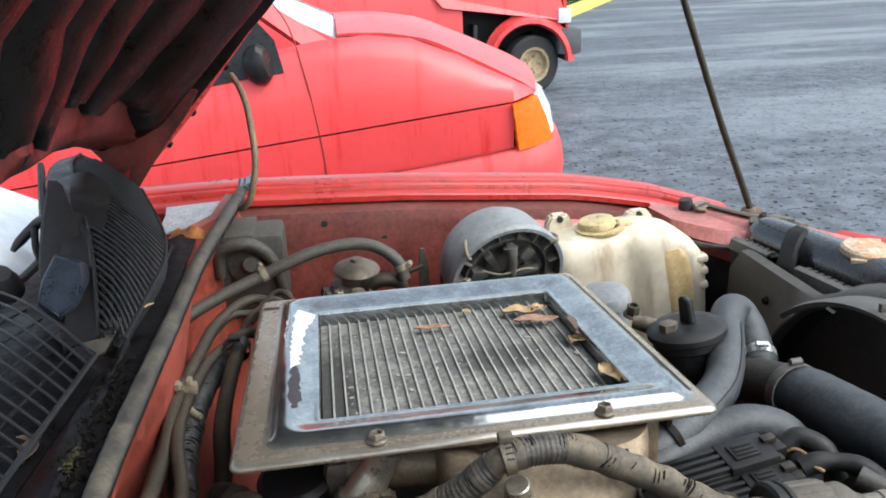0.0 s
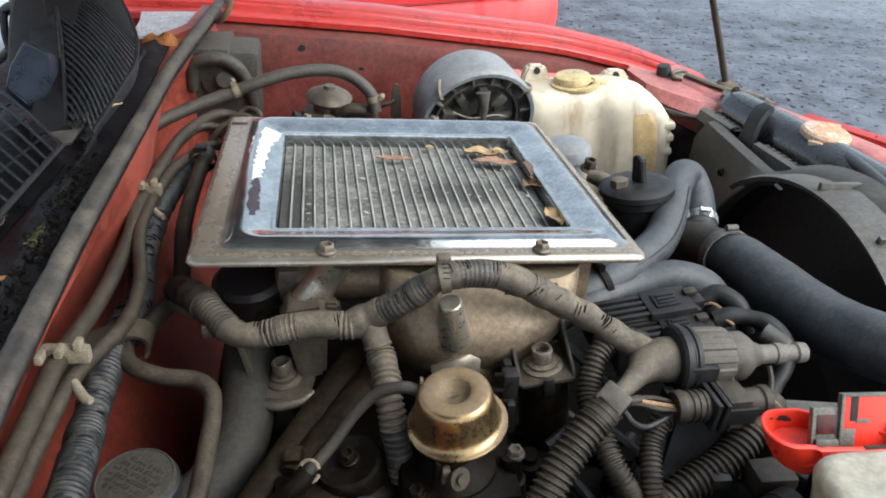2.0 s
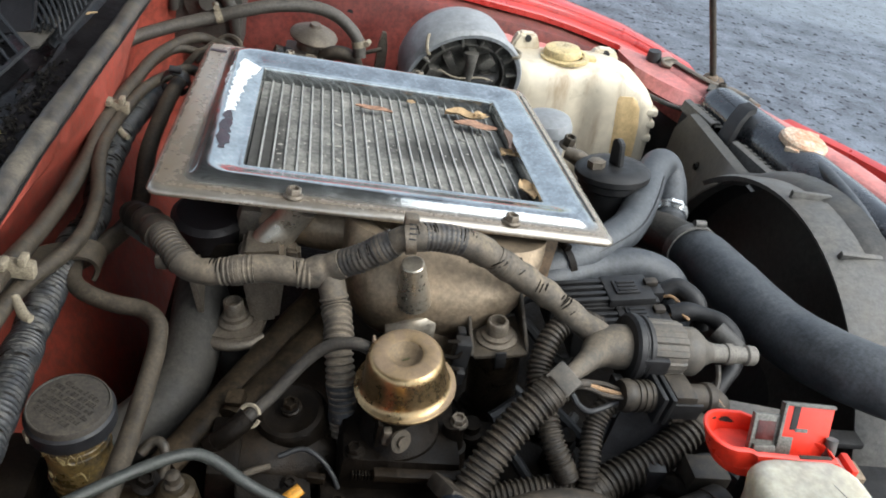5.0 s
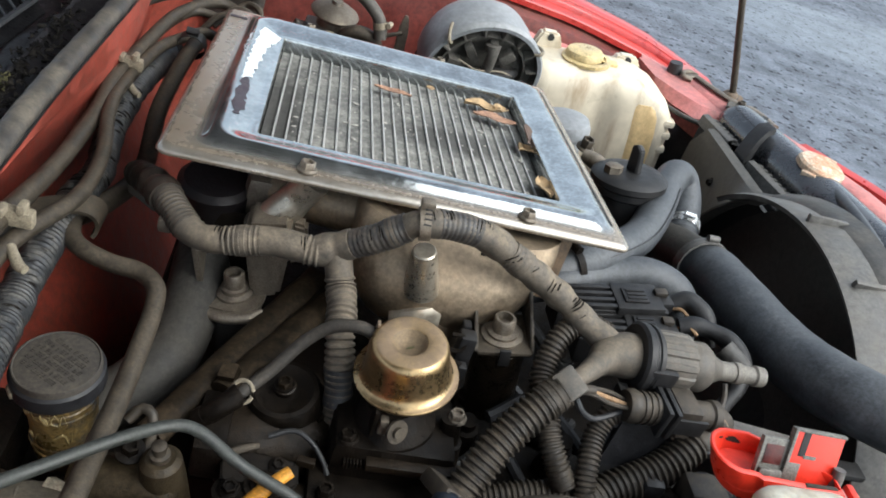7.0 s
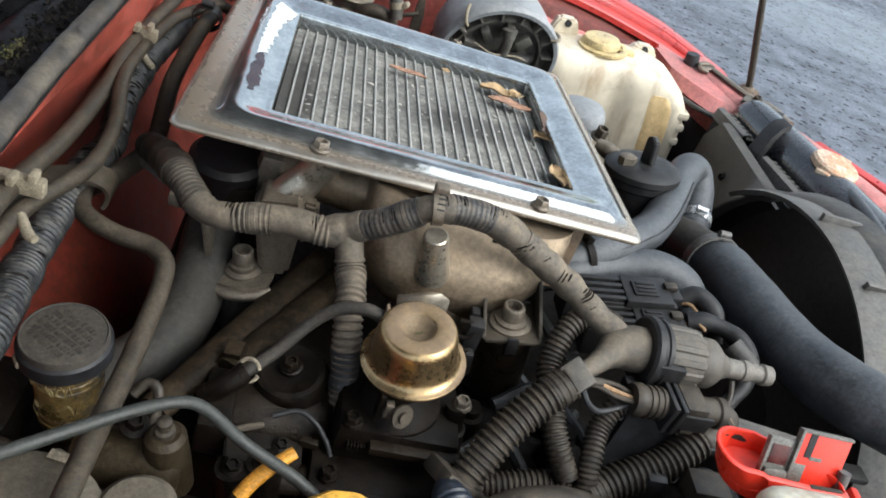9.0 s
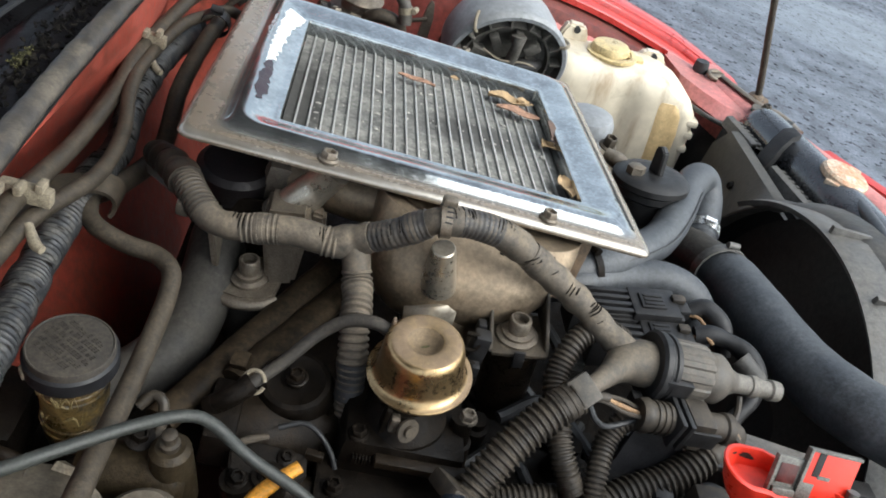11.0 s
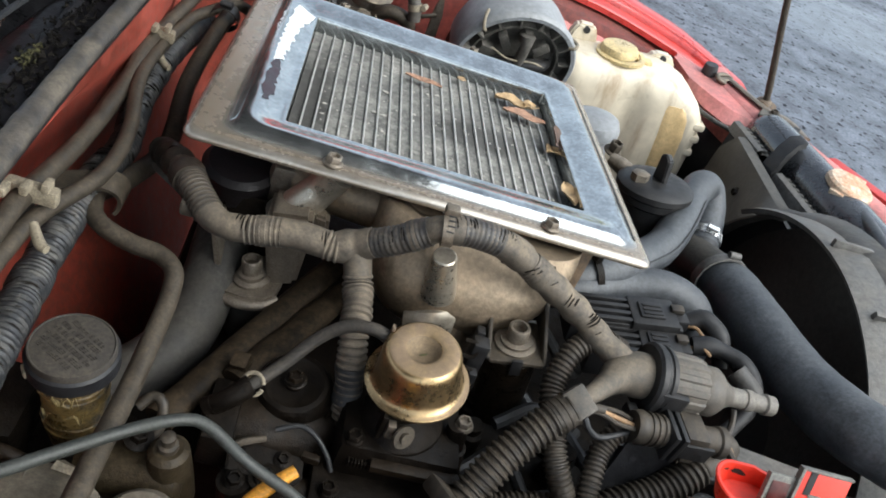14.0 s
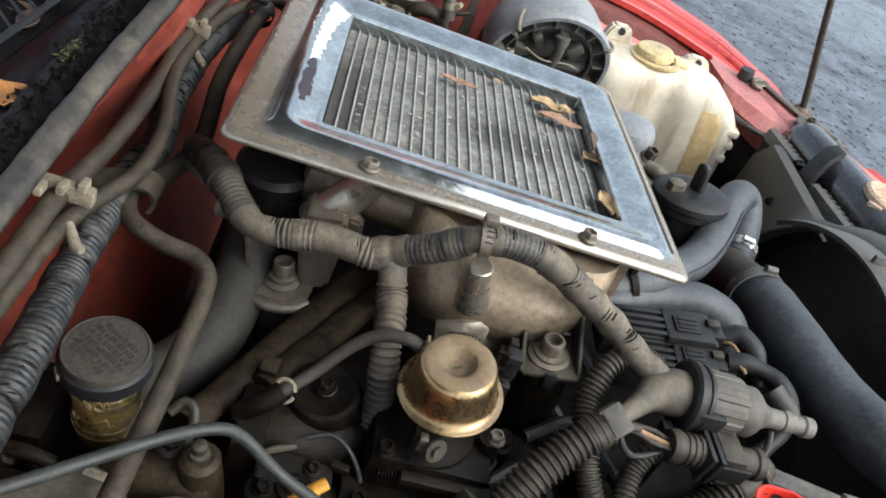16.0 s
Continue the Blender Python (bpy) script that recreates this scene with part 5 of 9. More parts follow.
    cp = part("filler_cap", lathe_bm([(0, 0.017), (0.018, 0.018), (0.024, 0.015), (0.033, 0.015), (0.0365, 0.011), (0.0365, 0.003), (0.033, 0.001), (0, 0.001)], aligned(neck, (0.03, -0.05, 1)), segs=48, scallop=16, amount=0.02), M_BRASS, rad, "worn cream and rust filler cap")
    part("cap_ear", box_bm((0.030, -0.011, 0.002), (0.041, 0.011, 0.011), 0.003, m=aligned(neck, UP) @ Matrix.Rotation(radians(-50), 4, "Z")), M_BRASS, cp)
    part("cap_ear", box_bm((0.030, -0.011, 0.002), (0.041, 0.011, 0.011), 0.003, m=aligned(neck, UP) @ Matrix.Rotation(radians(130), 4, "Z")), M_BRASS, cp)
    part("neck", lathe_bm([(0.024, -0.03), (0.024, -0.004), (0.030, -0.002), (0.030, 0.002), (0, 0.002)], aligned(neck, UP), segs=24), M_GREASE, cp)
    part("overflow_hose", hose_bm([(0.7592, 0.9446, 0.948), (0.7473, 0.8768, 0.955), (0.738, 0.8021, 0.955), (0.7243, 0.7352, 0.95), (0.7181, 0.6951, 0.935), (0.7, 0.63, 0.9)], 0.0095, segs=14), M_HOSE, rad)

    def rail_at(y, off=0.0, z=0.0):
        return (float(np.interp(y, [0.80, 0.93, 1.083, 1.19], [0.730, 0.702, 0.674, 0.655])) + off, y, 0.918 + z)

    for y0, y1 in ((1.105, 1.19), (0.84, 1.045)):
        ys = np.linspace(y0, y1, 6)
        rl = part("rail", sheet_bm([[rail_at(y, -0.006, -0.016) for y in ys], [rail_at(y, -0.004, 0.0) for y in ys], [rail_at(y, 0.002, 0.002) for y in ys], [rail_at(y, 0.003, -0.004) for y in ys], [rail_at(y, 0.024, -0.004) for y in ys]], 0.002), M_SHROUD_EDGE, rad, "grey crimped rail")
        n_t = int((y1 - y0) / 0.0125)
        for k in range(n_t):
            p = Vector(rail_at(y0 + 0.008 + k * 0.0125, 0.010, -0.001))
            part("rail_tooth", box_bm((-0.0055, -0.004, -0.004), (0.0055, 0.004, 0.004), 0.0015, m=Matrix.Translation(p)), M_SHROUD, rl)
    part("tank_clip", sheet_bm([[(0.664, 1.075, 0.885), (0.668, 1.045, 0.885)], [(0.668, 1.080, 0.915), (0.672, 1.050, 0.915)], [(0.680, 1.090, 0.945), (0.684, 1.062, 0.946)], [(0.694, 1.100, 0.962), (0.700, 1.074, 0.963)], [(0.712, 1.106, 0.966), (0.716, 1.082, 0.967)]], 0.010), M_BLACK, rad)
    # shroud: a face plate with a round mouth and a pale stepped ring
    sh = thing("fan_shroud", (0.64, 0.7176, 0.36), "dusty grey fan shroud with a large round opening", "shroud")
    cy, cz, r = 0.7176, 0.6865, 0.2995
    rows = []
    n = 64
    for k in range(n + 1):
        a = 2 * math.pi * k / n
        dy, dz = math.cos(a), math.sin(a)
        lim = min((0.452 if dy > 0 else 0.37) / max(abs(dy), 1e-6), (0.226 if dz > 0 else 0.26) / max(abs(dz), 1e-6))
        lim = max(lim, r + 0.012) if dy > -0.05 else r + 0.012
        rows.append([(0.60, cy + dy * (r - 0.004), cz + dz * (r - 0.004)), (0.625, cy + dy * r, cz + dz * r), (0.632, cy + dy * (r + 0.008), cz + dz * (r + 0.008)), (0.645, cy + dy * lim, cz + dz * lim), (0.66, cy + dy * (lim + 0.004), cz + dz * (lim + 0.004))])
    part("face_plate", sheet_bm(rows, 0.003), M_SHROUD, sh)
    rows = []
    for k in range(31):
        deg = 46 + k * 3.4
        a, proud = radians(deg), 0.0 if deg < 84 else (0.005 if deg < 105 else 0.010)
        rows.append([(0.588, cy + math.cos(a) * (r - 0.002), cz + math.sin(a) * (r - 0.002)), (0.586, cy + math.cos(a) * (r + 0.001), cz + math.sin(a) * (r + 0.001)), (0.590, cy + math.cos(a) * (r + 0.0025), cz + math.sin(a) * (r + 0.0025)), (0.620, cy + math.cos(a) * (r + 0.003 + proud * 0.6), cz + math.sin(a) * (r + 0.003 + proud * 0.6)), (0.650, cy + math.cos(a) * (r + 0.004 + proud), cz + math.sin(a) * (r + 0.004 + proud))])
    rim = part("ring", sheet_bm(rows, 0.003), M_SHROUD_EDGE, sh, "pale grey stepped outer ring")
    for deg in (84, 105):
        a = radians(deg)
        part("ring_step", box_bm((-0.024, -0.0035, 0.001), (0.030, 0.0035, 0.014), 0.002, m=aligned((0.618, cy + math.cos(a) * (r + 0.001), cz + math.sin(a) * (r + 0.001)), (0, math.cos(a), math.sin(a)))), M_SHROUD_EDGE, rim)
    part("shroud_bolt", bolt_bm(aligned((0.638, 1.045, 0.868), (-1, 0, 0)), 0.006, 0.006), M_GREASE, sh)
    part("core_screen", box_bm((0.66, 0.36, 0.45), (0.668, 1.12, 0.90), 0.0), M_UNDER, sh)
    part("core_screen", lathe_bm([(0, 0.0), (0.294, 0.0), (0.294, 0.006), (0, 0.006)], aligned((0.655, cy, cz), (1, 0, 0)), segs=48), M_CORE, sh)
    fan = thing("cooling_fan", (0.65, 0.7176, 0.6865), "dark cooling fan deep inside the shroud", "fan")
    part("hub", lathe_bm([(0, -0.02), (0.05, -0.02), (0.055, 0.01), (0, 0.015)], aligned((0.665, cy, cz), (-1, 0, 0)), segs=24), M_UNDER, fan)
    for k in range(7):
        a = 2 * math.pi * k / 7
        part("blade", sheet_bm([[(0.66, cy + math.cos(a) * 0.05, cz + math.sin(a) * 0.05), (0.67, cy + math.cos(a + 0.5) * 0.05, cz + math.sin(a + 0.5) * 0.05)], [(0.655, cy + math.cos(a) * 0.19, cz + math.sin(a) * 0.19), (0.672, cy + math.cos(a + 0.35) * 0.19, cz + math.sin(a + 0.35) * 0.19)]], 0.003), M_UNDER, fan)


front_end()

# ---------------------------------------------------------------- intercooler
PLATE = pose(0, 0.6, 1.0, -5, 0, 0)


def rounded(x0, x1, y0, y1, r, z, segs=7):
    out = []
    for cx, cy, a0 in ((x1 - r, y1 - r, 0), (x0 + r, y1 - r, 90), (x0 + r, y0 + r, 180), (x1 - r, y0 + r, 270)):
        for k in range(segs):
            a = radians(a0 + 90 * k / (segs - 1))
            out.append(PLATE @ Vector((cx + math.cos(a) * r, cy + math.sin(a) * r, z)))
    return out


def loft(loops):
    bm = bmesh.new()
    vs = [[bm.verts.new(p) for p in lp] for lp in loops]
    n = len(vs[0])
    for a, b in zip(vs, vs[1:]):
        for k in range(n):
            bm.faces.new((a[k], a[(k + 1) % n], b[(k + 1) % n], b[k]))
    return bm


def intercooler():
    ic = thing("intercooler", (0.09, 0.80, 0.90), "top-mounted intercooler with a polished metal surround and dirty fins", "intercooler")
    X0, X1, Y0, Y1 = -0.125, 0.309, -0.012, 0.417
    edge = [(0.0045, -0.0090), (0.0014, -0.0086), (0.0003, -0.0072), (0.0, -0.0056), (0.0006, -0.0038), (0.0018, -0.0022), (0.0036, -0.0010), (0.0058, -0.0003), (0.0078, 0.0)]
    # insets at the left, right, near and far sides, corner radius and height, from the flat margin over the raised bead to the lip
    prof = [(0.016, 0.009, 0.0092, 0.0105, 0.012, 0.0003), (0.026, 0.011, 0.0128, 0.0135, 0.014, 0.0004), (0.0305, 0.013, 0.0158, 0.016, 0.016, 0.0009), (0.033, 0.015, 0.018, 0.0185, 0.018, 0.0022), (0.0352, 0.017, 0.0202, 0.0208, 0.02, 0.004), (0.0374, 0.019, 0.0224, 0.023, 0.021, 0.0056), (0.0398, 0.0212, 0.0248, 0.0254, 0.022, 0.0068), (0.0425, 0.0238, 0.0275, 0.0282, 0.022, 0.0075), (0.046, 0.0275, 0.031, 0.032, 0.021, 0.0077), (0.0505, 0.0325, 0.036, 0.038, 0.019, 0.007), (0.0565, 0.0395, 0.0425, 0.048, 0.015, 0.0052), (0.063, 0.0465, 0.0495, 0.058, 0.011, 0.003), (0.0685, 0.052, 0.0555, 0.067, 0.008, 0.0012), (0.0725, 0.056, 0.06, 0.0725, 0.006, 0.0004), (0.0748, 0.058, 0.0628, 0.0745, 0.005, 0.001), (0.0763, 0.0594, 0.0642, 0.0762, 0.004, 0.0005), (0.077, 0.06, 0.065, 0.077, 0.003, -0.0022), (0.077, 0.06, 0.065, 0.077, 0.003, -0.026)]
    loops = [rounded(X0 + q, X1 - q, Y0 + q, Y1 - q, 0.010, z) for q, z in edge] + [rounded(X0 + a, X1 - b, Y0 + c, Y1 - d, r, z) for a, b, c, d, r, z in prof]
    film = [1.0, 0.95, 0.85, 0.75, 0.62, 0.6, 0.7, 0.85, 0.97] + [0.97, 0.88, 0.55, 0.22, 0.10, 0.06, 0.04] + [0.04] * 20
    band = loft(loops)
    lay = band.verts.layers.float.new("film")
    band.verts.ensure_lookup_table()
    for k, v in enumerate(band.verts):
        v[lay] = film[k // 28]
    surround = part("surround", band, M_PLATE, ic, "polished pressed surround with a dusty outer margin")
    # Black strip laid where the step beside the right margin is in shadow.
    part("groove_shade", hose_bm([PLATE @ Vector(p) for p in ((X1 - 0.0150, Y0 + 0.035, 0.0004), (X1 - 0.0150, 0.2, 0.0006), (X1 - 0.0150, Y1 - 0.035, 0.0004))], 0.0042, segs=10, step=0.02, flat=0.5), M_LINING, ic, "black strip standing in for the shaded groove along the edge")
    # worn strips where the coating has come away: bare metal over dark paint
    rnd = random.Random(3)

    def strip(nm, mt, ends, seed, lift):
        """A ragged flake on the left side of the bead: rows of (y, inner inset, outer inset), far to near."""
        ys = [e[0] for e in ends][::-1]
        n = max(6, int((ys[-1] - ys[0]) / 0.0016))
        rows = []
        for j in range(n + 1):
            y = ys[0] + (ys[-1] - ys[0]) * j / n
            e0 = float(np.interp(y, ys, [e[1] for e in ends][::-1])) + 0.0020 * noise.noise(Vector((y * 60, seed, 0))) + 0.0026 * noise.noise(Vector((y * 130, seed, 11))) + 0.0016 * noise.noise(Vector((y * 300, seed, 3)))
            e1 = float(np.interp(y, ys, [e[2] for e in ends][::-1])) + 0.0024 * noise.noise(Vector((y * 70, seed, 5))) + 0.0030 * noise.noise(Vector((y * 140, seed, 13))) + 0.0018 * noise.noise(Vector((y * 320, seed, 8)))
            e1 = max(e1, e0 + 0.0003)
            rows.append([PLATE @ Vector((X0 + q, y, float(np.interp(q, [p[0] for p in prof[:14]], [p[5] for p in prof[:14]])) + lift)) for q in (e0 + (e1 - e0) * k / 8 for k in range(9))])
        part(nm, grid_bm(rows), mt, surround)

    strip("bare_patch", M_WORN, ((0.3450, 0.051, 0.054), (0.3374, 0.050, 0.074), (0.3223, 0.049, 0.072), (0.3007, 0.0485, 0.066), (0.2737, 0.0475, 0.0615), (0.2413, 0.047, 0.0595), (0.2143, 0.0465, 0.0580), (0.1873, 0.0465, 0.0570), (0.1711, 0.0470, 0.0550), (0.1603, 0.0480, 0.0490)), 1.0, 0.0005)
    strip("bare_patch", M_WORN, ((0.310, 0.0395, 0.0415), (0.270, 0.0385, 0.0400), (0.235, 0.0390, 0.0395)), 9.0, 0.0005)
    strip("peeled_patch", M_PEEL, ((0.1800, 0.0505, 0.0510), (0.1686, 0.0490, 0.0545), (0.1449, 0.0475, 0.0570), (0.1211, 0.0470, 0.0580), (0.1021, 0.0470, 0.0590), (0.0898, 0.0480, 0.0585), (0.0784, 0.0500, 0.0570), (0.0708, 0.0520, 0.0530)), 7.0, 0.0004)
    # core: tubes with corrugated fins between them
    n = 24
    wx = 0.297 / n
    for k in range(n):
        x0 = -0.048 + k * wx
        bm = bmesh.new()
        rows = []
        for j in range(116):
            y = 0.053 + 0.287 * j / 115
            zz = -0.0185 if j % 2 else -0.0155
            rows.append([PLATE @ Vector((x0 + 0.0012, y, zz)), PLATE @ Vector((x0 + wx - 0.0012, y, zz - 0.0006))])
        vs = [[bm.verts.new(p) for p in row] for row in rows]
        for a, b in zip(vs, vs[1:]):
            bm.faces.new((a[0], a[1], b[1], b[0]))
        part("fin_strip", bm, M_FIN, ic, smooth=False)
    for k in range(1, n):
        x0 = -0.048 + k * wx
        part("cooler_tube", box_bm((x0 - 0.0010, 0.050, -0.03), (x0 + 0.0010, 0.343, -0.0145), 0.0006, m=PLATE), M_TUBE, ic)
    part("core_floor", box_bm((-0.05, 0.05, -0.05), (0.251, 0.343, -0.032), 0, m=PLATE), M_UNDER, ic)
    bm = bmesh.new()
    for _ in range(190):
        x, y, s = rnd.uniform(-0.04, 0.24), rnd.uniform(0.06, 0.33), rnd.uniform(0.0005, 0.0013) * (2.2 if rnd.random() < 0.12 else 1)
        lathe(bm, [(s, -0.0152), (s * 0.6, -0.0144), (0, -0.0142)], PLATE @ pose(x, y, 0, 0, 0, rnd.uniform(0, 180)) @ Matrix.Diagonal((1, rnd.uniform(1, 2.2), 1, 1)), segs=7)
    tagged(part("mud_specks", bm, M_MUD, ic, "pale dried mud specks"), kind="stuff")
    # lower body of the cooler
    part("end_tank", box_bm((-0.045, 0.055, -0.075), (0.275, 0.38, -0.034), 0.012, m=PLATE), M_CAST, ic)
    for x in (0.0, 0.204):
        part("plate_bolt", bolt_bm(PLATE @ pose(x, 0.0, 0.0005), 0.0068, 0.0075, 1.35), M_STEEL, ic)
    for x, y in ((0.155, 0.402), (-0.02, 0.402)):
        part("plate_bolt", bolt_bm(PLATE @ pose(x, y, 0.0005), 0.006, 0.006, 1.35), M_STEEL, ic)
    part("corner_mark", box_bm((-0.118, 0.375, 0.0004), (-0.098, 0.382, 0.0014), 0, m=PLATE), M_PEEL, ic)
    # right-hand bracket of rusty sheet below the rim
    part("support_leg", box_bm((0.225, 0.012, -0.09), (0.262, 0.05, -0.014), 0.004, m=PLATE), M_RUST, ic)
    return ic


intercooler()


def leaf(p, length, width, yaw, material, curl=0.3, roll=0.0, label="curled dry brown leaf lying on the cooler fins"):
    bm = bmesh.new()
    m = PLATE @ pose(p[0], p[1], p[2], roll, 0, yaw)
    rows = []
    for i in range(9):
        u = i / 8
        w = 1.5 * width * math.sin(math.pi * min(1, u * 0.94 + 0.03)) ** 0.7 * (1 + 0.25 * noise.noise(Vector((u * 7, yaw, 0))))
        row = []
        for j in range(5):
            v = (j - 2) / 2
            row.append(m @ Vector(((u - 0.5) * length, v * w / 2 + 0.05 * width * math.sin(u * 5), 0.004 + curl * width * (v * v * 0.5 + 0.35 * math.sin(u * 9 + yaw) * 0.4))))
        rows.append(row)
    bm.free()
    solo("leaf", sheet_bm(rows, 0.0006), material, label, "leaf", "fallen leaves")


LEAF_Z = -0.013
leaf((0.088, 0.274, LEAF_Z), 0.046, 0.009, -5, M_LEAF_PINK, 0.5)
leaf((0.203, 0.296, LEAF_Z), 0.046, 0.017, -8, M_LEAF, 0.6)
leaf((0.214, 0.262, LEAF_Z + 0.001), 0.054, 0.015, -8, M_LEAF_PINK, 0.4)
leaf((0.228, 0.300, LEAF_Z), 0.022, 0.014, 40, M_LEAF, 0.6)
leaf((0.243, 0.206, LEAF_Z + 0.010), 0.034, 0.023, 70, M_LEAF_DARK, 0.25, 45, "dark round dry leaf curled against the cooler edge")
leaf((0.241, 0.190, LEAF_Z), 0.018, 0.014, 30, M_LEAF, 0.5)
leaf((0.243, 0.092, LEAF_Z + 0.002), 0.038, 0.013, 100, M_LEAF, 0.6, 0, "pale yellowish dry leaf standing at the cooler edge")
leaf((-0.263, -0.070, 0.0), 0.040, 0.024, 60, M_LEAF_ORANGE, 0.35, 0, "orange dry leaf lying on the black tray")
leaf((0.138, 0.318, LEAF_Z), 0.012, 0.008, 20, M_LEAF, 0.4)

# ---------------------------------------------------------------- intake below the cooler


def intake():
    it = thing("intake_manifold", (0.10, 0.60, 0.80), "dusty cast aluminium intake housing under the cooler", "manifold")
    # wide bowl flowing into a lower snout
    bm = bmesh.new()
    rings = []
    for k in range(17):
        u = k / 16
        z = 0.986 - 0.126 * u
        left = 0.050 + 0.070 * u**3.6
        right = 0.248 - 0.030 * u - 0.080 * u**2.2
        near = 0.537 - 0.012 * math.sin(math.pi * u**0.8) + 0.060 * u**4 + 0.030 * (1 - u) ** 5
        far = 0.70 - 0.09 * u**2
        cx, rx, cy, ry = (left + right) / 2, (right - left) / 2, (near + far) / 2, (far - near) / 2
        rings.append([bm.verts.new((cx + rx * math.copysign(abs(math.cos(a)) ** 0.62, math.cos(a)), cy + ry * math.copysign(abs(math.sin(a)) ** 0.62, math.sin(a)), z - 0.06 * max(0, math.sin(a)) * (1 - u))) for a in (2 * math.pi * j / 48 for j in range(48))])
    for a, b in zip(rings, rings[1:]):
        for j in range(48):
            bm.faces.new((a[j], a[(j + 1) % 48], b[(j + 1) % 48], b[j]))
    bm.faces.new(rings[0])
    bm.faces.new(rings[-1][::-1])
    part("bowl", bm, M_CAST, it)
    part("rib_ledge", sheet_bm([[(0.094 + 0.044 * k / 10, 0.545, 0.920 + 0.018 * k / 10 + 0.006 * math.sin(math.pi * k / 10)), (0.094 + 0.044 * k / 10, 0.526 + 0.008 * (1 - math.sin(math.pi * k / 10)), 0.916 + 0.018 * k / 10 + 0.005 * math.sin(math.pi * k / 10)), (0.095 + 0.044 * k / 10, 0.522 + 0.008 * (1 - math.sin(math.pi * k / 10)), 0.911 + 0.018 * k / 10 + 0.003 * math.sin(math.pi * k / 10)), (0.100 + 0.040 * k / 10, 0.526, 0.892 + 0.012 * k / 10), (0.104 + 0.038 * k / 10, 0.545, 0.878)] for k in range(11)], 0.006), M_BOSS, it, "bright cast ledge")
    part("snout", hose_bm([(0.128, 0.570, 0.925), (0.136, 0.566, 0.890), (0.146, 0.566, 0.850), (0.152, 0.57, 0.81)], [0.034, 0.036, 0.034, 0.032], segs=24), M_CAST, it)
    part("boss", lathe_bm([(0.0156, -0.050), (0.0148, -0.038), (0.0138, -0.030), (0.0108, -0.004), (0.0102, -0.001), (0.009, 0.0), (0, 0.0)], aligned((0.1050, 0.528, 0.9930), (-0.22, -0.18, 1)), segs=28), M_BOSS, it, "bright tapered threaded boss")
    # left stump and squared casting
    part("stump", hose_bm([(0.010, 0.612, 0.985), (-0.002, 0.614, 0.962), (-0.016, 0.610, 0.940), (-0.026, 0.612, 0.92)], [0.015, 0.0155, 0.018, 0.021], segs=20), M_BOSS, it)
    part("side_casting", box_bm((-0.050, 0.628, 0.86), (-0.004, 0.70, 0.962), 0.014), M_STEEL, it, "dusty dull casting")
    part("rear_pipe", hose_bm([(-0.02, 0.65, 0.945), (0.03, 0.632, 0.952), (0.08, 0.622, 0.955), (0.15, 0.62, 0.952)], 0.024, segs=16), M_CAST, it)
    bc = part("round_cover", lathe_bm([(0, 0.012), (0.030, 0.011), (0.036, 0.006), (0.036, -0.02), (0.033, -0.024), (0.033, -0.05), (0, -0.05)], aligned((-0.076, 0.650, 0.932), (-0.05, -0.1, 1)), segs=32), M_TRAY, it, "round black cover")


intake()


def bracket(nm, b, w, label):
    """A U-shaped sheet bracket with a flanged bolt through its foot."""
    k = thing(nm, (b[0], b[1], b[2] - 0.02), label, "bracket", "engine brackets")
    x, y, z = b
    part("foot", box_bm((x - w / 2, y - 0.024, z - 0.017), (x + w / 2, y + 0.03, z - 0.012), 0.003), M_PIPE, k)
    for sx in (-1, 1):
        part("side_plate", prism_bm([(-0.022, 0), (0.05, 0), (0.048, 0.038), (0.036, 0.040), (-0.016, 0.008)], Matrix(((0, 0, 1, x + sx * w / 2 - 0.0015), (1, 0, 0, y), (0, 1, 0, z - 0.015), (0, 0, 0, 1))), 0.003, 0.0008), M_PIPE, k)
    part("back_plate", box_bm((x - w / 2, y + 0.035, z - 0.015), (x + w / 2, y + 0.039, z + 0.05), 0.001), M_GREASE, k)
    part("bolt", lathe_bm([(0.019, -0.0035), (0.019, 0.0), (0.016, 0.0015), (0.0145, 0.0015), (0.0145, 0.004), (0.0098, 0.005), (0.0098, 0.017), (0.0088, 0.0185), (0.0068, 0.0185), (0.006, 0.011), (0, 0.011)], aligned((x, y, z - 0.010), (0, 0, 1)), segs=24), M_STEEL, k)
    part("sleeve", lathe_bm([(0.024, -0.10), (0.024, -0.02), (0.02, -0.018), (0, -0.018)], aligned((x, y, z), (0, 0, 1)), segs=24), M_PIPE_OIL, k)
    part("strap", box_bm((x - 0.005, y - 0.0265, z - 0.026), (x + 0.005, y - 0.0235, z - 0.008), 0.001), M_BLACK, k)
    lean(k, b)


bracket("engine_bracket", (0.194, 0.522, 0.936), 0.050, "dusty steel bracket with a flanged bolt")


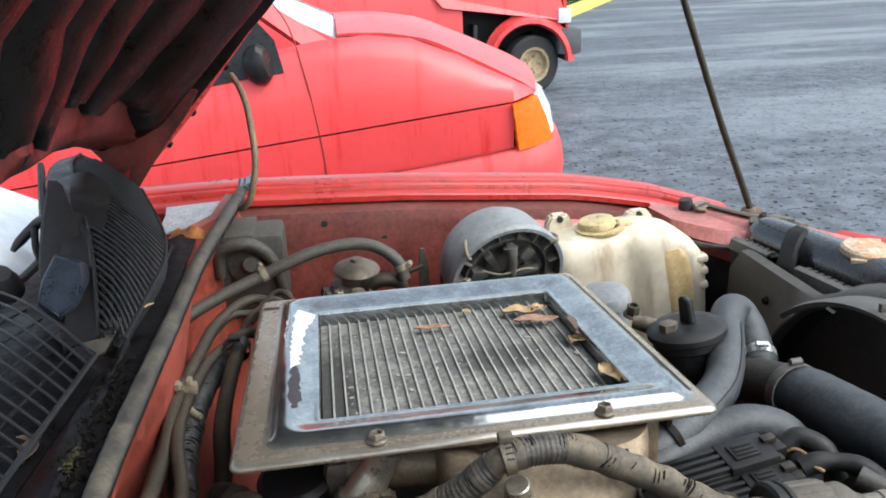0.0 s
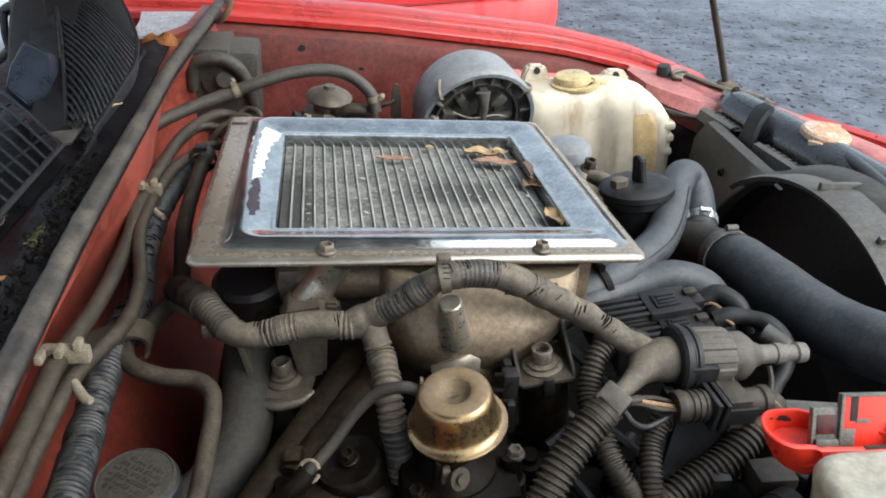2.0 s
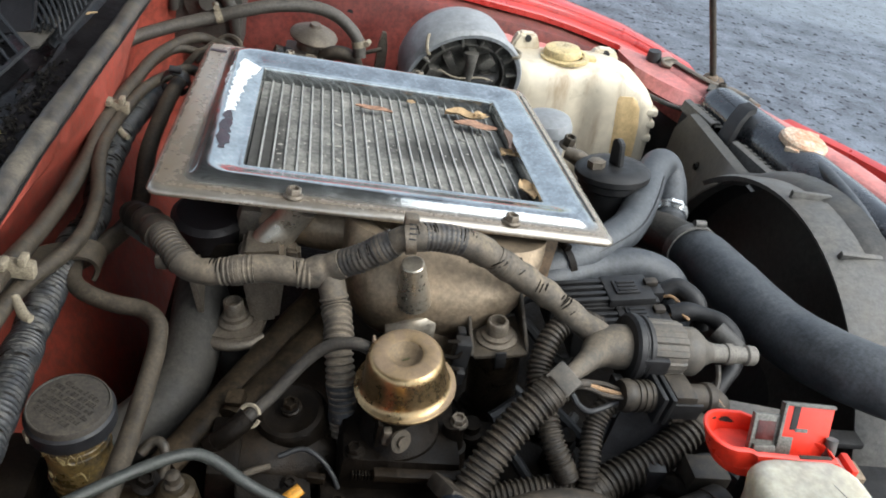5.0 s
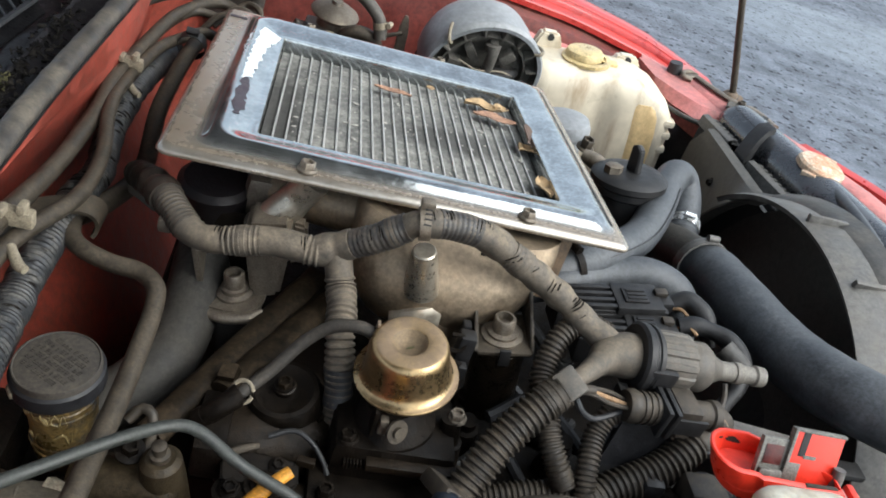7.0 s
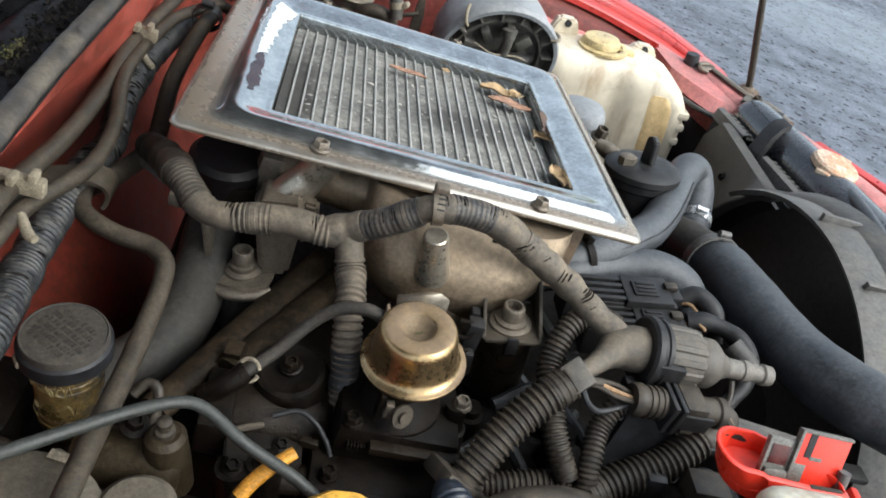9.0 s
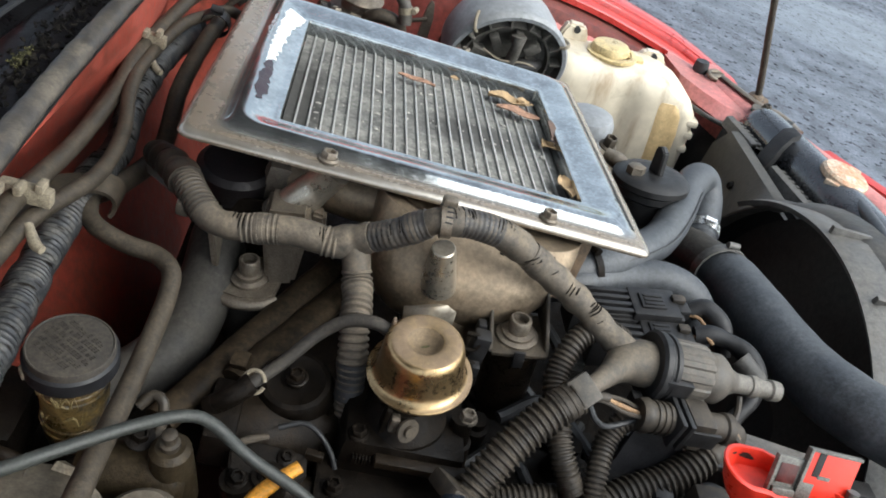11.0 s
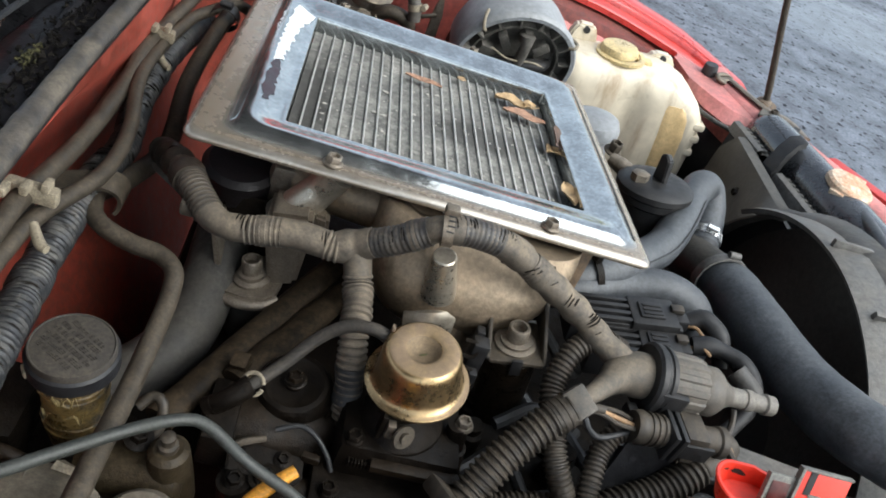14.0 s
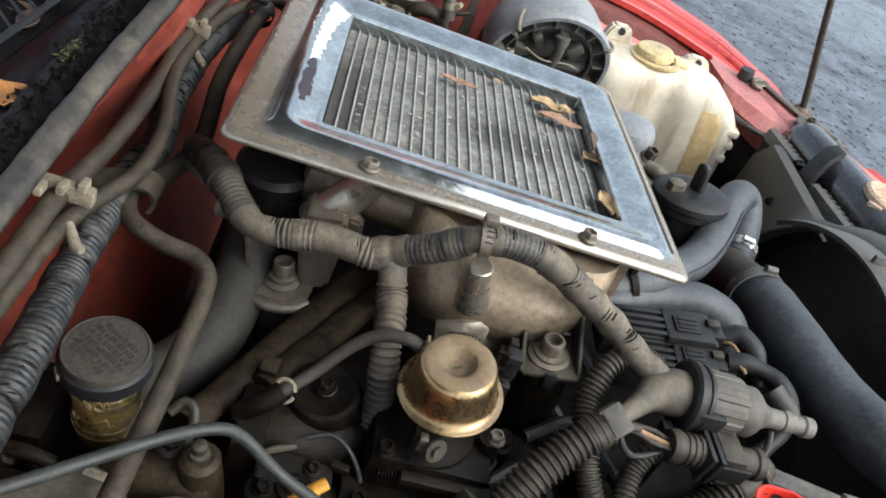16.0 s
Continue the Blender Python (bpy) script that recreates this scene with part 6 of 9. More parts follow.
def cast_bracket():
    k = thing("engine_bracket", (-0.042, 0.58, 0.80), "dusty cast bracket with a hollow hex bolt beside the intake", "bracket", "engine brackets")
    x, y, z = -0.042, 0.580, 0.879
    bm = bmesh.new()
    outline = [(-0.030, 0.035), (-0.030, -0.010), (-0.022, -0.022), (-0.005, -0.027), (0.012, -0.026), (0.024, -0.020), (0.028, 0.0), (0.028, 0.035)]
    prism(bm, outline, pose(x, y, z - 0.020), 0.007, 0.0015)
    part("foot", bm, M_STEEL, k)
    part("left_wall", prism_bm([(-0.036, 0.040), (-0.031, 0.042), (-0.026, -0.016), (-0.032, -0.018)], Matrix(((1, 0, 0, x), (0, 0, -1, y + 0.036), (0, 1, 0, z), (0, 0, 0, 1))), 0.040, 0.001), M_STEEL, k)
    part("back_wall", box_bm((x - 0.034, y + 0.036, z - 0.03), (x + 0.016, y + 0.040, z + 0.050), 0.001), M_GREASE, k)
    part("right_wall", prism_bm([(0.014, -0.018), (0.040, -0.014), (0.052, 0.050), (0.050, 0.066), (0.012, 0.066), (0.010, 0.040)], Matrix(((1, 0, 0, x), (0, 0, -1, y + 0.040), (0, 1, 0, z), (0, 0, 0, 1))), 0.042, 0.004), M_STEEL, k)
    part("wall_pad", prism_bm([(0.046, 0.012), (0.064, 0.018), (0.064, 0.056), (0.050, 0.060)], Matrix(((1, 0, 0, x), (0, 0, -1, y + 0.030), (0, 1, 0, z), (0, 0, 0, 1))), 0.016, 0.003), M_STEEL, k)
    part("foot_rim", hose_bm([(x - 0.031, y - 0.006, z - 0.019), (x - 0.026, y - 0.020, z - 0.0195), (x - 0.006, y - 0.028, z - 0.020), (x + 0.014, y - 0.026, z - 0.020), (x + 0.026, y - 0.018, z - 0.019)], 0.0052, segs=10), M_STEEL, k)
    part("bolt", lathe_bm([(0.017, -0.010), (0.017, -0.006), (0.0125, -0.004), (0.0125, 0.0), (0.0095, 0.001), (0.0095, 0.014), (0.0085, 0.0155), (0.0068, 0.0155), (0.006, 0.008), (0, 0.008)], aligned((x, y, z - 0.004), (0, 0, 1)), segs=24), M_STEEL, k)
    part("sleeve", lathe_bm([(0.022, -0.12), (0.022, -0.022), (0.018, -0.020), (0, -0.020)], aligned((x - 0.002, y, z), (0, 0, 1)), segs=24), M_DUCT, k)
    lean(k, (x, y, z))


cast_bracket()


# ---------------------------------------------------------------- wiring harness and hoses
def ring(path_pt, direction, r, w=0.004):
    return lathe_bm([(r, -w), (r * 1.06, -w), (r * 1.06, w), (r, w), (r, -w)], aligned(path_pt, direction), segs=18)


H_MAIN = [(-0.153, 0.674, 0.912), (-0.125, 0.622, 0.938), (-0.104, 0.582, 0.948), (-0.083, 0.556, 0.945), (-0.061, 0.547, 0.948), (-0.016, 0.544, 0.960), (0.023, 0.538, 0.963), (0.036, 0.541, 0.969), (0.063, 0.534, 0.990), (0.085, 0.533, 1.008), (0.097, 0.531, 1.017), (0.125, 0.535, 1.018), (0.155, 0.537, 1.012), (0.193, 0.534, 0.994), (0.233, 0.526, 0.975), (0.265, 0.510, 0.960), (0.283, 0.499, 0.955)]


def harness():
    h = thing("wiring_harness", (0.05, 0.54, 0.92), "dusty taped wiring harness in corrugated sleeve", "harness")
    sl = part("main_sleeve", hose_bm(H_MAIN, 0.0121, segs=20, step=0.0025, wobble=0.22), M_TAPE, h)
    br = [(0.037, 0.539, 0.967), (0.045, 0.525, 0.944), (0.049, 0.505, 0.936), (0.0505, 0.484, 0.926), (0.0556, 0.470, 0.904), (0.0610, 0.458, 0.874), (0.0680, 0.450, 0.842), (0.0740, 0.445, 0.815)]
    part("branch_sleeve", hose_bm(br, [0.0128, 0.0128, 0.0122, 0.0118, 0.0112, 0.0108, 0.0105, 0.0105], segs=18, ribs=((0.022, 0.20),), pitch=0.0058, depth=0.0012, wobble=0.12), M_TAPE, h)
    part("branch_band", hose_bm([br[4], (0.0585, 0.4640, 0.889), br[5]], 0.0122, segs=16, wobble=0.15), M_RUBBER, h, "black tape band")
    fine = spline(H_MAIN, 0.002)[0]
    for x0, x1, mt, rr, dp, nm in ((-0.116, -0.084, M_CONDUIT, 0.0124, 0.0009, "ribbed_stretch"), (-0.056, -0.024, M_TAPE, 0.0123, 0.0006, "ribbed_stretch"), (0.010, 0.028, M_TAPE, 0.0126, 0.0007, "ribbed_stretch"), (0.049, 0.087, M_BARE, 0.0125, 0.0003, "bare_stretch"), (0.109, 0.148, M_BARE, 0.0124, 0.0003, "bare_stretch"), (0.176, 0.196, M_TAPE, 0.0124, 0.0004, "ribbed_stretch")):
        part(nm, hose_bm([tuple(p) for p in fine if x0 <= p.x <= x1][::3], rr, segs=18, ribs=((0, 1),), pitch=0.0042, depth=dp, wobble=0.10), mt, sl)
    part("tee_wrap", hose_bm([(0.018, 0.539, 0.963), (0.034, 0.5405, 0.968), (0.048, 0.5375, 0.979)], [0.0128, 0.0146, 0.0128], segs=18, wobble=0.3), M_TAPE, sl, "lumpy tape round the branch")
    part("torn_wrap", hose_bm([tuple(p) for p in fine if -0.150 <= p.x <= -0.110][::3], 0.0138, segs=18, wobble=0.5), M_CONDUIT, sl, "torn loose tape")
    for q in range(5):
        c = fine[6 + q * 5]
        part("loose_tape", sheet_bm([[c + Vector((-0.010, -0.006, -0.010 + 0.002 * q)), c + Vector((0.002, -0.012, -0.012))], [c + Vector((-0.006, -0.013, -0.014)), c + Vector((0.006, -0.016, -0.016 - 0.001 * q))]], 0.0008), M_CONDUIT, sl)
    path, _, at = spline(H_MAIN, 0.004)
    rnd = random.Random(2)
    for f, n_tears in ((0.05, 3), (0.17, 3), (0.30, 4), (0.44, 3), (0.54, 5), (0.58, 5), (0.66, 8), (0.73, 9), (0.81, 9), (0.88, 9), (0.94, 8)):
        lean = Vector((rnd.uniform(-0.5, 0.5), rnd.uniform(-0.2, 0.2), rnd.uniform(-0.2, 0.2)))
        a0 = rnd.uniform(-1.1, -0.1)
        for q in range(n_tears):
            fk = 3 + f * (len(path) - 10) + q * rnd.uniform(0.5, 0.85)
            k = int(fk)
            c = path[k].lerp(path[k + 1], fk - k)
            d = ((path[k + 2] - path[k - 2]).normalized() + lean).normalized()
            up = (Vector((0, -0.5, 0.85)) - d * d.dot(Vector((0, -0.5, 0.85)))).normalized()
            side = d.cross(up)
            a1, span = a0 + rnd.uniform(-0.3, 0.3), rnd.uniform(0.6, 1.7)
            arc = [c + (up * math.cos(a1 + span * j / 6) + side * math.sin(a1 + span * j / 6)) * 0.0121 for j in range(7)]
            part("tape_edge", hose_bm(arc, [0.0001, 0.0007, 0.0009, 0.0006, 0.0009, 0.0006, 0.0001], segs=5, step=0.003), M_TAPE_EDGE, sl)
    tie = part("hose_tie", ring((0.098, 0.531, 1.017), (1, 0.02, 0.2), 0.0134, 0.0045), M_STEEL, h, "steel worm clip holding the harness")
    part("tie_lug", box_bm((0.091, 0.530, 1.029), (0.103, 0.540, 1.037), 0.002), M_STEEL, tie)
    for q in range(9):
        a = radians(-150 + q * 18)
        part("band_slot", box_bm((-0.003, -0.0006, -0.0002), (0.003, 0.0006, 0.0006), 0, m=aligned(Vector((0.098, 0.531, 1.017)) + Vector((0, math.cos(a), -math.sin(a))) * 0.0143, (0, math.cos(a), -math.sin(a)), 0)), M_UNDER, tie)
    part("end_clip", box_bm((-0.112, 0.562, 0.932), (-0.098, 0.578, 0.946), 0.004), M_TAPE, h)


harness()


def hose_thing(nm, label, pts, r, mt, category="hose", group="", cuffs=True, **kw):
    """A hose lying along a path, with a cuff at either end."""
    c = [sum(p[k] for p in pts) / len(pts) for k in range(3)]
    h = thing(nm, (c[0], c[1], min(p[2] for p in pts) - r), label, category, group)
    part("tube", hose_bm(pts, r, **kw), mt, h)
    path, _, _ = spline(pts, 0.004)
    n = max(2, min(4, len(path) // 6))
    for seg in (path[:n + 1], path[-n - 1:]) if cuffs else ():
        part("cuff", hose_bm([tuple(q) for q in seg[:: max(1, n // 2)]], r * 1.06, segs=kw.get("segs", 14)), mt, h)
    return h


def clamp(nm, p, d, r, mt, label, w=0.006):
    c = thing(nm, p, label, "clamp", "hose clamps")
    part("band", ring(p, d, r, w), mt, c)
    q = Vector(p) + Vector(d).cross(Vector((0, 0, 1))).cross(Vector(d)).normalized() * (r + 0.004)
    part("screw", lathe_bm([(0, -0.007), (0.0045, -0.007), (0.0045, 0.007), (0, 0.007)], aligned(q, Vector(d).cross(Vector((0, 0, 1)))), segs=10), mt, c)


ic_hose = thing("intercooler_hose", (0.43, 0.78, 0.90), "thick grey rubber hose bent over beside the fuel filter", "hose")
IC_PATH = [(0.24, 0.66, 0.90), (0.286, 0.665, 0.907), (0.337, 0.688, 0.921), (0.391, 0.735, 0.924), (0.425, 0.785, 0.932), (0.452, 0.838, 0.940), (0.474, 0.872, 0.946), (0.494, 0.884, 0.938), (0.503, 0.868, 0.918), (0.499, 0.842, 0.902), (0.490, 0.81, 0.890)]
part("rubber_hose", hose_bm(IC_PATH, 0.0215, segs=24, wobble=0.03), M_HOSE, ic_hose)
part("end_cuff", hose_bm([(0.492, 0.818, 0.893), (0.490, 0.81, 0.890), (0.4885, 0.803, 0.887)], 0.0225, segs=24), M_RUBBER, ic_hose)
part("seam", hose_bm([tuple(Vector(p) + Vector((0.012, -0.012, 0.0145))) for p in IC_PATH[1:6]], 0.0007, segs=6), M_RUBBER, ic_hose, "moulded seam")
rad_hose = thing("radiator_hose", (0.52, 0.6, 0.90), "wide dark rubber radiator hose running to the shroud", "hose")
part("rubber_hose", hose_bm([(0.488, 0.755, 0.901), (0.4965, 0.7133, 0.908), (0.505, 0.655, 0.914), (0.513, 0.599, 0.920), (0.521, 0.555, 0.928), (0.532, 0.518, 0.938), (0.549, 0.487, 0.948), (0.580, 0.460, 0.955), (0.630, 0.435, 0.955)], [0.030, 0.0325, 0.033, 0.033, 0.033, 0.033, 0.033, 0.033, 0.033], segs=28, wobble=0.02), M_HOSE, rad_hose)
part("thermostat_neck", hose_bm([(0.46, 0.86, 0.86), (0.478, 0.80, 0.885), (0.487, 0.742, 0.902)], [0.026, 0.028, 0.031], segs=20), M_DUCT, rad_hose, "dark rubber neck")
hose_thing("lower_hose", "grey rubber hose turning down under the intercooler hose", [(0.24, 0.645, 0.89), (0.294, 0.656, 0.901), (0.343, 0.674, 0.906), (0.394, 0.677, 0.914), (0.434, 0.668, 0.900), (0.449, 0.655, 0.86), (0.45, 0.65, 0.80)], 0.0205, M_HOSE, segs=18)
clamp("hose_clamp", (0.4965, 0.833, 0.898), (-0.25, -0.85, -0.4), 0.0222, M_SILVER, "bright steel hose clamp")
clamp("hose_clamp", (0.4875, 0.738, 0.9035), (0.05, -0.98, 0.17), 0.0330, M_SHROUD_EDGE, "grey steel clamp on the radiator hose", 0.007)
clamp("hose_clamp", (0.300, 0.670, 0.911), (0.9, 0.35, 0.2), 0.0235, M_GREASE, "dark clamp on the intercooler hose", 0.004)
hose_thing("vacuum_hose", "thin dusty vacuum hose to the gold actuator", [(0.075, 0.462, 0.951), (0.060, 0.466, 0.953), (0.040, 0.470, 0.944), (0.022, 0.467, 0.926), (0.002, 0.454, 0.903), (-0.017, 0.440, 0.888)], 0.0052, M_CAPTOP, segs=12, cuffs=False)
clip_at = aligned((-0.0165, 0.4395, 0.890), (-0.35, -0.62, 0.55))
solo("hose_clip", hose_bm([clip_at @ Vector((math.cos(a) * 0.0088, math.sin(a) * 0.0088, 0)) for a in np.linspace(0.5, 6.3, 22)], 0.0017, segs=8, step=0.002), M_CLIP, "pale ring clip on the vacuum hose end", "clamp", "hose clamps")
hose_thing("hose_stub", "dark rubber stub below the vacuum hose", [(-0.017, 0.440, 0.888), (-0.03, 0.432, 0.878), (-0.045, 0.43, 0.862)], 0.0085, M_GREASE)


def conduits():
    hose_thing("corrugated_conduit", "thick dusty corrugated cable conduit", [(0.226, 0.436, 0.951), (0.203, 0.421, 0.934), (0.181, 0.403, 0.915), (0.165, 0.386, 0.895), (0.157, 0.376, 0.884), (0.148, 0.36, 0.862)], 0.0135, M_CONDUIT, "conduit", "cable conduits", segs=18, ribs=((0, 1),), pitch=0.0058, depth=0.0016)
    hose_thing("corrugated_conduit", "thin black corrugated cable conduit curling behind the connector", [(0.29, 0.525, 0.945), (0.262, 0.520, 0.955), (0.240, 0.506, 0.945), (0.229, 0.482, 0.921), (0.233, 0.452, 0.907), (0.238, 0.428, 0.894), (0.254, 0.405, 0.872)], 0.0098, M_CONDUIT, "conduit", "cable conduits", segs=16, ribs=((0, 1),), pitch=0.0045, depth=0.0012)
    hose_thing("corrugated_conduit", "slim corrugated conduit with an open slit", [(0.305, 0.455, 0.925), (0.286, 0.450, 0.920), (0.275, 0.438, 0.905), (0.270, 0.418, 0.892), (0.269, 0.403, 0.878), (0.272, 0.39, 0.86)], 0.0088, M_CONDUIT, "conduit", "cable conduits", segs=16, ribs=((0, 1),), pitch=0.0042, depth=0.0011)
    hose_thing("corrugated_conduit", "corrugated conduit running below the plug connector", [(0.40, 0.47, 0.915), (0.377, 0.449, 0.910), (0.341, 0.425, 0.890), (0.296, 0.408, 0.874), (0.273, 0.396, 0.865)], 0.0145, M_CONDUIT, "conduit", "cable conduits", segs=18, ribs=((0.04, 1),), pitch=0.006, depth=0.0016)
    hose_thing("corrugated_conduit", "dark corrugated conduit running low beside the pump", [(0.273, 0.40, 0.86), (0.247, 0.409, 0.858), (0.198, 0.405, 0.848), (0.16, 0.40, 0.84)], 0.0105, M_CONDUIT, "conduit", "cable conduits", segs=14, ribs=((0, 1),), pitch=0.005, depth=0.0012)
    c = thing("conduit_clip", (0.226, 0.436, 0.945), "dusty square plastic clip at the conduit end", "clip")
    part("collar", box_bm((-0.0125, -0.0125, -0.010), (0.0125, 0.0125, 0.010), 0.003, m=aligned((0.231, 0.440, 0.954), (0.65, 0.38, 0.5), 0.4)), M_NUT, c)
    c = thing("conduit_clip", (0.15, 0.365, 0.865), "dusty plastic clip at the foot of the conduit", "clip")
    part("collar", box_bm((-0.018, -0.018, -0.007), (0.03, 0.018, 0.007), 0.004, m=aligned((0.157, 0.374, 0.88), (0.45, 0.5, 0.7), 0.9)), M_CONDUIT, c)


conduits()


def plug_connector():
    """The big round ribbed connector and its elbow, nozzle and side branch."""
    c = thing("plug_connector", (0.34, 0.494, 0.925), "large dusty ribbed round plug connector with a nozzle", "connector")
    ax = Vector((0.150, 0.005, -0.001)).normalized()
    o = Vector((0.305, 0.493, 0.951))
    m = aligned(o, ax)
    part("coupling_nut", lathe_bm([(0.0, 0.012), (0.025, 0.012), (0.0262, 0.015), (0.0262, 0.046), (0.0245, 0.05), (0.0, 0.05)], m, segs=112, scallop=28, amount=0.06), M_NUT, c)
    part("lock_ring", lathe_bm([(0.021, -0.002), (0.0285, -0.0015), (0.0312, 0.001), (0.0312, 0.0065), (0.0290, 0.0085), (0.0290, 0.0100), (0.0305, 0.0112), (0.0305, 0.0140), (0.0270, 0.016), (0.021, 0.016)], m, segs=40), M_BLACK, c)
    part("shoulder", lathe_bm([(0.0, 0.05), (0.0215, 0.05), (0.0225, 0.053), (0.0225, 0.066), (0.019, 0.071), (0.013, 0.078), (0.010, 0.085), (0, 0.085)], m, segs=36), M_NUT, c)
    part("nozzle", lathe_bm([(0.0, 0.083), (0.0092, 0.083), (0.0088, 0.10), (0.0100, 0.101), (0.0100, 0.108), (0.0084, 0.110), (0.0080, 0.121), (0.0098, 0.123), (0.0092, 0.132), (0.006, 0.133), (0.005, 0.127), (0, 0.127)], m, segs=24), M_NOZZLE, c, "pale grey-brown nozzle tip")
    part("elbow", hose_bm([(0.308, 0.493, 0.951), (0.295, 0.492, 0.951), (0.280, 0.487, 0.951), (0.266, 0.474, 0.950)], [0.0205, 0.0205, 0.0175, 0.0105], segs=20), M_TAPE, c)
    part("spout", hose_bm([(0.276, 0.484, 0.951), (0.262, 0.470, 0.951), (0.248, 0.456, 0.952), (0.236, 0.446, 0.952)], [0.0125, 0.0100, 0.0078, 0.0078], segs=16), M_TAPE, c)
    # band with two collars holding the lower connector under the round one
    part("band", box_bm((-0.030, -0.004, 0.004), (-0.022, 0.012, 0.030), 0.002, m=m), M_BLACK, c)
    part("band_rim", lathe_bm([(0.0268, 0.013), (0.0283, 0.0135), (0.0283, 0.0165), (0.0268, 0.017)], m, segs=40), M_BLACK, c)
    k = thing("cable_connector", (0.34, 0.45, 0.91), "black clip-together cable connector with taped wires", "connector")
    m = aligned((0.292, 0.449, 0.934), (0.085, 0.007, -0.003)) @ Matrix.Diagonal((0.86, 0.86, 1, 1))
    part("socket", lathe_bm([(0.0, 0.0), (0.0155, 0.0), (0.017, 0.003), (0.0175, 0.008), (0.0155, 0.011), (0.0155, 0.034), (0, 0.034)], m, segs=24), M_CONDUIT, k)
    for q in range(3):
        part("socket_ring", lathe_bm([(0.0155, 0.0130 + 0.006 * q), (0.0168, 0.0135 + 0.006 * q), (0.0168, 0.0160 + 0.006 * q), (0.0155, 0.0165 + 0.006 * q)], m, segs=24), M_CONDUIT, k)
    for x0, y0, z0, w, h in ((-0.017, -0.0205, 0.046, 0.010, 0.006), (-0.004, -0.0210, 0.054, 0.008, 0.008), (0.007, -0.0205, 0.045, 0.008, 0.016), (-0.0215, -0.015, 0.048, 0.005, 0.012)):
        part("lug", box_bm((x0, y0, z0), (x0 + w, y0 + 0.006, z0 + h), 0.0012, m=m), M_CONDUIT, k)
    for z0, r0 in ((0.030, 0.0215), (0.038, 0.0225)):
        part("collar", box_bm((-r0, -0.0175, z0), (r0, 0.0175, z0 + 0.005), 0.002, m=m), M_BLACK, k)
    part("housing", box_bm((-0.0185, -0.018, 0.043), (0.0175, 0.018, 0.066), 0.004, m=m), M_CONDUIT, k)
    part("latch_arm", box_bm((-0.0215, -0.010, 0.040), (-0.0180, 0.010, 0.072), 0.001, m=m), M_BLACK, k)
    part("latch_arm", box_bm((-0.006, -0.0225, 0.044), (0.010, -0.0175, 0.062), 0.001, m=m), M_BLACK, k)
    part("spring_wire", hose_bm([m @ Vector(q) for q in ((-0.019, -0.0185, 0.050), (-0.006, -0.0235, 0.053), (0.004, -0.0235, 0.049), (0.014, -0.0215, 0.054))], 0.0009, segs=6), M_STEEL, k)
    part("plug", lathe_bm([(0.0, 0.064), (0.0145, 0.064), (0.0145, 0.082), (0.0165, 0.084), (0.0165, 0.091), (0.012, 0.093), (0, 0.093)], m, segs=24), M_CONDUIT, k)
    part("tab", box_bm((0.012, -0.010, 0.002), (0.030, 0.002, 0.012), 0.002, m=m), M_BLACK, k)
    part("foot_tab", box_bm((0.014, -0.016, 0.036), (0.028, -0.004, 0.050), 0.002, m=m), M_BLACK, k)
    part("mount_plate", sheet_bm([[(0.300, 0.452, 0.918), (0.37, 0.456, 0.918)], [(0.288, 0.435, 0.875), (0.365, 0.440, 0.880)]], 0.003), M_COWL, k)
    for q, (dy, mt) in enumerate(((0.004, M_CONDUIT), (-0.001, M_WIRE), (-0.005, M_CONDUIT))):
        part("wire", hose_bm([(0.238, 0.440, 0.948), (0.254, 0.443 + dy * 0.4, 0.950 - 0.001 * q), (0.274, 0.447 + dy, 0.944 - 0.002 * q), (0.293, 0.449 + dy, 0.936)], 0.0021, segs=8), mt, k)
    part("wire_sleeve", hose_bm([(0.240, 0.441, 0.9485), (0.250, 0.443, 0.9500), (0.257, 0.444, 0.9495)], 0.0042, segs=10), M_CONDUIT, k)
    part("wire", hose_bm([(0.242, 0.437, 0.944), (0.250, 0.432, 0.935), (0.266, 0.436, 0.926), (0.292, 0.447, 0.928)], 0.0026, segs=8), M_RUBBER, k)
    for q, mt in enumerate((M_CONDUIT, M_WIRE, M_RUBBER, M_CONDUIT)):
        part("wire", hose_bm([(0.382, 0.452 + 0.003 * q, 0.930 + 0.002 * q), (0.391, 0.451 + 0.004 * q, 0.928), (0.401, 0.443 + 0.004 * q, 0.917), (0.404, 0.436 + 0.002 * q, 0.895)], 0.0032, segs=8, wobble=0.2), mt, k)
    part("wire", hose_bm([(0.402, 0.492, 0.940), (0.403, 0.483, 0.930), (0.397, 0.470, 0.922), (0.392, 0.458, 0.920)], 0.003, segs=8), M_CONDUIT, k)


plug_connector()


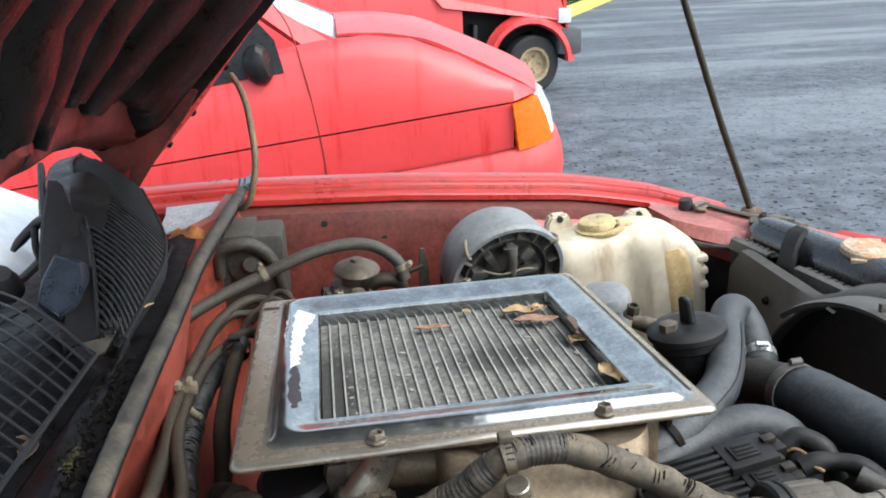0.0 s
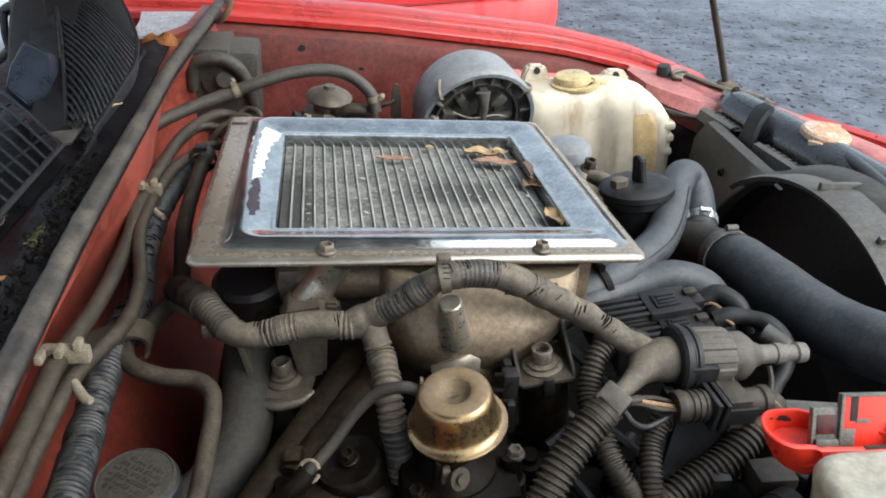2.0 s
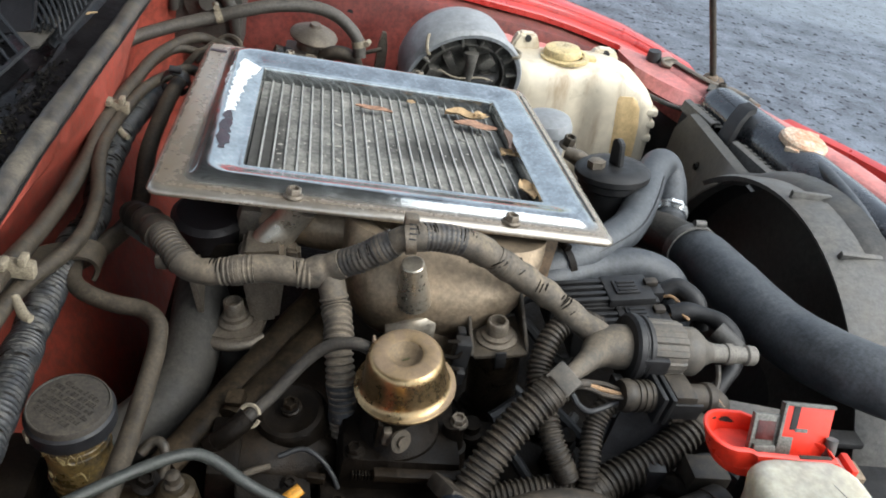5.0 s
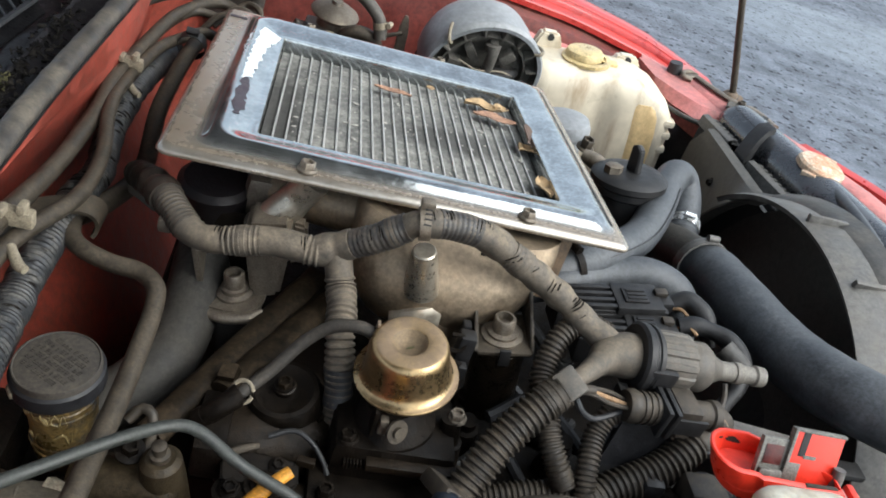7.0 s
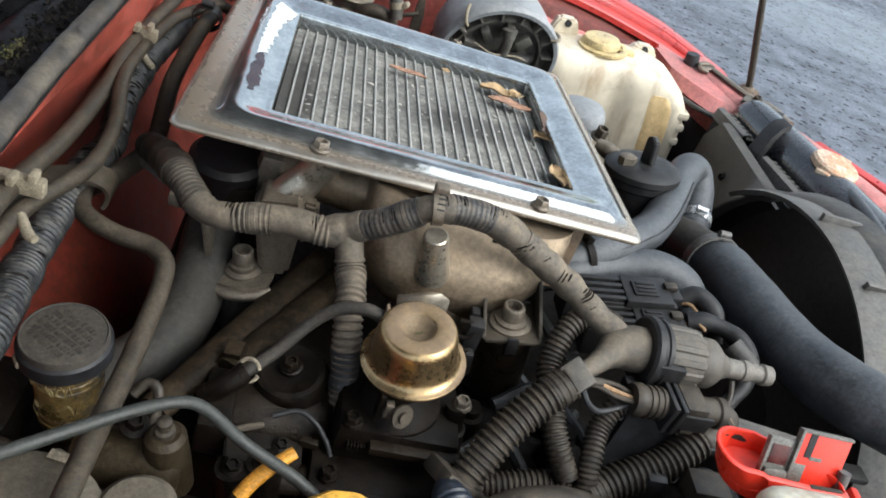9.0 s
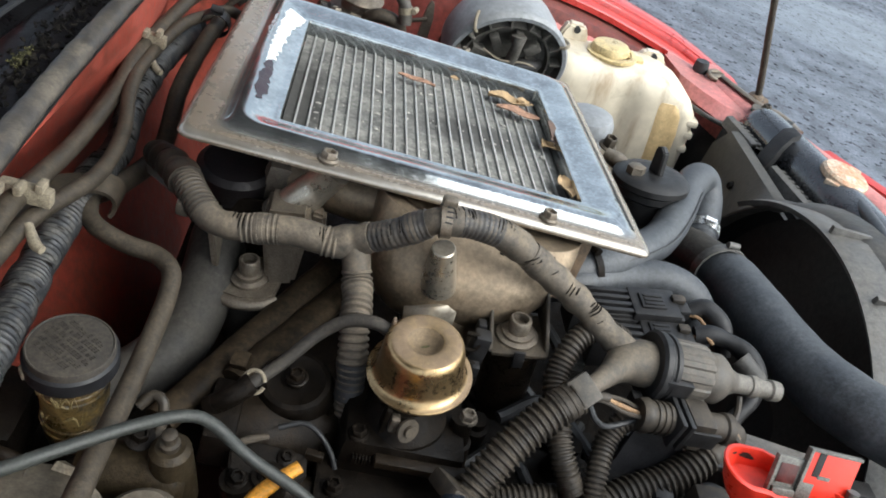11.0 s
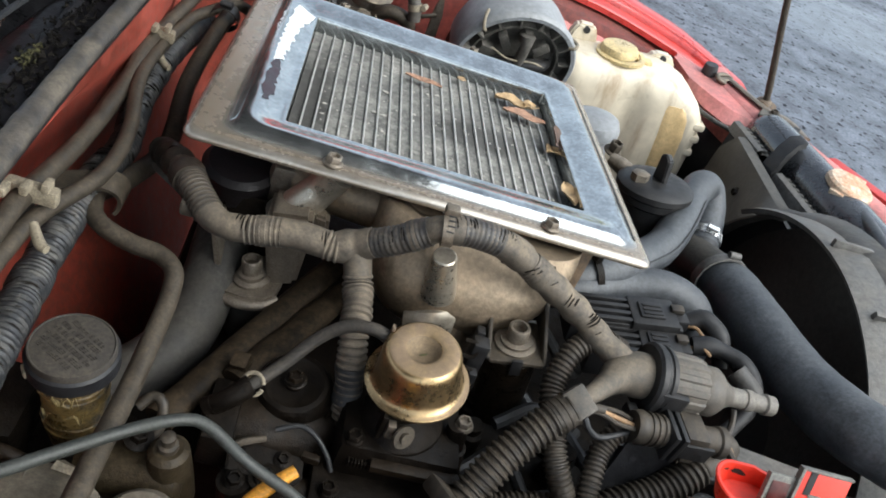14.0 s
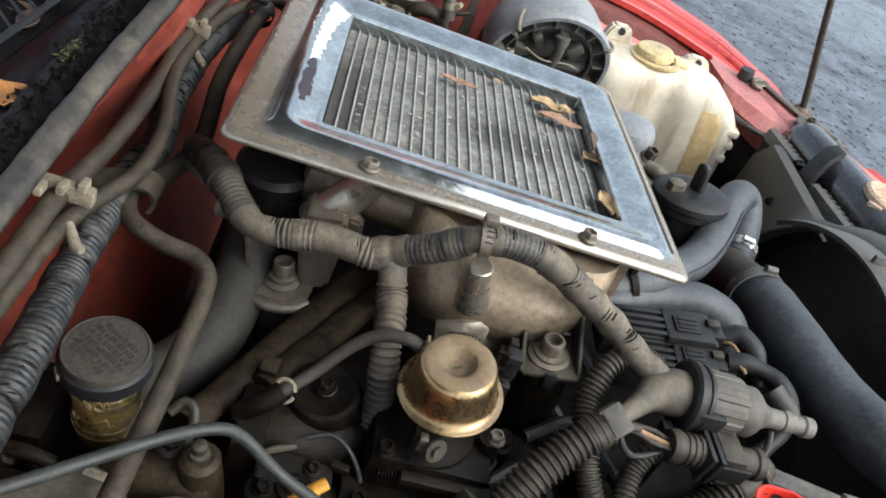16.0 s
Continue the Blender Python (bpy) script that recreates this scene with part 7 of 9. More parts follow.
def coil_pack():
    """Stacked black connectors and wires between the hoses and the plug."""
    c = thing("connector_block", (0.34, 0.60, 0.87), "stacked dusty black ribbed connectors", "connector")
    for p, w, dd, hh in (((0.272, 0.612, 0.896), 0.118, (1, 0.03, 0.16), 0.0), ((0.290, 0.580, 0.890), 0.100, (1, 0.0, 0.17), 0.0)):
        u = Vector(dd).normalized()
        side = Vector((0, 0, 1)).cross(u).normalized()
        up = u.cross(side)
        m = Matrix(((u.x, side.x, up.x, p[0]), (u.y, side.y, up.y, p[1]), (u.z, side.z, up.z, p[2]), (0, 0, 0, 1)))
        part("block", box_bm((0, -0.019, -0.02), (w, 0.019, 0.014), 0.003, m=m), M_BLACK, c)
        for q in range(4):
            part("ridge", box_bm((0.002, -0.017 + q * 0.0098, 0.012), (w * 0.55, -0.012 + q * 0.0098, 0.0185), 0.001, m=m), M_BLACK, c)
        part("cover", box_bm((w * 0.52, -0.021, -0.01), (w * 0.95, 0.021, 0.020), 0.003, m=m), M_BLACK, c)
        part("cover_pad", box_bm((w * 0.60, -0.012, 0.019), (w * 0.82, 0.010, 0.0225), 0.001, m=m), M_BLACK, c)
        for q in range(3):
            part("cover_rib", box_bm((w * 0.63, -0.009 + q * 0.006, 0.022), (w * 0.80, -0.006 + q * 0.006, 0.024), 0.0005, m=m), M_BLACK, c)
        part("latch", box_bm((w * 0.93, -0.010, 0.004), (w * 1.06, 0.006, 0.018), 0.002, m=m), M_BLACK, c)
        part("latch_tip", box_bm((w * 0.90, 0.000, 0.018), (w * 1.02, 0.010, 0.024), 0.002, m=m), M_CONDUIT, c)
    part("lead", hose_bm([(0.398, 0.618, 0.925), (0.413, 0.617, 0.933), (0.430, 0.600, 0.926), (0.437, 0.583, 0.905)], [0.010, 0.011, 0.010, 0.008], segs=12, wobble=0.2), M_BLACK, c)
    part("lead", hose_bm([(0.395, 0.585, 0.922), (0.415, 0.583, 0.929), (0.44, 0.570, 0.930), (0.454, 0.548, 0.922), (0.447, 0.525, 0.905), (0.42, 0.50, 0.89)], [0.009, 0.0095, 0.010, 0.0105, 0.009, 0.007], segs=12, wobble=0.2), M_BLACK, c)
    for q in range(2):
        part("wire_end", hose_bm([(0.392, 0.612 - 0.03 * q, 0.922), (0.402, 0.606 - 0.028 * q, 0.929), (0.410, 0.598 - 0.026 * q, 0.926)], 0.0019, segs=8), M_WIRE, c)
    part("sheath_end", hose_bm([(0.436, 0.560, 0.926), (0.452, 0.542, 0.920), (0.455, 0.533, 0.912)], [0.0112, 0.0118, 0.010], segs=12, wobble=0.25), M_SHROUD, c)


coil_pack()


def actuator():
    """The gold vacuum canister on the pump."""
    g = thing("vacuum_actuator", (0.102, 0.443, 0.905), "gold zinc-plated round vacuum actuator with a dimpled top", "actuator")
    m = aligned((0.1050, 0.4475, 0.9255), (-0.18, -0.06, 1)) @ Matrix.Diagonal((0.975, 0.975, 0.82, 1))
    can = part("canister", lathe_bm([(0.0140, 0.0496), (0.0150, 0.0503), (0.0185, 0.0511), (0.0225, 0.0511), (0.0268, 0.0503), (0.0292, 0.0484), (0.0310, 0.0455), (0.0321, 0.0410), (0.0338, 0.0270), (0.0352, 0.0170), (0.0368, 0.0125), (0.0395, 0.0100), (0.0418, 0.0086), (0.0424, 0.0066), (0.0418, 0.0042), (0.039, 0.0005), (0.030, -0.002), (0.02, -0.012), (0, -0.012)], m, segs=56), M_GOLD, g)
    part("dimple", lathe_bm([(0, 0.0402), (0.0056, 0.0405), (0.0092, 0.0422), (0.0114, 0.0454), (0.0128, 0.0482), (0.0141, 0.0498)], m, segs=40), M_DIMPLE, can, "dull dusty hollow in the top")
    part("crimp", lathe_bm([(0.0414, 0.0086), (0.0427, 0.0076), (0.0427, 0.0058), (0.0414, 0.0046)], m, segs=56), M_GOLD, can)
    part("port", hose_bm([(0.082, 0.458, 0.948), (0.074, 0.462, 0.951), (0.070, 0.464, 0.951)], 0.005, segs=12), M_RUST, g, "rusty hose port")
    part("port_tab", box_bm((0.073, 0.460, 0.952), (0.0755, 0.466, 0.964), 0.0008), M_RUST, g)
    part("clevis", box_bm((0.087, 0.406, 0.902), (0.094, 0.414, 0.917), 0.002), M_STEEL, g)
    part("clevis_arm", box_bm((0.082, 0.409, 0.896), (0.086, 0.421, 0.922), 0.001), M_GREASE, g)
    part("seed", lathe_bm([(0, 0.0012), (0.0014, 0.0006), (0.0016, 0), (0, -0.0002)], m @ pose(-0.001, 0.001, 0.0403) @ Matrix.Diagonal((0.7, 2.4, 1.2, 1)), segs=10), M_MOSS, g, "green seed in the dimple")
    part("clevis_washer", lathe_bm([(0, -0.001), (0.0095, -0.001), (0.0095, 0.001), (0.0045, 0.001), (0.0045, 0.004), (0, 0.004)], aligned((0.101, 0.404, 0.911), (0.45, -0.75, 0.4)), segs=22), M_PIPE, g)


actuator()

# ---------------------------------------------------------------- engine and pump below


def engine():
    e = thing("engine", (0.12, 0.6, 0.45), "grimy dark engine block and injection pump", "engine")
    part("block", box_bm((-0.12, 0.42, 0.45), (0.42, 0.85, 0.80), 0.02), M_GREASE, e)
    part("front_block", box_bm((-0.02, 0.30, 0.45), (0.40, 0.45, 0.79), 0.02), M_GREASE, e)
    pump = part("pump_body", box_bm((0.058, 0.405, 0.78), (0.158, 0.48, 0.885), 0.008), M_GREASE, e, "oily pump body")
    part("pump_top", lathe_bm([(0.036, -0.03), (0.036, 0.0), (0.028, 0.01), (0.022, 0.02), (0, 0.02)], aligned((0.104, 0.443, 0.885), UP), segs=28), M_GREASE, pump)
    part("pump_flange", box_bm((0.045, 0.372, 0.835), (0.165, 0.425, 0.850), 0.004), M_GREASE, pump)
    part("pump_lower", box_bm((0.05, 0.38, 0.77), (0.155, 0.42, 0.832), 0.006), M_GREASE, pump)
    for p in ((0.156, 0.440, 0.896), (0.069, 0.412, 0.886), (0.151, 0.385, 0.852), (0.06, 0.385, 0.852)):
        part("pump_bolt", bolt_bm(aligned(p, UP), 0.0062, 0.007, 1.3), M_STEEL if p[0] > 0.1 else M_GREASE, pump)
    part("pump_post", lathe_bm([(0, 0.028), (0.009, 0.028), (0.0095, 0.0), (0.012, -0.002), (0.012, -0.05), (0, -0.05)], aligned((0.156, 0.440, 0.870), UP), segs=16), M_GREASE, pump)
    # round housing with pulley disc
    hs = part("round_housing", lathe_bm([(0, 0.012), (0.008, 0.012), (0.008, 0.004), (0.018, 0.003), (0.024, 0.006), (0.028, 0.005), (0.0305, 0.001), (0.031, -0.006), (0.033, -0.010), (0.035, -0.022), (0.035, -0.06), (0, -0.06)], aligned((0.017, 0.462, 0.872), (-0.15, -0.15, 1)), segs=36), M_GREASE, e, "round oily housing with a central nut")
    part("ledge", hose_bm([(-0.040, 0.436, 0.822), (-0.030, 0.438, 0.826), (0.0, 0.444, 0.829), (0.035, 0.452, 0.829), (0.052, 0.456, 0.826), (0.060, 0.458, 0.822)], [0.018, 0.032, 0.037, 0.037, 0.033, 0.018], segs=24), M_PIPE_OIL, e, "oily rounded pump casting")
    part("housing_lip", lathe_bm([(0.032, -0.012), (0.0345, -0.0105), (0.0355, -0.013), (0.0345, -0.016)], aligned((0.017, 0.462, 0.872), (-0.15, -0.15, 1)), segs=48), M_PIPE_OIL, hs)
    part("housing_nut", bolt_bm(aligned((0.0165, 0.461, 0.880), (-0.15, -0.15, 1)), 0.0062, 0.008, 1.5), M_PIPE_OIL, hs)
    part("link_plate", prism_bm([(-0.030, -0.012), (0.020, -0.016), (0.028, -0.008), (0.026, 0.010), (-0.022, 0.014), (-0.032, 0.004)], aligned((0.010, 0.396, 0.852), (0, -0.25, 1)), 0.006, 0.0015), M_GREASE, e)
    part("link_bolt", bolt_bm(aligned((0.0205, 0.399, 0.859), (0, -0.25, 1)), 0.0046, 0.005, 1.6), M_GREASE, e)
    part("link_clamp", box_bm((-0.007, -0.003, -0.003), (0.007, 0.003, 0.004), 0.001, m=pose(0.041, 0.404, 0.861, 0, 0, -8)), M_PIPE_OIL, e)
    part("link_hose", hose_bm([(0.010, 0.420, 0.866), (0.028, 0.424, 0.872), (0.042, 0.418, 0.870), (0.054, 0.410, 0.860), (0.060, 0.404, 0.850)], 0.0022, segs=10), M_RUBBER, e)
    part("wire_end", hose_bm([(-0.022, 0.398, 0.864), (-0.010, 0.404, 0.866), (0.004, 0.410, 0.866)], [0.0022, 0.0034, 0.0022], segs=8), M_PIPE, e)
    part("pump_bar", box_bm((0.085, 0.396, 0.8695), (0.175, 0.407, 0.8775), 0.002), M_PIPE_OIL, pump)
    for k in range(9):
        part("knurl", box_bm((0.0685 + 0.0026 * k, 0.400, 0.866), (0.0700 + 0.0026 * k, 0.406, 0.8725), 0.0004), M_GREASE, pump)
    part("front_beam", hose_bm([(-0.02, 0.386, 0.826), (0.05, 0.392, 0.832), (0.12, 0.398, 0.834), (0.20, 0.402, 0.832)], 0.0135, segs=14, wobble=0.12, flat=0.8), M_PIPE_OIL, e, "dusty oily casting edge")
    part("flat_web", box_bm((-0.045, 0.40, 0.83), (-0.02, 0.46, 0.866), 0.004), M_GREASE, e)
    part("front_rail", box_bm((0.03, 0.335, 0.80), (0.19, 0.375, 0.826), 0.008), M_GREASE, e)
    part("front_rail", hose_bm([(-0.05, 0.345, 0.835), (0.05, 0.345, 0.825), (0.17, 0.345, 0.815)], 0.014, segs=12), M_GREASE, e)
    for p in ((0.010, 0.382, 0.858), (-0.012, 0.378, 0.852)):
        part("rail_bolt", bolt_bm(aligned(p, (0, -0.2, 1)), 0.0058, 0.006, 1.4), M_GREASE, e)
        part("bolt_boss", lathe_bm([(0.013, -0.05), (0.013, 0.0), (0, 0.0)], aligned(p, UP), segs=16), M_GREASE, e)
    part("loom", hose_bm([(0.062, 0.44, 0.80), (0.068, 0.40, 0.815), (0.066, 0.37, 0.82), (0.072, 0.345, 0.81), (0.075, 0.32, 0.80)], 0.008, segs=10, wobble=0.2), M_BLACK, e)
    part("loom_tail", hose_bm([(0.066, 0.365, 0.83), (0.060, 0.345, 0.84), (0.055, 0.325, 0.835)], 0.003, segs=8), M_BLACK, e)
    # two slanted rails
    for q, (a, b) in enumerate((((0.034, 0.625, 0.866), (-0.078, 0.418, 0.850)), ((0.056, 0.61, 0.862), (-0.030, 0.460, 0.862)))):
        part("slanted_rail", hose_bm([a, tuple((u + v) / 2 for u, v in zip(a, b)), b], 0.0135, segs=14, step=0.01, wobble=0.10, flat=0.7), M_DARK_BAR, e)
    part("rail_clip", box_bm((-0.0075, -0.0075, -0.014), (0.0075, 0.0075, 0.003), 0.003, m=aligned((-0.030, 0.472, 0.876), (-0.25, -0.25, 0.93), 0.6)), M_DARK_BAR, e, "dusty square clip on the rail")
    part("injector_body", hose_bm([(0.33, 0.43, 0.86), (0.35, 0.40, 0.875), (0.37, 0.385, 0.88)], 0.012, segs=12), M_GREASE, e)
    rnd = random.Random(11)
    for k in range(16):
        x, y = rnd.uniform(0.17, 0.40), rnd.uniform(0.36, 0.56)
        part("fitting", lathe_bm([(0.012, -0.08), (0.012, 0), (0.008, 0.002), (0.008, 0.012), (0, 0.012)], aligned((x, y, rnd.uniform(0.80, 0.85)), (rnd.uniform(-0.3, 0.3), -0.2, 1)), segs=12), M_GREASE, e)
    for k in range(8):
        p = Vector((rnd.uniform(0.15, 0.38), rnd.uniform(0.40, 0.60), rnd.uniform(0.82, 0.87)))
        part("dark_pipe", hose_bm([p, p + Vector((0.04, 0.02, 0.01)), p + Vector((0.08, rnd.uniform(-0.04, 0.04), -0.01)), p + Vector((0.12, rnd.uniform(-0.05, 0.05), -0.03))], 0.006, segs=8), M_RUBBER, e)
    part("turbo_pipe", hose_bm([(-0.075, 0.66, 0.885), (-0.076, 0.625, 0.868), (-0.076, 0.579, 0.849), (-0.083, 0.529, 0.830), (-0.105, 0.495, 0.815), (-0.14, 0.47, 0.80)], 0.0265, segs=20), M_DUCT, e, "thick grey rubber duct")
    for k in range(2):
        z = 0.892 + 0.022 * k
        part("clip_loop", hose_bm([(0.146, 0.492 + 0.010 * k, z), (0.158, 0.490 + 0.010 * k, z + 0.002), (0.160, 0.494 + 0.010 * k, z + 0.014), (0.148, 0.497 + 0.010 * k, z + 0.013)], 0.0022, segs=8), M_GREASE, e)
    part("small_lever", box_bm((0.155, 0.50, 0.88), (0.17, 0.515, 0.93), 0.003), M_BLACK, e)
    for k in range(3):
        part("side_clip", box_bm((0.158, 0.488 + 0.014 * k, 0.893 + 0.012 * k), (0.166, 0.498 + 0.014 * k, 0.907 + 0.012 * k), 0.002), M_BLACK, e)


engine()

dip = thing("dipstick", (0.01, 0.35, 0.87), "yellow plastic dipstick handle", "dipstick")
part("handle", hose_bm([(0.026, 0.361, 0.904), (0.014, 0.352, 0.898), (0.003, 0.344, 0.889), (-0.005, 0.335, 0.88)], [0.0048, 0.0054, 0.006, 0.006], segs=14, flat=0.75), M_DIP, dip)
part("tube", hose_bm([(-0.005, 0.336, 0.88), (-0.012, 0.328, 0.86), (-0.015, 0.325, 0.82)], 0.006, segs=10), M_GREASE, dip)

cap = thing("oil_cap", (0.062, 0.290, 0.86), "worn yellow oil filler cap", "cap")
part("cap_top", lathe_bm([(0, 0.022), (0.012, 0.022), (0.03, 0.019), (0.036, 0.012), (0.037, 0.0), (0, 0.0)], aligned((0.064, 0.297, 0.899), (0, 0.1, 1)), segs=48, scallop=24, amount=0.02), M_YELLOW, cap)
part("filler_neck", lathe_bm([(0.03, -0.05), (0.03, 0.0), (0, 0.0)], aligned((0.064, 0.297, 0.899), UP), segs=28), M_GREASE, cap)
for k in range(2):
    part("embossed_bar", box_bm((-0.018 + 0.02 * k, 0.004, 0.0215), (-0.003 + 0.02 * k, 0.009, 0.0232), 0.0006, m=aligned((0.064, 0.297, 0.899), (0, 0.1, 1))), M_YELLOW, cap)


def fluid_reservoir():
    r = thing("fluid_reservoir", (-0.14, 0.405, 0.82), "stained fluid reservoir with a dusty black screw cap", "reservoir")
    c = Vector((-0.140, 0.406, 0.917))
    m = aligned(c, (-0.08, -0.05, 1)) @ Matrix.Diagonal((0.80, 0.80, 0.9, 1))
    mb = m @ Matrix.Diagonal((0.84, 0.84, 1.1, 1))
    cp = part("screw_cap", lathe_bm([(0, 0.0135), (0.030, 0.0135), (0.0345, 0.0125), (0.036, 0.0095), (0.036, 0.004), (0.0375, 0.002), (0.0375, -0.005), (0.035, -0.006), (0, -0.006)], m, segs=56), M_CAPTOP, r, "dusty black cap with embossed lettering")
    part("cap_skirt", lathe_bm([(0.0362, 0.0075), (0.0385, 0.0055), (0.0385, -0.007), (0.0355, -0.009)], m, segs=56), M_COWL, cp, "black rubbery skirt")
    rnd = random.Random(5)
    turned = m @ Matrix.Rotation(0.42, 4, "Z")
    for row in range(6):
        y = -0.0175 + row * 0.0068
        half = math.sqrt(max(0, 0.0275**2 - y * y))
        x = -half + rnd.uniform(0, 0.002)
        while x < half - 0.003:
            w = rnd.choice((0.0022, 0.0028, 0.0034))
            bm = bmesh.new()
            for q in range(rnd.choice((2, 3, 3))):
                yy = y - 0.0019 + 0.0018 * q
                box(bm, (x, yy - 0.00035, 0.0133), (x + w, yy + 0.00035, 0.0142), 0.0002, m=turned)
            box(bm, (x, y - 0.0021, 0.0133), (x + 0.0006, y + 0.0021, 0.0141), 0.0002, m=turned)
            part("embossed_mark", bm, M_CAPTOP, cp)
            x += w + rnd.choice((0.0011, 0.0013, 0.0030))
    part("cap_rim", lathe_bm([(0.0335, 0.0128), (0.0342, 0.0139), (0.0352, 0.0136), (0.0358, 0.0122)], m, segs=56), M_CAPTOP, cp)
    part("bowl", lathe_bm([(0.033, -0.004), (0.0345, -0.012), (0.0350, -0.035), (0.0338, -0.040), (0.0345, -0.046), (0.034, -0.075), (0.030, -0.090), (0.02, -0.098), (0, -0.098)], mb, segs=40), M_FLUID, r, "yellowed stained plastic bowl")
    for h in (-0.020, -0.026, -0.058, -0.066):
        part("level_band", lathe_bm([(0.0345, -0.001), (0.0358, 0), (0.0345, 0.001)], mb @ pose(0, 0, h), segs=40), M_FLUID, r)
    rnd = random.Random(8)
    for q in range(9):
        a0, h0 = rnd.uniform(-2.0, -0.4), rnd.uniform(-0.060, -0.018)
        pts = [mb @ Vector((math.cos(a0 + 0.11 * k) * 0.0354, math.sin(a0 + 0.11 * k) * 0.0354, h0 + rnd.uniform(-0.003, 0.003) + 0.0012 * k * rnd.choice((-1, 1)))) for k in range(6)]
        part("wax_crease", hose_bm(pts, [0.0002, 0.0008, 0.0012, 0.0009, 0.0006, 0.0002], segs=6), M_FLUID_PALE, r)
    part("cap_lug", box_bm((-0.006, -0.0405, -0.008), (0.006, -0.033, -0.001), 0.002, m=m), M_CLIP, r)
    mc = thing("master_cylinder", (-0.07, 0.355, 0.84), "oily cast master cylinder with a bleed nipple", "cylinder")
    part("cylinder_body", hose_bm([(-0.115, 0.368, 0.852), (-0.10, 0.366, 0.856), (-0.065, 0.362, 0.864), (-0.050, 0.361, 0.866), (-0.046, 0.361, 0.866)], [0.020, 0.022, 0.021, 0.020, 0.015], segs=22), M_OCHRE, mc)
    nip = part("bleed_boss", lathe_bm([(0.017, -0.05), (0.016, -0.02), (0.014, 0.004), (0.010, 0.008), (0, 0.008)], aligned((-0.060, 0.361, 0.893), (-0.14, -0.05, 1)), segs=22), M_OCHRE, mc)
    part("bleed_nipple", lathe_bm([(0.0068, 0.006), (0.0068, 0.012), (0.0045, 0.013), (0.0038, 0.016), (0.0052, 0.0175), (0.0052, 0.021), (0.003, 0.0225), (0, 0.0225)], aligned((-0.060, 0.361, 0.893), (-0.14, -0.05, 1)), segs=14), M_PIPE, nip)
    part("banjo", bolt_bm(aligned((-0.083, 0.372, 0.889), (0.1, -0.3, 1)), 0.006, 0.01, 1.7), M_GREASE, mc)
    part("wire_clip", hose_bm([(-0.090, 0.392, 0.896), (-0.082, 0.398, 0.903), (-0.074, 0.394, 0.902), (-0.072, 0.384, 0.890), (-0.076, 0.374, 0.882)], 0.004, segs=10), M_PIPE, mc)
    b = thing("clutch_bracket", (-0.17, 0.33, 0.80), "greasy grey bracket casting near the firewall", "bracket")
    part("casting", box_bm((-0.20, 0.30, 0.80), (-0.10, 0.345, 0.872), 0.018), M_PIPE_OIL, b)
    part("casting_web", box_bm((-0.21, 0.335, 0.70), (-0.095, 0.455, 0.806), 0.012), M_GREASE, b)
    part("casting_side", box_bm((-0.215, 0.37, 0.80), (-0.165, 0.44, 0.86), 0.012), M_GREASE, b)
    for x, y in ((-0.182, 0.352), (-0.160, 0.350)):
        part("union_nut", lathe_bm([(0.008, -0.02), (0.008, 0.006), (0.006, 0.009), (0, 0.009)], aligned((x, y, 0.860), (0.5, -0.2, 0.8)), segs=6), M_PIPE_OIL, b)
    part("union_pipe", hose_bm([(-0.150, 0.350, 0.868), (-0.166, 0.352, 0.872), (-0.185, 0.354, 0.868), (-0.21, 0.36, 0.85)], 0.0055, segs=10), M_PIPE_OIL, b)
    lo = thing("servo_cover", (-0.15, 0.28, 0.83), "pale dusty rounded cover near the master cylinder", "cover")
    part("shell", lathe_bm([(0, 0.02), (0.03, 0.018), (0.055, 0.008), (0.06, -0.01), (0.06, -0.05), (0, -0.05)], aligned((-0.128, 0.287, 0.876), (0.1, 0, 1)) @ Matrix.Diagonal((1.02, 0.9, 1, 1)), segs=36), M_SERVO, lo)
    part("small_lid", lathe_bm([(0, 0.01), (0.02, 0.009), (0.026, 0.003), (0.026, -0.03), (0, -0.03)], aligned((-0.066, 0.313, 0.880), UP), segs=28), M_SERVO, lo)
    part("shell_seam", hose_bm([(-0.142, 0.334, 0.888), (-0.138, 0.300, 0.894), (-0.134, 0.250, 0.894)], [0.0012, 0.0022, 0.0016], segs=8), M_SERVO, lo)
    part("torn_flap", sheet_bm([[(-0.128, 0.336, 0.889), (-0.112, 0.334, 0.888)], [(-0.126, 0.341, 0.892), (-0.114, 0.339, 0.891)], [(-0.122, 0.344, 0.889), (-0.110, 0.341, 0.885)]], 0.0012), M_CLIP, lo)


fluid_reservoir()


# ---------------------------------------------------------------- pipes along the firewall
G = "pipes along the firewall"
hose_thing("brake_pipe", "dusty grey pipe clipped along the red firewall", [(-0.210, 0.30, 0.975), (-0.209, 0.441, 0.973), (-0.209, 0.495, 0.969), (-0.205, 0.599, 0.950), (-0.205, 0.716, 0.938), (-0.209, 0.809, 0.937), (-0.197, 0.920, 0.940), (-0.185, 1.02, 0.935), (-0.15, 1.10, 0.93), (-0.11, 1.10, 0.92)], 0.0078, M_PIPE, "pipe", G)
hose_thing("brake_pipe", "dusty grey pipe clipped beside its pair", [(-0.205, 0.33, 0.962), (-0.203, 0.442, 0.957), (-0.196, 0.494, 0.957), (-0.176, 0.568, 0.949), (-0.177, 0.642, 0.945), (-0.193, 0.722, 0.942), (-0.199, 0.799, 0.934), (-0.187, 0.894, 0.936), (-0.170, 0.945, 0.934), (-0.145, 0.99, 0.93), (-0.11, 1.0, 0.91)], 0.0068, M_PIPE, "pipe", G)
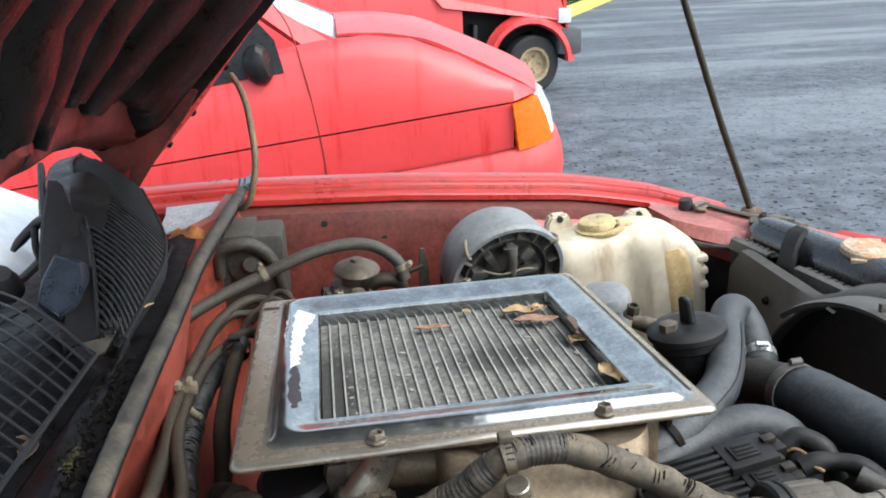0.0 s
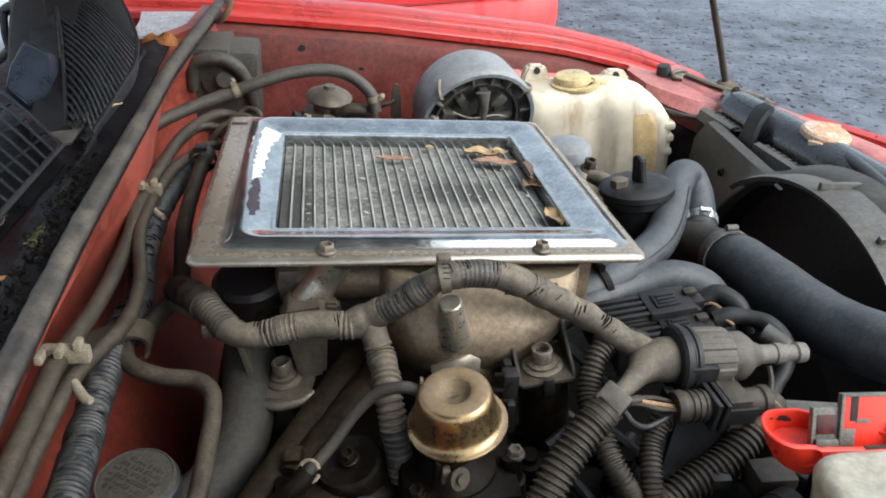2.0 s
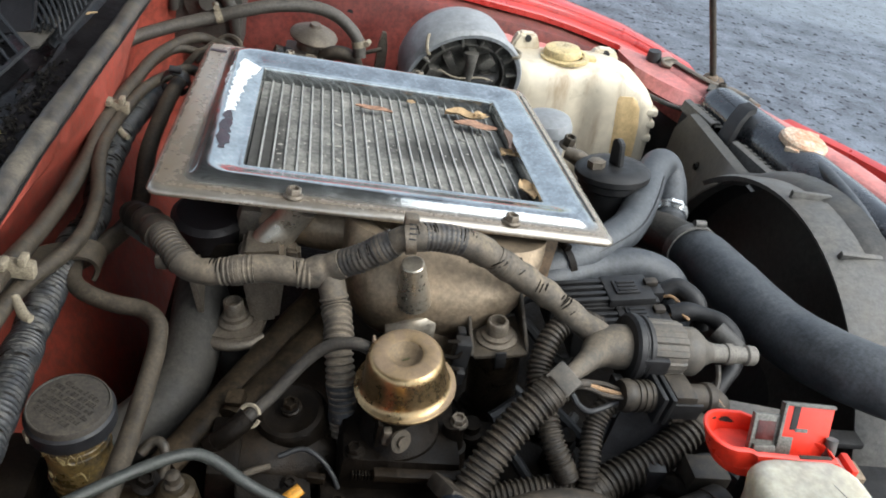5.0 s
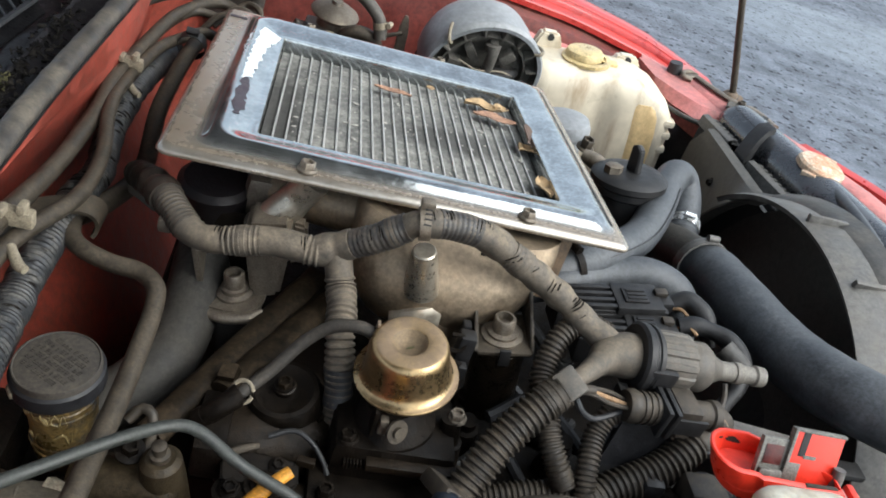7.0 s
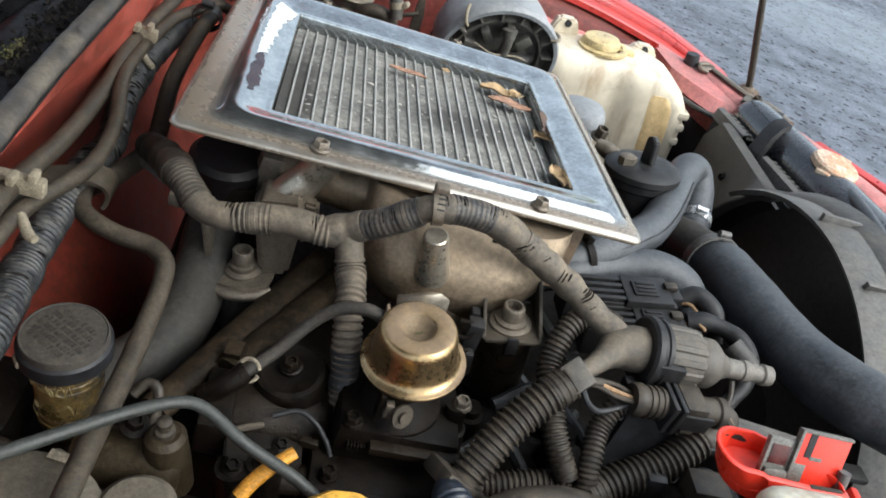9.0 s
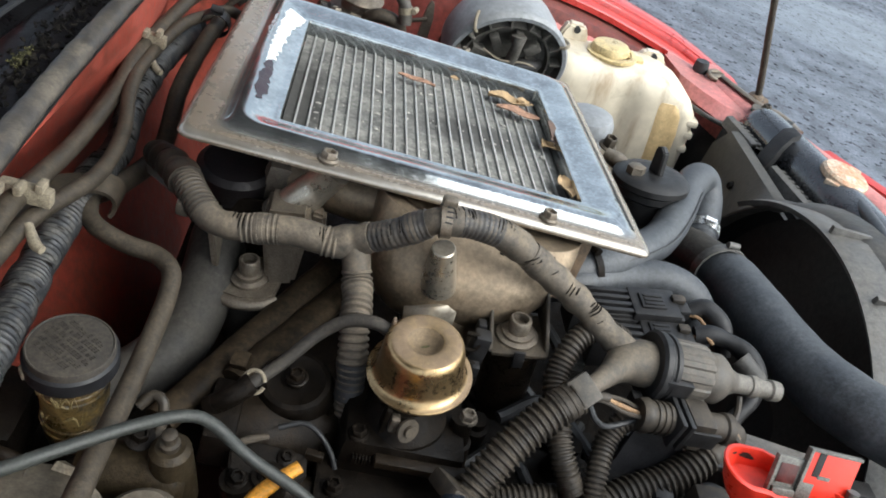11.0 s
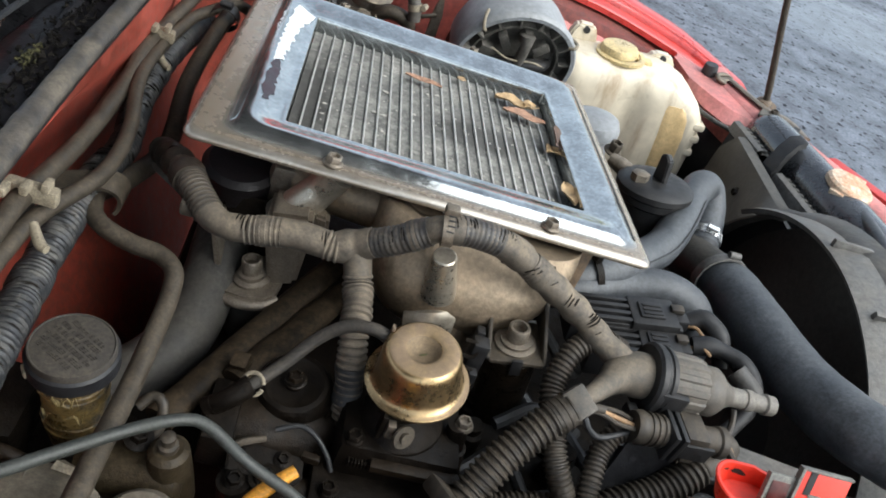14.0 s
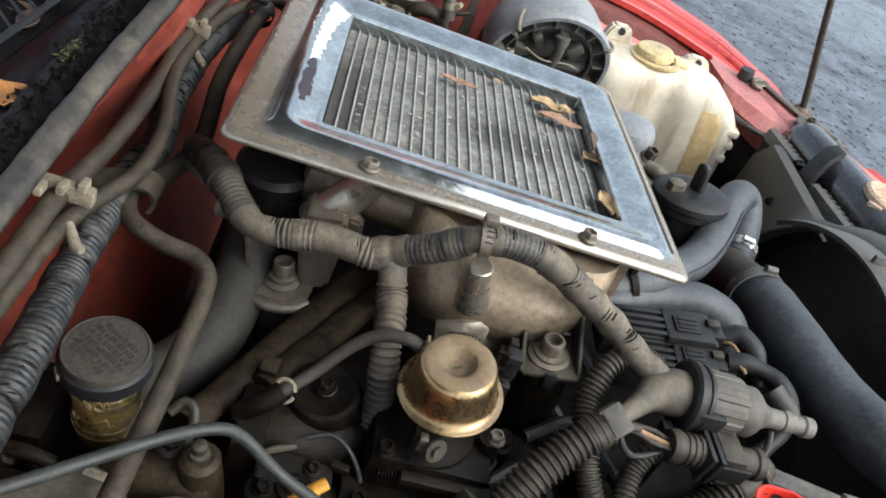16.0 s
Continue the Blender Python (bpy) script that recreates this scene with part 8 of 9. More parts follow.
hose_thing("brake_pipe", "thin dusty pipe lowest of the bundle", [(-0.212, 0.30, 0.955), (-0.211, 0.46, 0.952), (-0.213, 0.52, 0.946), (-0.212, 0.62, 0.936), (-0.215, 0.74, 0.925), (-0.213, 0.84, 0.925), (-0.20, 0.95, 0.93), (-0.17, 1.05, 0.93), (-0.12, 1.06, 0.92)], 0.0058, M_PIPE, "pipe", G)
LOOM = [(-0.182, 0.30, 0.93), (-0.185, 0.399, 0.926), (-0.192, 0.474, 0.913), (-0.193, 0.534, 0.914), (-0.191, 0.605, 0.915), (-0.185, 0.665, 0.910), (-0.192, 0.728, 0.912), (-0.195, 0.85, 0.91), (-0.18, 0.98, 0.90)]
loom = thing("taped_loom", (-0.19, 0.6, 0.89), "thick blue-black taped cable loom along the firewall", "loom")
loom_sleeve = part("sleeve", hose_bm(LOOM, 0.0138, segs=20, ribs=((0.0, 0.27), (0.27, 0.60)), pitch=0.0052, depth=0.0006, wobble=0.14), M_LOOM, loom)
rnd = random.Random(31)
loom_path = spline(LOOM, 0.004)[0]
for k in range(6, len(loom_path) - 24):
    for q in range(2):
        if rnd.random() < 0.62:
            d = ((loom_path[k + 2] - loom_path[k - 2]).normalized() + Vector((rnd.uniform(-0.8, 0.2), rnd.uniform(-0.3, 0.3), rnd.uniform(-0.3, 0.3)))).normalized()
            up = (Vector((0.25, -0.4, 0.85)) - d * d.dot(Vector((0.25, -0.4, 0.85)))).normalized()
            side = d.cross(up)
            a0, span = rnd.uniform(-1.5, 0.6), rnd.uniform(0.4, 1.3)
            c = loom_path[k] + (loom_path[k + 1] - loom_path[k]) * rnd.random()
            arc = [c + (up * math.cos(a0 + span * j / 5) + side * math.sin(a0 + span * j / 5)) * 0.0141 for j in range(6)]
            part("tape_edge", hose_bm(arc, [0.0001, 0.0007, 0.0010, 0.0008, 0.0009, 0.0001], segs=5, step=0.004), M_TAPE_EDGE, loom_sleeve)
hose_thing("heater_pipe", "dark dusty steel pipe rising to a clamped ring", [(-0.150, 0.965, 0.930), (-0.157, 0.90, 0.925), (-0.163, 0.813, 0.905), (-0.156, 0.717, 0.888), (-0.170, 0.640, 0.896), (-0.185, 0.60, 0.905)], 0.0095, M_PIPE, "pipe", G)
clamp("pipe_clamp", (-0.153, 0.935, 0.935), (0.05, 1, 0.25), 0.016, M_RUBBER, "black ring clamp round the heater pipe", 0.006)
hose_thing("bent_pipe", "thick dusty brown steel pipe with two bends", [(-0.186, 0.602, 0.911), (-0.182, 0.575, 0.914), (-0.176, 0.555, 0.916), (-0.163, 0.542, 0.916), (-0.140, 0.534, 0.914), (-0.115, 0.528, 0.915), (-0.100, 0.514, 0.914), (-0.0965, 0.492, 0.910), (-0.0965, 0.465, 0.908), (-0.0985, 0.402, 0.907), (-0.1015, 0.340, 0.913), (-0.1025, 0.297, 0.920), (-0.1025, 0.24, 0.93)], 0.0078, M_PIPE, "pipe", G, segs=16)
hose_thing("thin_pipe", "thin green-grey bent metal pipe crossing over", [(-0.20, 0.255, 0.94), (-0.147, 0.293, 0.941), (-0.119, 0.317, 0.938), (-0.085, 0.343, 0.937), (-0.058, 0.359, 0.936), (-0.039, 0.362, 0.931), (-0.008, 0.351, 0.916), (0.028, 0.342, 0.902), (0.06, 0.33, 0.885)], 0.0043, M_THIN, "pipe", G, segs=12)


def firewall_clips():
    st = thing("pipe_strap", (-0.18, 0.58, 0.90), "dusty steel strap clamping the bent pipe", "strap")
    prof = [(-0.224, 0.924), (-0.208, 0.928), (-0.194, 0.930), (-0.182, 0.9305)] + [(-0.178 + math.cos(radians(d)) * 0.0150, 0.9155 + math.sin(radians(d)) * 0.0150) for d in range(80, -41, -15)]
    part("strap", sheet_bm([[(x, 0.548 + (x + 0.224) * 0.42, z), (x, 0.561 + (x + 0.224) * 0.42, z + 0.0012), (x, 0.574 + (x + 0.224) * 0.42, z)] for x, z in prof], 0.0035), M_PIPE, st)
    for k, (x, y, z) in enumerate(((-0.205, 0.497, 0.975), (-0.207, 0.835, 0.945))):
        c = thing("pipe_clip", (x, y, z - 0.02), "tan plastic clip gripping the firewall pipes", "clip", "pipe clips")
        d = Vector((0.05, 1, 0.0)).normalized()
        part("clip_body", box_bm((-0.020, -0.009, -0.005), (0.017, 0.005, 0.005), 0.0025, m=aligned((x, y, z), d)), M_CLIP, c)
        for q in range(3):
            part("clip_tooth", box_bm((-0.015 + q * 0.012, 0.003, -0.006), (-0.009 + q * 0.012, 0.011, 0.006), 0.002, m=aligned((x, y - 0.008 * q, z), d)), M_CLIP, c)
        part("clip_tail", hose_bm([(x + 0.01, y - 0.02, z - 0.014), (x + 0.02, y - 0.034, z - 0.018), (x + 0.026, y - 0.038, z - 0.018)], [0.0035, 0.0042, 0.0032], segs=10), M_CLIP, c)


firewall_clips()

# debris along the tray
rnd = random.Random(21)
for k in range(7):
    p = Vector((rnd.uniform(-0.31, -0.26), rnd.uniform(0.45, 1.25), 1.016))
    a = rnd.uniform(0, 6)
    rows = []
    for i in range(6):
        u = i / 5 - 0.5
        w = 0.008 * math.cos(u * 2.8)
        rows.append([p + Vector((math.cos(a) * u * 0.035 - math.sin(a) * v * w, math.sin(a) * u * 0.035 + math.cos(a) * v * w, 0.004 * v * v)) for v in (-1, 0, 1)])
    solo("leaf", sheet_bm(rows, 0.0006), M_LEAF_DARK, "dark dry leaf caught in the cowl tray", "leaf", "tray leaves")


# ---------------------------------------------------------------- far side of the bay


def washer_tank():
    t = thing("washer_tank", (0.48, 1.27, 0.66), "yellowed translucent washer tank with an amber cap", "tank")
    bm = bmesh.new()
    # cross-sections from the foot up, each a rounded outline with a shallow valley in its front
    secs = [(0.66, 0.40, 0.615, 1.215, 1.33), (0.76, 0.372, 0.622, 1.208, 1.335), (0.84, 0.352, 0.620, 1.205, 1.335), (0.875, 0.346, 0.612, 1.205, 1.335), (0.898, 0.345, 0.596, 1.208, 1.33), (0.914, 0.346, 0.575, 1.213, 1.325), (0.925, 0.348, 0.550, 1.221, 1.32), (0.931, 0.354, 0.530, 1.232, 1.312)]
    rings = []
    for z, x0, x1, y0, y1 in secs:
        r, ring_v = 0.03, []
        for j, (cx, cy, a0) in enumerate(((x1 - r, y1 - r, 0), (x0 + r, y1 - r, 90), (x0 + r, y0 + r, 180), (x1 - r, y0 + r, 270))):
            for k in range(7):
                a = radians(a0 + 15 * k)
                ring_v.append(bm.verts.new((cx + math.cos(a) * r, cy + math.sin(a) * r, z)))
            if j == 2:
                for k in range(1, 12):
                    x = x0 + r + (x1 - x0 - 2 * r) * k / 12
                    dent = 0.016 * math.exp(-((x - 0.478) / 0.020) ** 2) * min(1, max(0, (0.925 - z) / 0.06))
                    ring_v.append(bm.verts.new((x, y0 + dent, z)))
        rings.append(ring_v)
    n = len(rings[0])
    for a, b in zip(rings, rings[1:]):
        for k in range(n):
            bm.faces.new((a[k], a[(k + 1) % n], b[(k + 1) % n], b[k]))
    bm.faces.new(rings[-1])
    bm.faces.new(rings[0][::-1])
    tb = part("tank_body", bm, M_CREAM, t)
    # amber lower panel, front right, with a rounded head
    rows = []
    for z, xa, xb in ((0.70, 0.545, 0.600), (0.78, 0.540, 0.597), (0.84, 0.534, 0.592), (0.875, 0.530, 0.584), (0.888, 0.531, 0.576), (0.894, 0.536, 0.566)):
        y = float(np.interp(z, [0.66, 0.76, 0.84, 0.875, 0.898], [1.215, 1.208, 1.205, 1.205, 1.208]))
        rows.append([(xa + (xb - xa) * k / 6, y - 0.0015 + (0.004 if k in (0, 6) else 0.0) + max(0, xa + (xb - xa) * k / 6 - 0.586) ** 2 * 18, z) for k in range(7)])
    part("side_panel", sheet_bm(rows, 0.002), M_TANK_SIDE, tb, "amber stained recess")
    part("tank_ear", prism_bm([(0.350, 0.90), (0.415, 0.90), (0.404, 0.945), (0.398, 0.955), (0.368, 0.957), (0.360, 0.945)], Matrix(((1, 0, 0, 0), (0, 0, -1, 1.325), (0, 1, 0, 0), (0, 0, 0, 1))), 0.022, 0.004), M_CREAM, t)
    part("tank_ear", prism_bm([(0.495, 0.90), (0.565, 0.90), (0.556, 0.928), (0.548, 0.936), (0.518, 0.937), (0.510, 0.930)], Matrix(((1, 0, 0, 0), (0, 0, -1, 1.330), (0, 1, 0, 0), (0, 0, 0, 1))), 0.022, 0.004), M_CREAM, t)
    for x, y, z in ((0.383, 1.302, 0.948), (0.533, 1.307, 0.929)):
        part("ear_hole", lathe_bm([(0, 0.001), (0.006, 0.001), (0.006, -0.004)], aligned((x, y, z), (0, -1, 0)), segs=14), M_UNDER, t)
    cp = part("cap", lathe_bm([(0, 0.013), (0.024, 0.014), (0.030, 0.012), (0.033, 0.006), (0.033, 0.0), (0, 0.0)], aligned((0.440, 1.272, 0.936), (-0.06, 0, 1)), segs=40), M_CREAM_CAP, t, "amber plastic cap")
    part("cap_ring", lathe_bm([(0.034, 0.0), (0.043, -0.001), (0.043, -0.006), (0.034, -0.008)], aligned((0.444, 1.268, 0.938), (-0.06, 0, 1)), segs=40), M_CREAM_CAP, cp)
    part("cap_strap", box_bm((0.472, 1.258, 0.930), (0.500, 1.276, 0.938), 0.003), M_CREAM_CAP, cp)
    for z in (0.865, 0.842, 0.815):
        part("side_notch", box_bm((0.588, 1.207, z - 0.007), (0.6175, 1.235, z + 0.007), 0.006), M_CREAM, t)
    lean(t, (0.46, 1.26, 0.93), 5.0)


washer_tank()


def drum():
    d = thing("air_canister", (0.235, 1.27, 0.80), "grey domed air canister with a dusty ribbed end", "canister")
    face, ax = Vector((0.258, 1.190, 0.886)), Vector((-0.17, 0.92, 0.26)).normalized()
    m = aligned(face, ax)
    part("dome", lathe_bm([(0.094, -0.004), (0.100, -0.004), (0.103, 0.0), (0.103, 0.008), (0.098, 0.012), (0.097, 0.05), (0.093, 0.075), (0.082, 0.094), (0.06, 0.106), (0.03, 0.112), (0, 0.113)], m, segs=72), M_DRUM, d)
    cap = part("end_cap", lathe_bm([(0, 0.024), (0.05, 0.024), (0.058, 0.018), (0.070, 0.018), (0.072, 0.006), (0.075, 0.006), (0.077, 0.020), (0.092, 0.016), (0.094, -0.004)], m, segs=72), M_RECESS, d, "dusty grey-brown recessed end")
    for k in range(16):
        a = 2 * math.pi * (k + 0.3) / 16
        part("rib", box_bm((0.076, -0.0016, -0.001), (0.094, 0.0016, 0.020), 0.0006, m=m @ Matrix.Rotation(a, 4, "Z")), M_RECESS, cap)
    rnd = random.Random(12)
    for k in range(9):
        a = 2 * math.pi * k / 9 + 0.2
        w = rnd.uniform(0.006, 0.012)
        part("pad", box_bm((rnd.uniform(0.03, 0.045), -w, 0.004), (rnd.uniform(0.055, 0.068), w, 0.024), 0.003, m=m @ Matrix.Rotation(a, 4, "Z")), M_RECESS, cap)
    up = m.inverted().to_3x3() @ Vector((0, 0, 1))
    turn = math.degrees(math.atan2(up.y, up.x))
    q = m @ Matrix.Rotation(radians(turn), 4, "Z")
    # upright spout with a flanged head, and a lower elbow
    part("spout", hose_bm([q @ Vector(v) for v in ((0.066, -0.004, -0.004), (0.05, -0.002, -0.010), (0.02, 0.0, -0.010), (-0.02, 0.004, -0.004))], [0.012, 0.0085, 0.009, 0.010], segs=14), M_RECESS, d)
    part("elbow", hose_bm([q @ Vector(v) for v in ((0.012, 0.058, 0.01), (0.016, 0.04, -0.006), (0.014, 0.018, -0.008), (0.0, -0.03, -0.004), (-0.02, -0.055, 0.01))], [0.008, 0.010, 0.012, 0.012, 0.01], segs=14), M_BLACK, d)
    part("elbow_plate", box_bm((-0.03, -0.035, -0.004), (0.012, 0.03, 0.006), 0.004, m=q), M_BLACK, d)
    part("vacuum_wire", hose_bm([q @ Vector(v) for v in ((0.02, 0.045, -0.012), (0.028, 0.02, -0.016), (0.024, -0.02, -0.016), (0.03, -0.05, -0.006))], 0.0016, segs=6), M_CLIP, d)
    for deg in (50, -48, 140):
        a = radians(turn + deg)
        part("spring_clip", hose_bm([m @ (Matrix.Rotation(a, 3, "Z") @ Vector(v)) for v in ((0.093, -0.006, -0.006), (0.102, -0.005, -0.010), (0.107, 0.0, 0.0), (0.105, 0.004, 0.014), (0.101, 0.006, 0.024))], 0.0026, segs=8), M_CLIP, d)
    part("foot", box_bm((0.17, 1.25, 0.70), (0.32, 1.38, 0.85), 0.02), M_GREASE, d)


drum()


def fuel_filter():
    f = thing("fuel_filter", (0.39, 0.82, 0.80), "black fuel filter head with an upright knob", "filter")
    m = aligned((0.392, 0.826, 0.958), (-0.15, 0.12, 1)) @ Matrix.Diagonal((0.95, 0.95, 1, 1))
    part("head", lathe_bm([(0, 0.004), (0.030, 0.004), (0.044, 0.002), (0.050, -0.003), (0.050, -0.010), (0.044, -0.014), (0.044, -0.022), (0.038, -0.026), (0.036, -0.12), (0, -0.12)], m, segs=44), M_BLACK, f)
    part("knob", prism_bm([(-0.010, 0), (0.012, 0), (0.010, 0.030), (0.002, 0.036), (-0.008, 0.032)], m @ pose(-0.006, 0.004, 0.003, 90, 0, 60), 0.009, 0.0015), M_BLACK, f)
    part("hex_boss", lathe_bm([(0.012, 0.0), (0.012, 0.010), (0.008, 0.012), (0, 0.012)], m @ pose(0.022, -0.016, 0.002), segs=6), M_STEEL, f)
    part("bright_ring", hose_bm([(0.43, 0.80, 0.90), (0.44, 0.81, 0.925), (0.455, 0.83, 0.935)], 0.006, segs=10), M_SILVER, f)
    part("union", hose_bm([(0.345, 0.875, 0.945), (0.360, 0.865, 0.944), (0.375, 0.85, 0.943)], [0.008, 0.011, 0.009], segs=14), M_STEEL, f)
    part("banjo", bolt_bm(aligned((0.352, 0.895, 0.945), (0, -0.2, 1)), 0.008, 0.014, 1.5), M_PIPE, f)
    part("warning_strap", hose_bm([(0.43, 0.79, 0.87), (0.42, 0.77, 0.90), (0.435, 0.785, 0.92)], 0.004, segs=8), M_ORANGE, f)
    p = thing("primer_pump", (0.33, 0.97, 0.84), "grey round primer pump behind the cooler plate", "pump")
    part("dome", lathe_bm([(0, 0.012), (0.02, 0.011), (0.034, 0.006), (0.038, -0.004), (0.038, -0.01), (0.030, -0.016), (0.026, -0.10), (0, -0.10)], aligned((0.342, 0.975, 0.938), UP), segs=36), M_DRUM, p)


fuel_filter()


def left_far():
    b = thing("relay_box", (-0.155, 1.30, 0.78), "dusty dark box with a round knob beside the firewall", "box")
    part("case", box_bm((-0.215, 1.285, 0.83), (-0.103, 1.38, 0.965), 0.012), M_BOX, b)
    part("lid_edge", box_bm((-0.22, 1.28, 0.952), (-0.150, 1.385, 0.970), 0.004), M_BOX, b)
    part("knob", lathe_bm([(0, 0.018), (0.012, 0.017), (0.015, 0.010), (0.022, 0.006), (0.036, 0.0), (0.036, -0.008), (0, -0.008)], aligned((-0.160, 1.284, 0.918), (0.05, -1, 0.25)), segs=32), M_BOX, b)
    part("arch_rib", hose_bm([(-0.212, 1.28, 0.90), (-0.205, 1.275, 0.945), (-0.170, 1.272, 0.957), (-0.140, 1.275, 0.945), (-0.120, 1.28, 0.91), (-0.113, 1.285, 0.87)], [0.008, 0.010, 0.011, 0.011, 0.010, 0.008], segs=14), M_BOX, b)
    hose_thing("breather_hose", "brown-grey rubber hose arching to the vacuum valve", [(-0.262, 1.085, 0.900), (-0.235, 1.105, 0.914), (-0.200, 1.125, 0.926), (-0.165, 1.14, 0.936), (-0.133, 1.15, 0.946), (-0.092, 1.155, 0.961), (-0.049, 1.165, 0.972), (0.002, 1.175, 0.976), (0.038, 1.175, 0.970), (0.064, 1.17, 0.955), (0.079, 1.165, 0.938), (0.084, 1.16, 0.915)], 0.0095, M_BREATHER, segs=16)
    clamp("hose_clip", (-0.128, 1.151, 0.948), (0.9, 0.2, 0.3), 0.0105, M_CLIP, "wire clip on the breather hose", 0.005)
    clamp("hose_clip", (0.080, 1.164, 0.935), (0.3, -0.1, -0.9), 0.0105, M_CLIP, "wire clip on the breather hose", 0.005)
    v = thing("vacuum_valve", (0.01, 1.22, 0.80), "dusty round vacuum valve with metal pipes", "valve")
    m = aligned((0.012, 1.215, 0.912), (0.05, -0.1, 1))
    part("dome", lathe_bm([(0, 0.026), (0.008, 0.026), (0.010, 0.021), (0.026, 0.015), (0.036, 0.009), (0.038, 0.006), (0.037, 0.003), (0.026, 0.001), (0.022, -0.006), (0.024, -0.010), (0.026, -0.03), (0.026, -0.10), (0, -0.10)], m, segs=40), M_STEEL, v)
    part("valve_pipe", hose_bm([(0.028, 1.18, 0.885), (0.034, 1.172, 0.905), (0.050, 1.168, 0.914), (0.070, 1.17, 0.910), (0.082, 1.18, 0.894), (0.084, 1.19, 0.86)], 0.011, segs=12), M_PIPE, v)
    part("valve_block", box_bm((-0.030, 1.185, 0.862), (0.036, 1.24, 0.896), 0.006), M_STEEL, v)
    part("valve_plug", lathe_bm([(0.014, -0.014), (0.015, -0.004), (0.011, 0.0), (0.011, 0.008), (0, 0.008)], aligned((-0.034, 1.195, 0.884), (-1, -0.3, 0.1)), segs=18), M_RUBBER, v)
    part("wire_bail", hose_bm([(-0.026, 1.178, 0.868), (-0.028, 1.174, 0.890), (-0.018, 1.172, 0.897), (-0.008, 1.174, 0.888)], 0.0022, segs=8), M_CLIP, v)
    part("union_nut", lathe_bm([(0.011, -0.008), (0.011, 0.008), (0.008, 0.010), (0, 0.010)], aligned((0.010, 1.172, 0.892), (-0.1, -1, 0.5)), segs=6), M_CLIP, v)
    part("union_ring", ring((0.030, 1.175, 0.898), (1, 0.2, 0.1), 0.0125, 0.004), M_CLIP, v)
    part("nut", lathe_bm([(0.012, -0.01), (0.012, 0.01), (0, 0.01)], aligned((-0.036, 1.20, 0.885), (-1, -0.2, 0.2)), segs=6), M_PIPE, v)
    part("nut", lathe_bm([(0.010, -0.01), (0.010, 0.01), (0, 0.01)], aligned((0.014, 1.165, 0.895), (0, -1, 0.4)), segs=6), M_STEEL, v)
    bl = thing("steel_tab", (0.125, 1.25, 0.80), "upright dull steel tab on the inner fender", "bracket")
    part("tab", prism_bm([(-0.008, 0), (0.012, 0), (0.010, 0.10), (0.004, 0.128), (-0.003, 0.13), (-0.007, 0.11)], pose(0.125, 1.255, 0.80, 90, 0, 10), 0.005, 0.001), M_STEEL, bl)
    part("tab_wire", hose_bm([(0.08, 1.25, 0.88), (0.105, 1.245, 0.893), (0.125, 1.248, 0.90)], 0.0035, segs=8), M_PIPE, bl)
    hose_thing("washer_hose", "thin tan rubber hose looping up to the bonnet", [(-0.182, 1.36, 1.000), (-0.174, 1.335, 1.002), (-0.163, 1.312, 1.008), (-0.148, 1.30, 1.03), (-0.137, 1.30, 1.070), (-0.134, 1.31, 1.106), (-0.138, 1.34, 1.135), (-0.146, 1.39, 1.168), (-0.158, 1.43, 1.192), (-0.172, 1.462, 1.207)], 0.0055, M_CABLE, segs=10)
    t = thing("scuttle_corner", (-0.24, 1.36, 0.96), "pale bent metal corner of the scuttle with debris", "panel")
    part("bent_plate", sheet_bm([[(-0.30, 1.28, 0.985), (-0.22, 1.28, 0.995)], [(-0.30, 1.36, 0.99), (-0.20, 1.36, 1.0)], [(-0.31, 1.43, 0.985), (-0.19, 1.43, 0.99)]], 0.004), M_PALE, t)
    lf = [[(-0.268 + 0.075 * k / 8, 1.165 + 0.012 * q + 0.004 * math.sin(k), 0.998 + 0.014 * math.sin(math.pi * k / 8) + 0.006 * q * (1 if k % 3 else 0.4)) for k in range(9)] for q in range(3)]
    solo("leaf", sheet_bm(lf, 0.001), M_RUST2, "rusty orange dry leaf caught in the scuttle corner", "leaf", "fallen leaves")
    for q in range(3):
        part("hook_wire", hose_bm([(-0.155 + 0.012 * q, 1.00 + 0.03 * q, 0.925), (-0.135 + 0.012 * q, 1.02 + 0.03 * q, 0.945), (-0.11 + 0.01 * q, 1.03 + 0.02 * q, 0.945), (-0.09, 1.03 + 0.02 * q, 0.92)], 0.0045, segs=8), M_PIPE, t)


left_far()


# ---------------------------------------------------------------- battery corner


def cup(bm, outline, z0, z1, wall, sx=0.0, sy=0.0):
    """An open tray: an outline with a wall round a sunken floor."""
    n = len(outline)
    c = Vector((sum(p[0] for p in outline) / n, sum(p[1] for p in outline) / n))
    loops = []
    for w, z in ((0.0, z0 - 0.004), (-0.0015, z0 + 0.004), (-0.0015, z1 - 0.001), (0.0, z1), (wall, z1), (wall + 0.0006, z1 - 0.002), (wall + 0.0006, z0 + 0.006)):
        ring_v = []
        for k, (x, y) in enumerate(outline):
            a, b = Vector(outline[k - 1]), Vector(outline[(k + 1) % n])
            t = (b - a).normalized()
            ring_v.append(bm.verts.new((x - t.y * w + sx * (z1 - z), y + t.x * w + sy * (z1 - z), z)))
        loops.append(ring_v)
    for a, b in zip(loops, loops[1:]):
        for k in range(n):
            bm.faces.new((a[k], a[(k + 1) % n], b[(k + 1) % n], b[k]))
    bm.faces.new(loops[-1])
    bm.faces.new(loops[0][::-1])


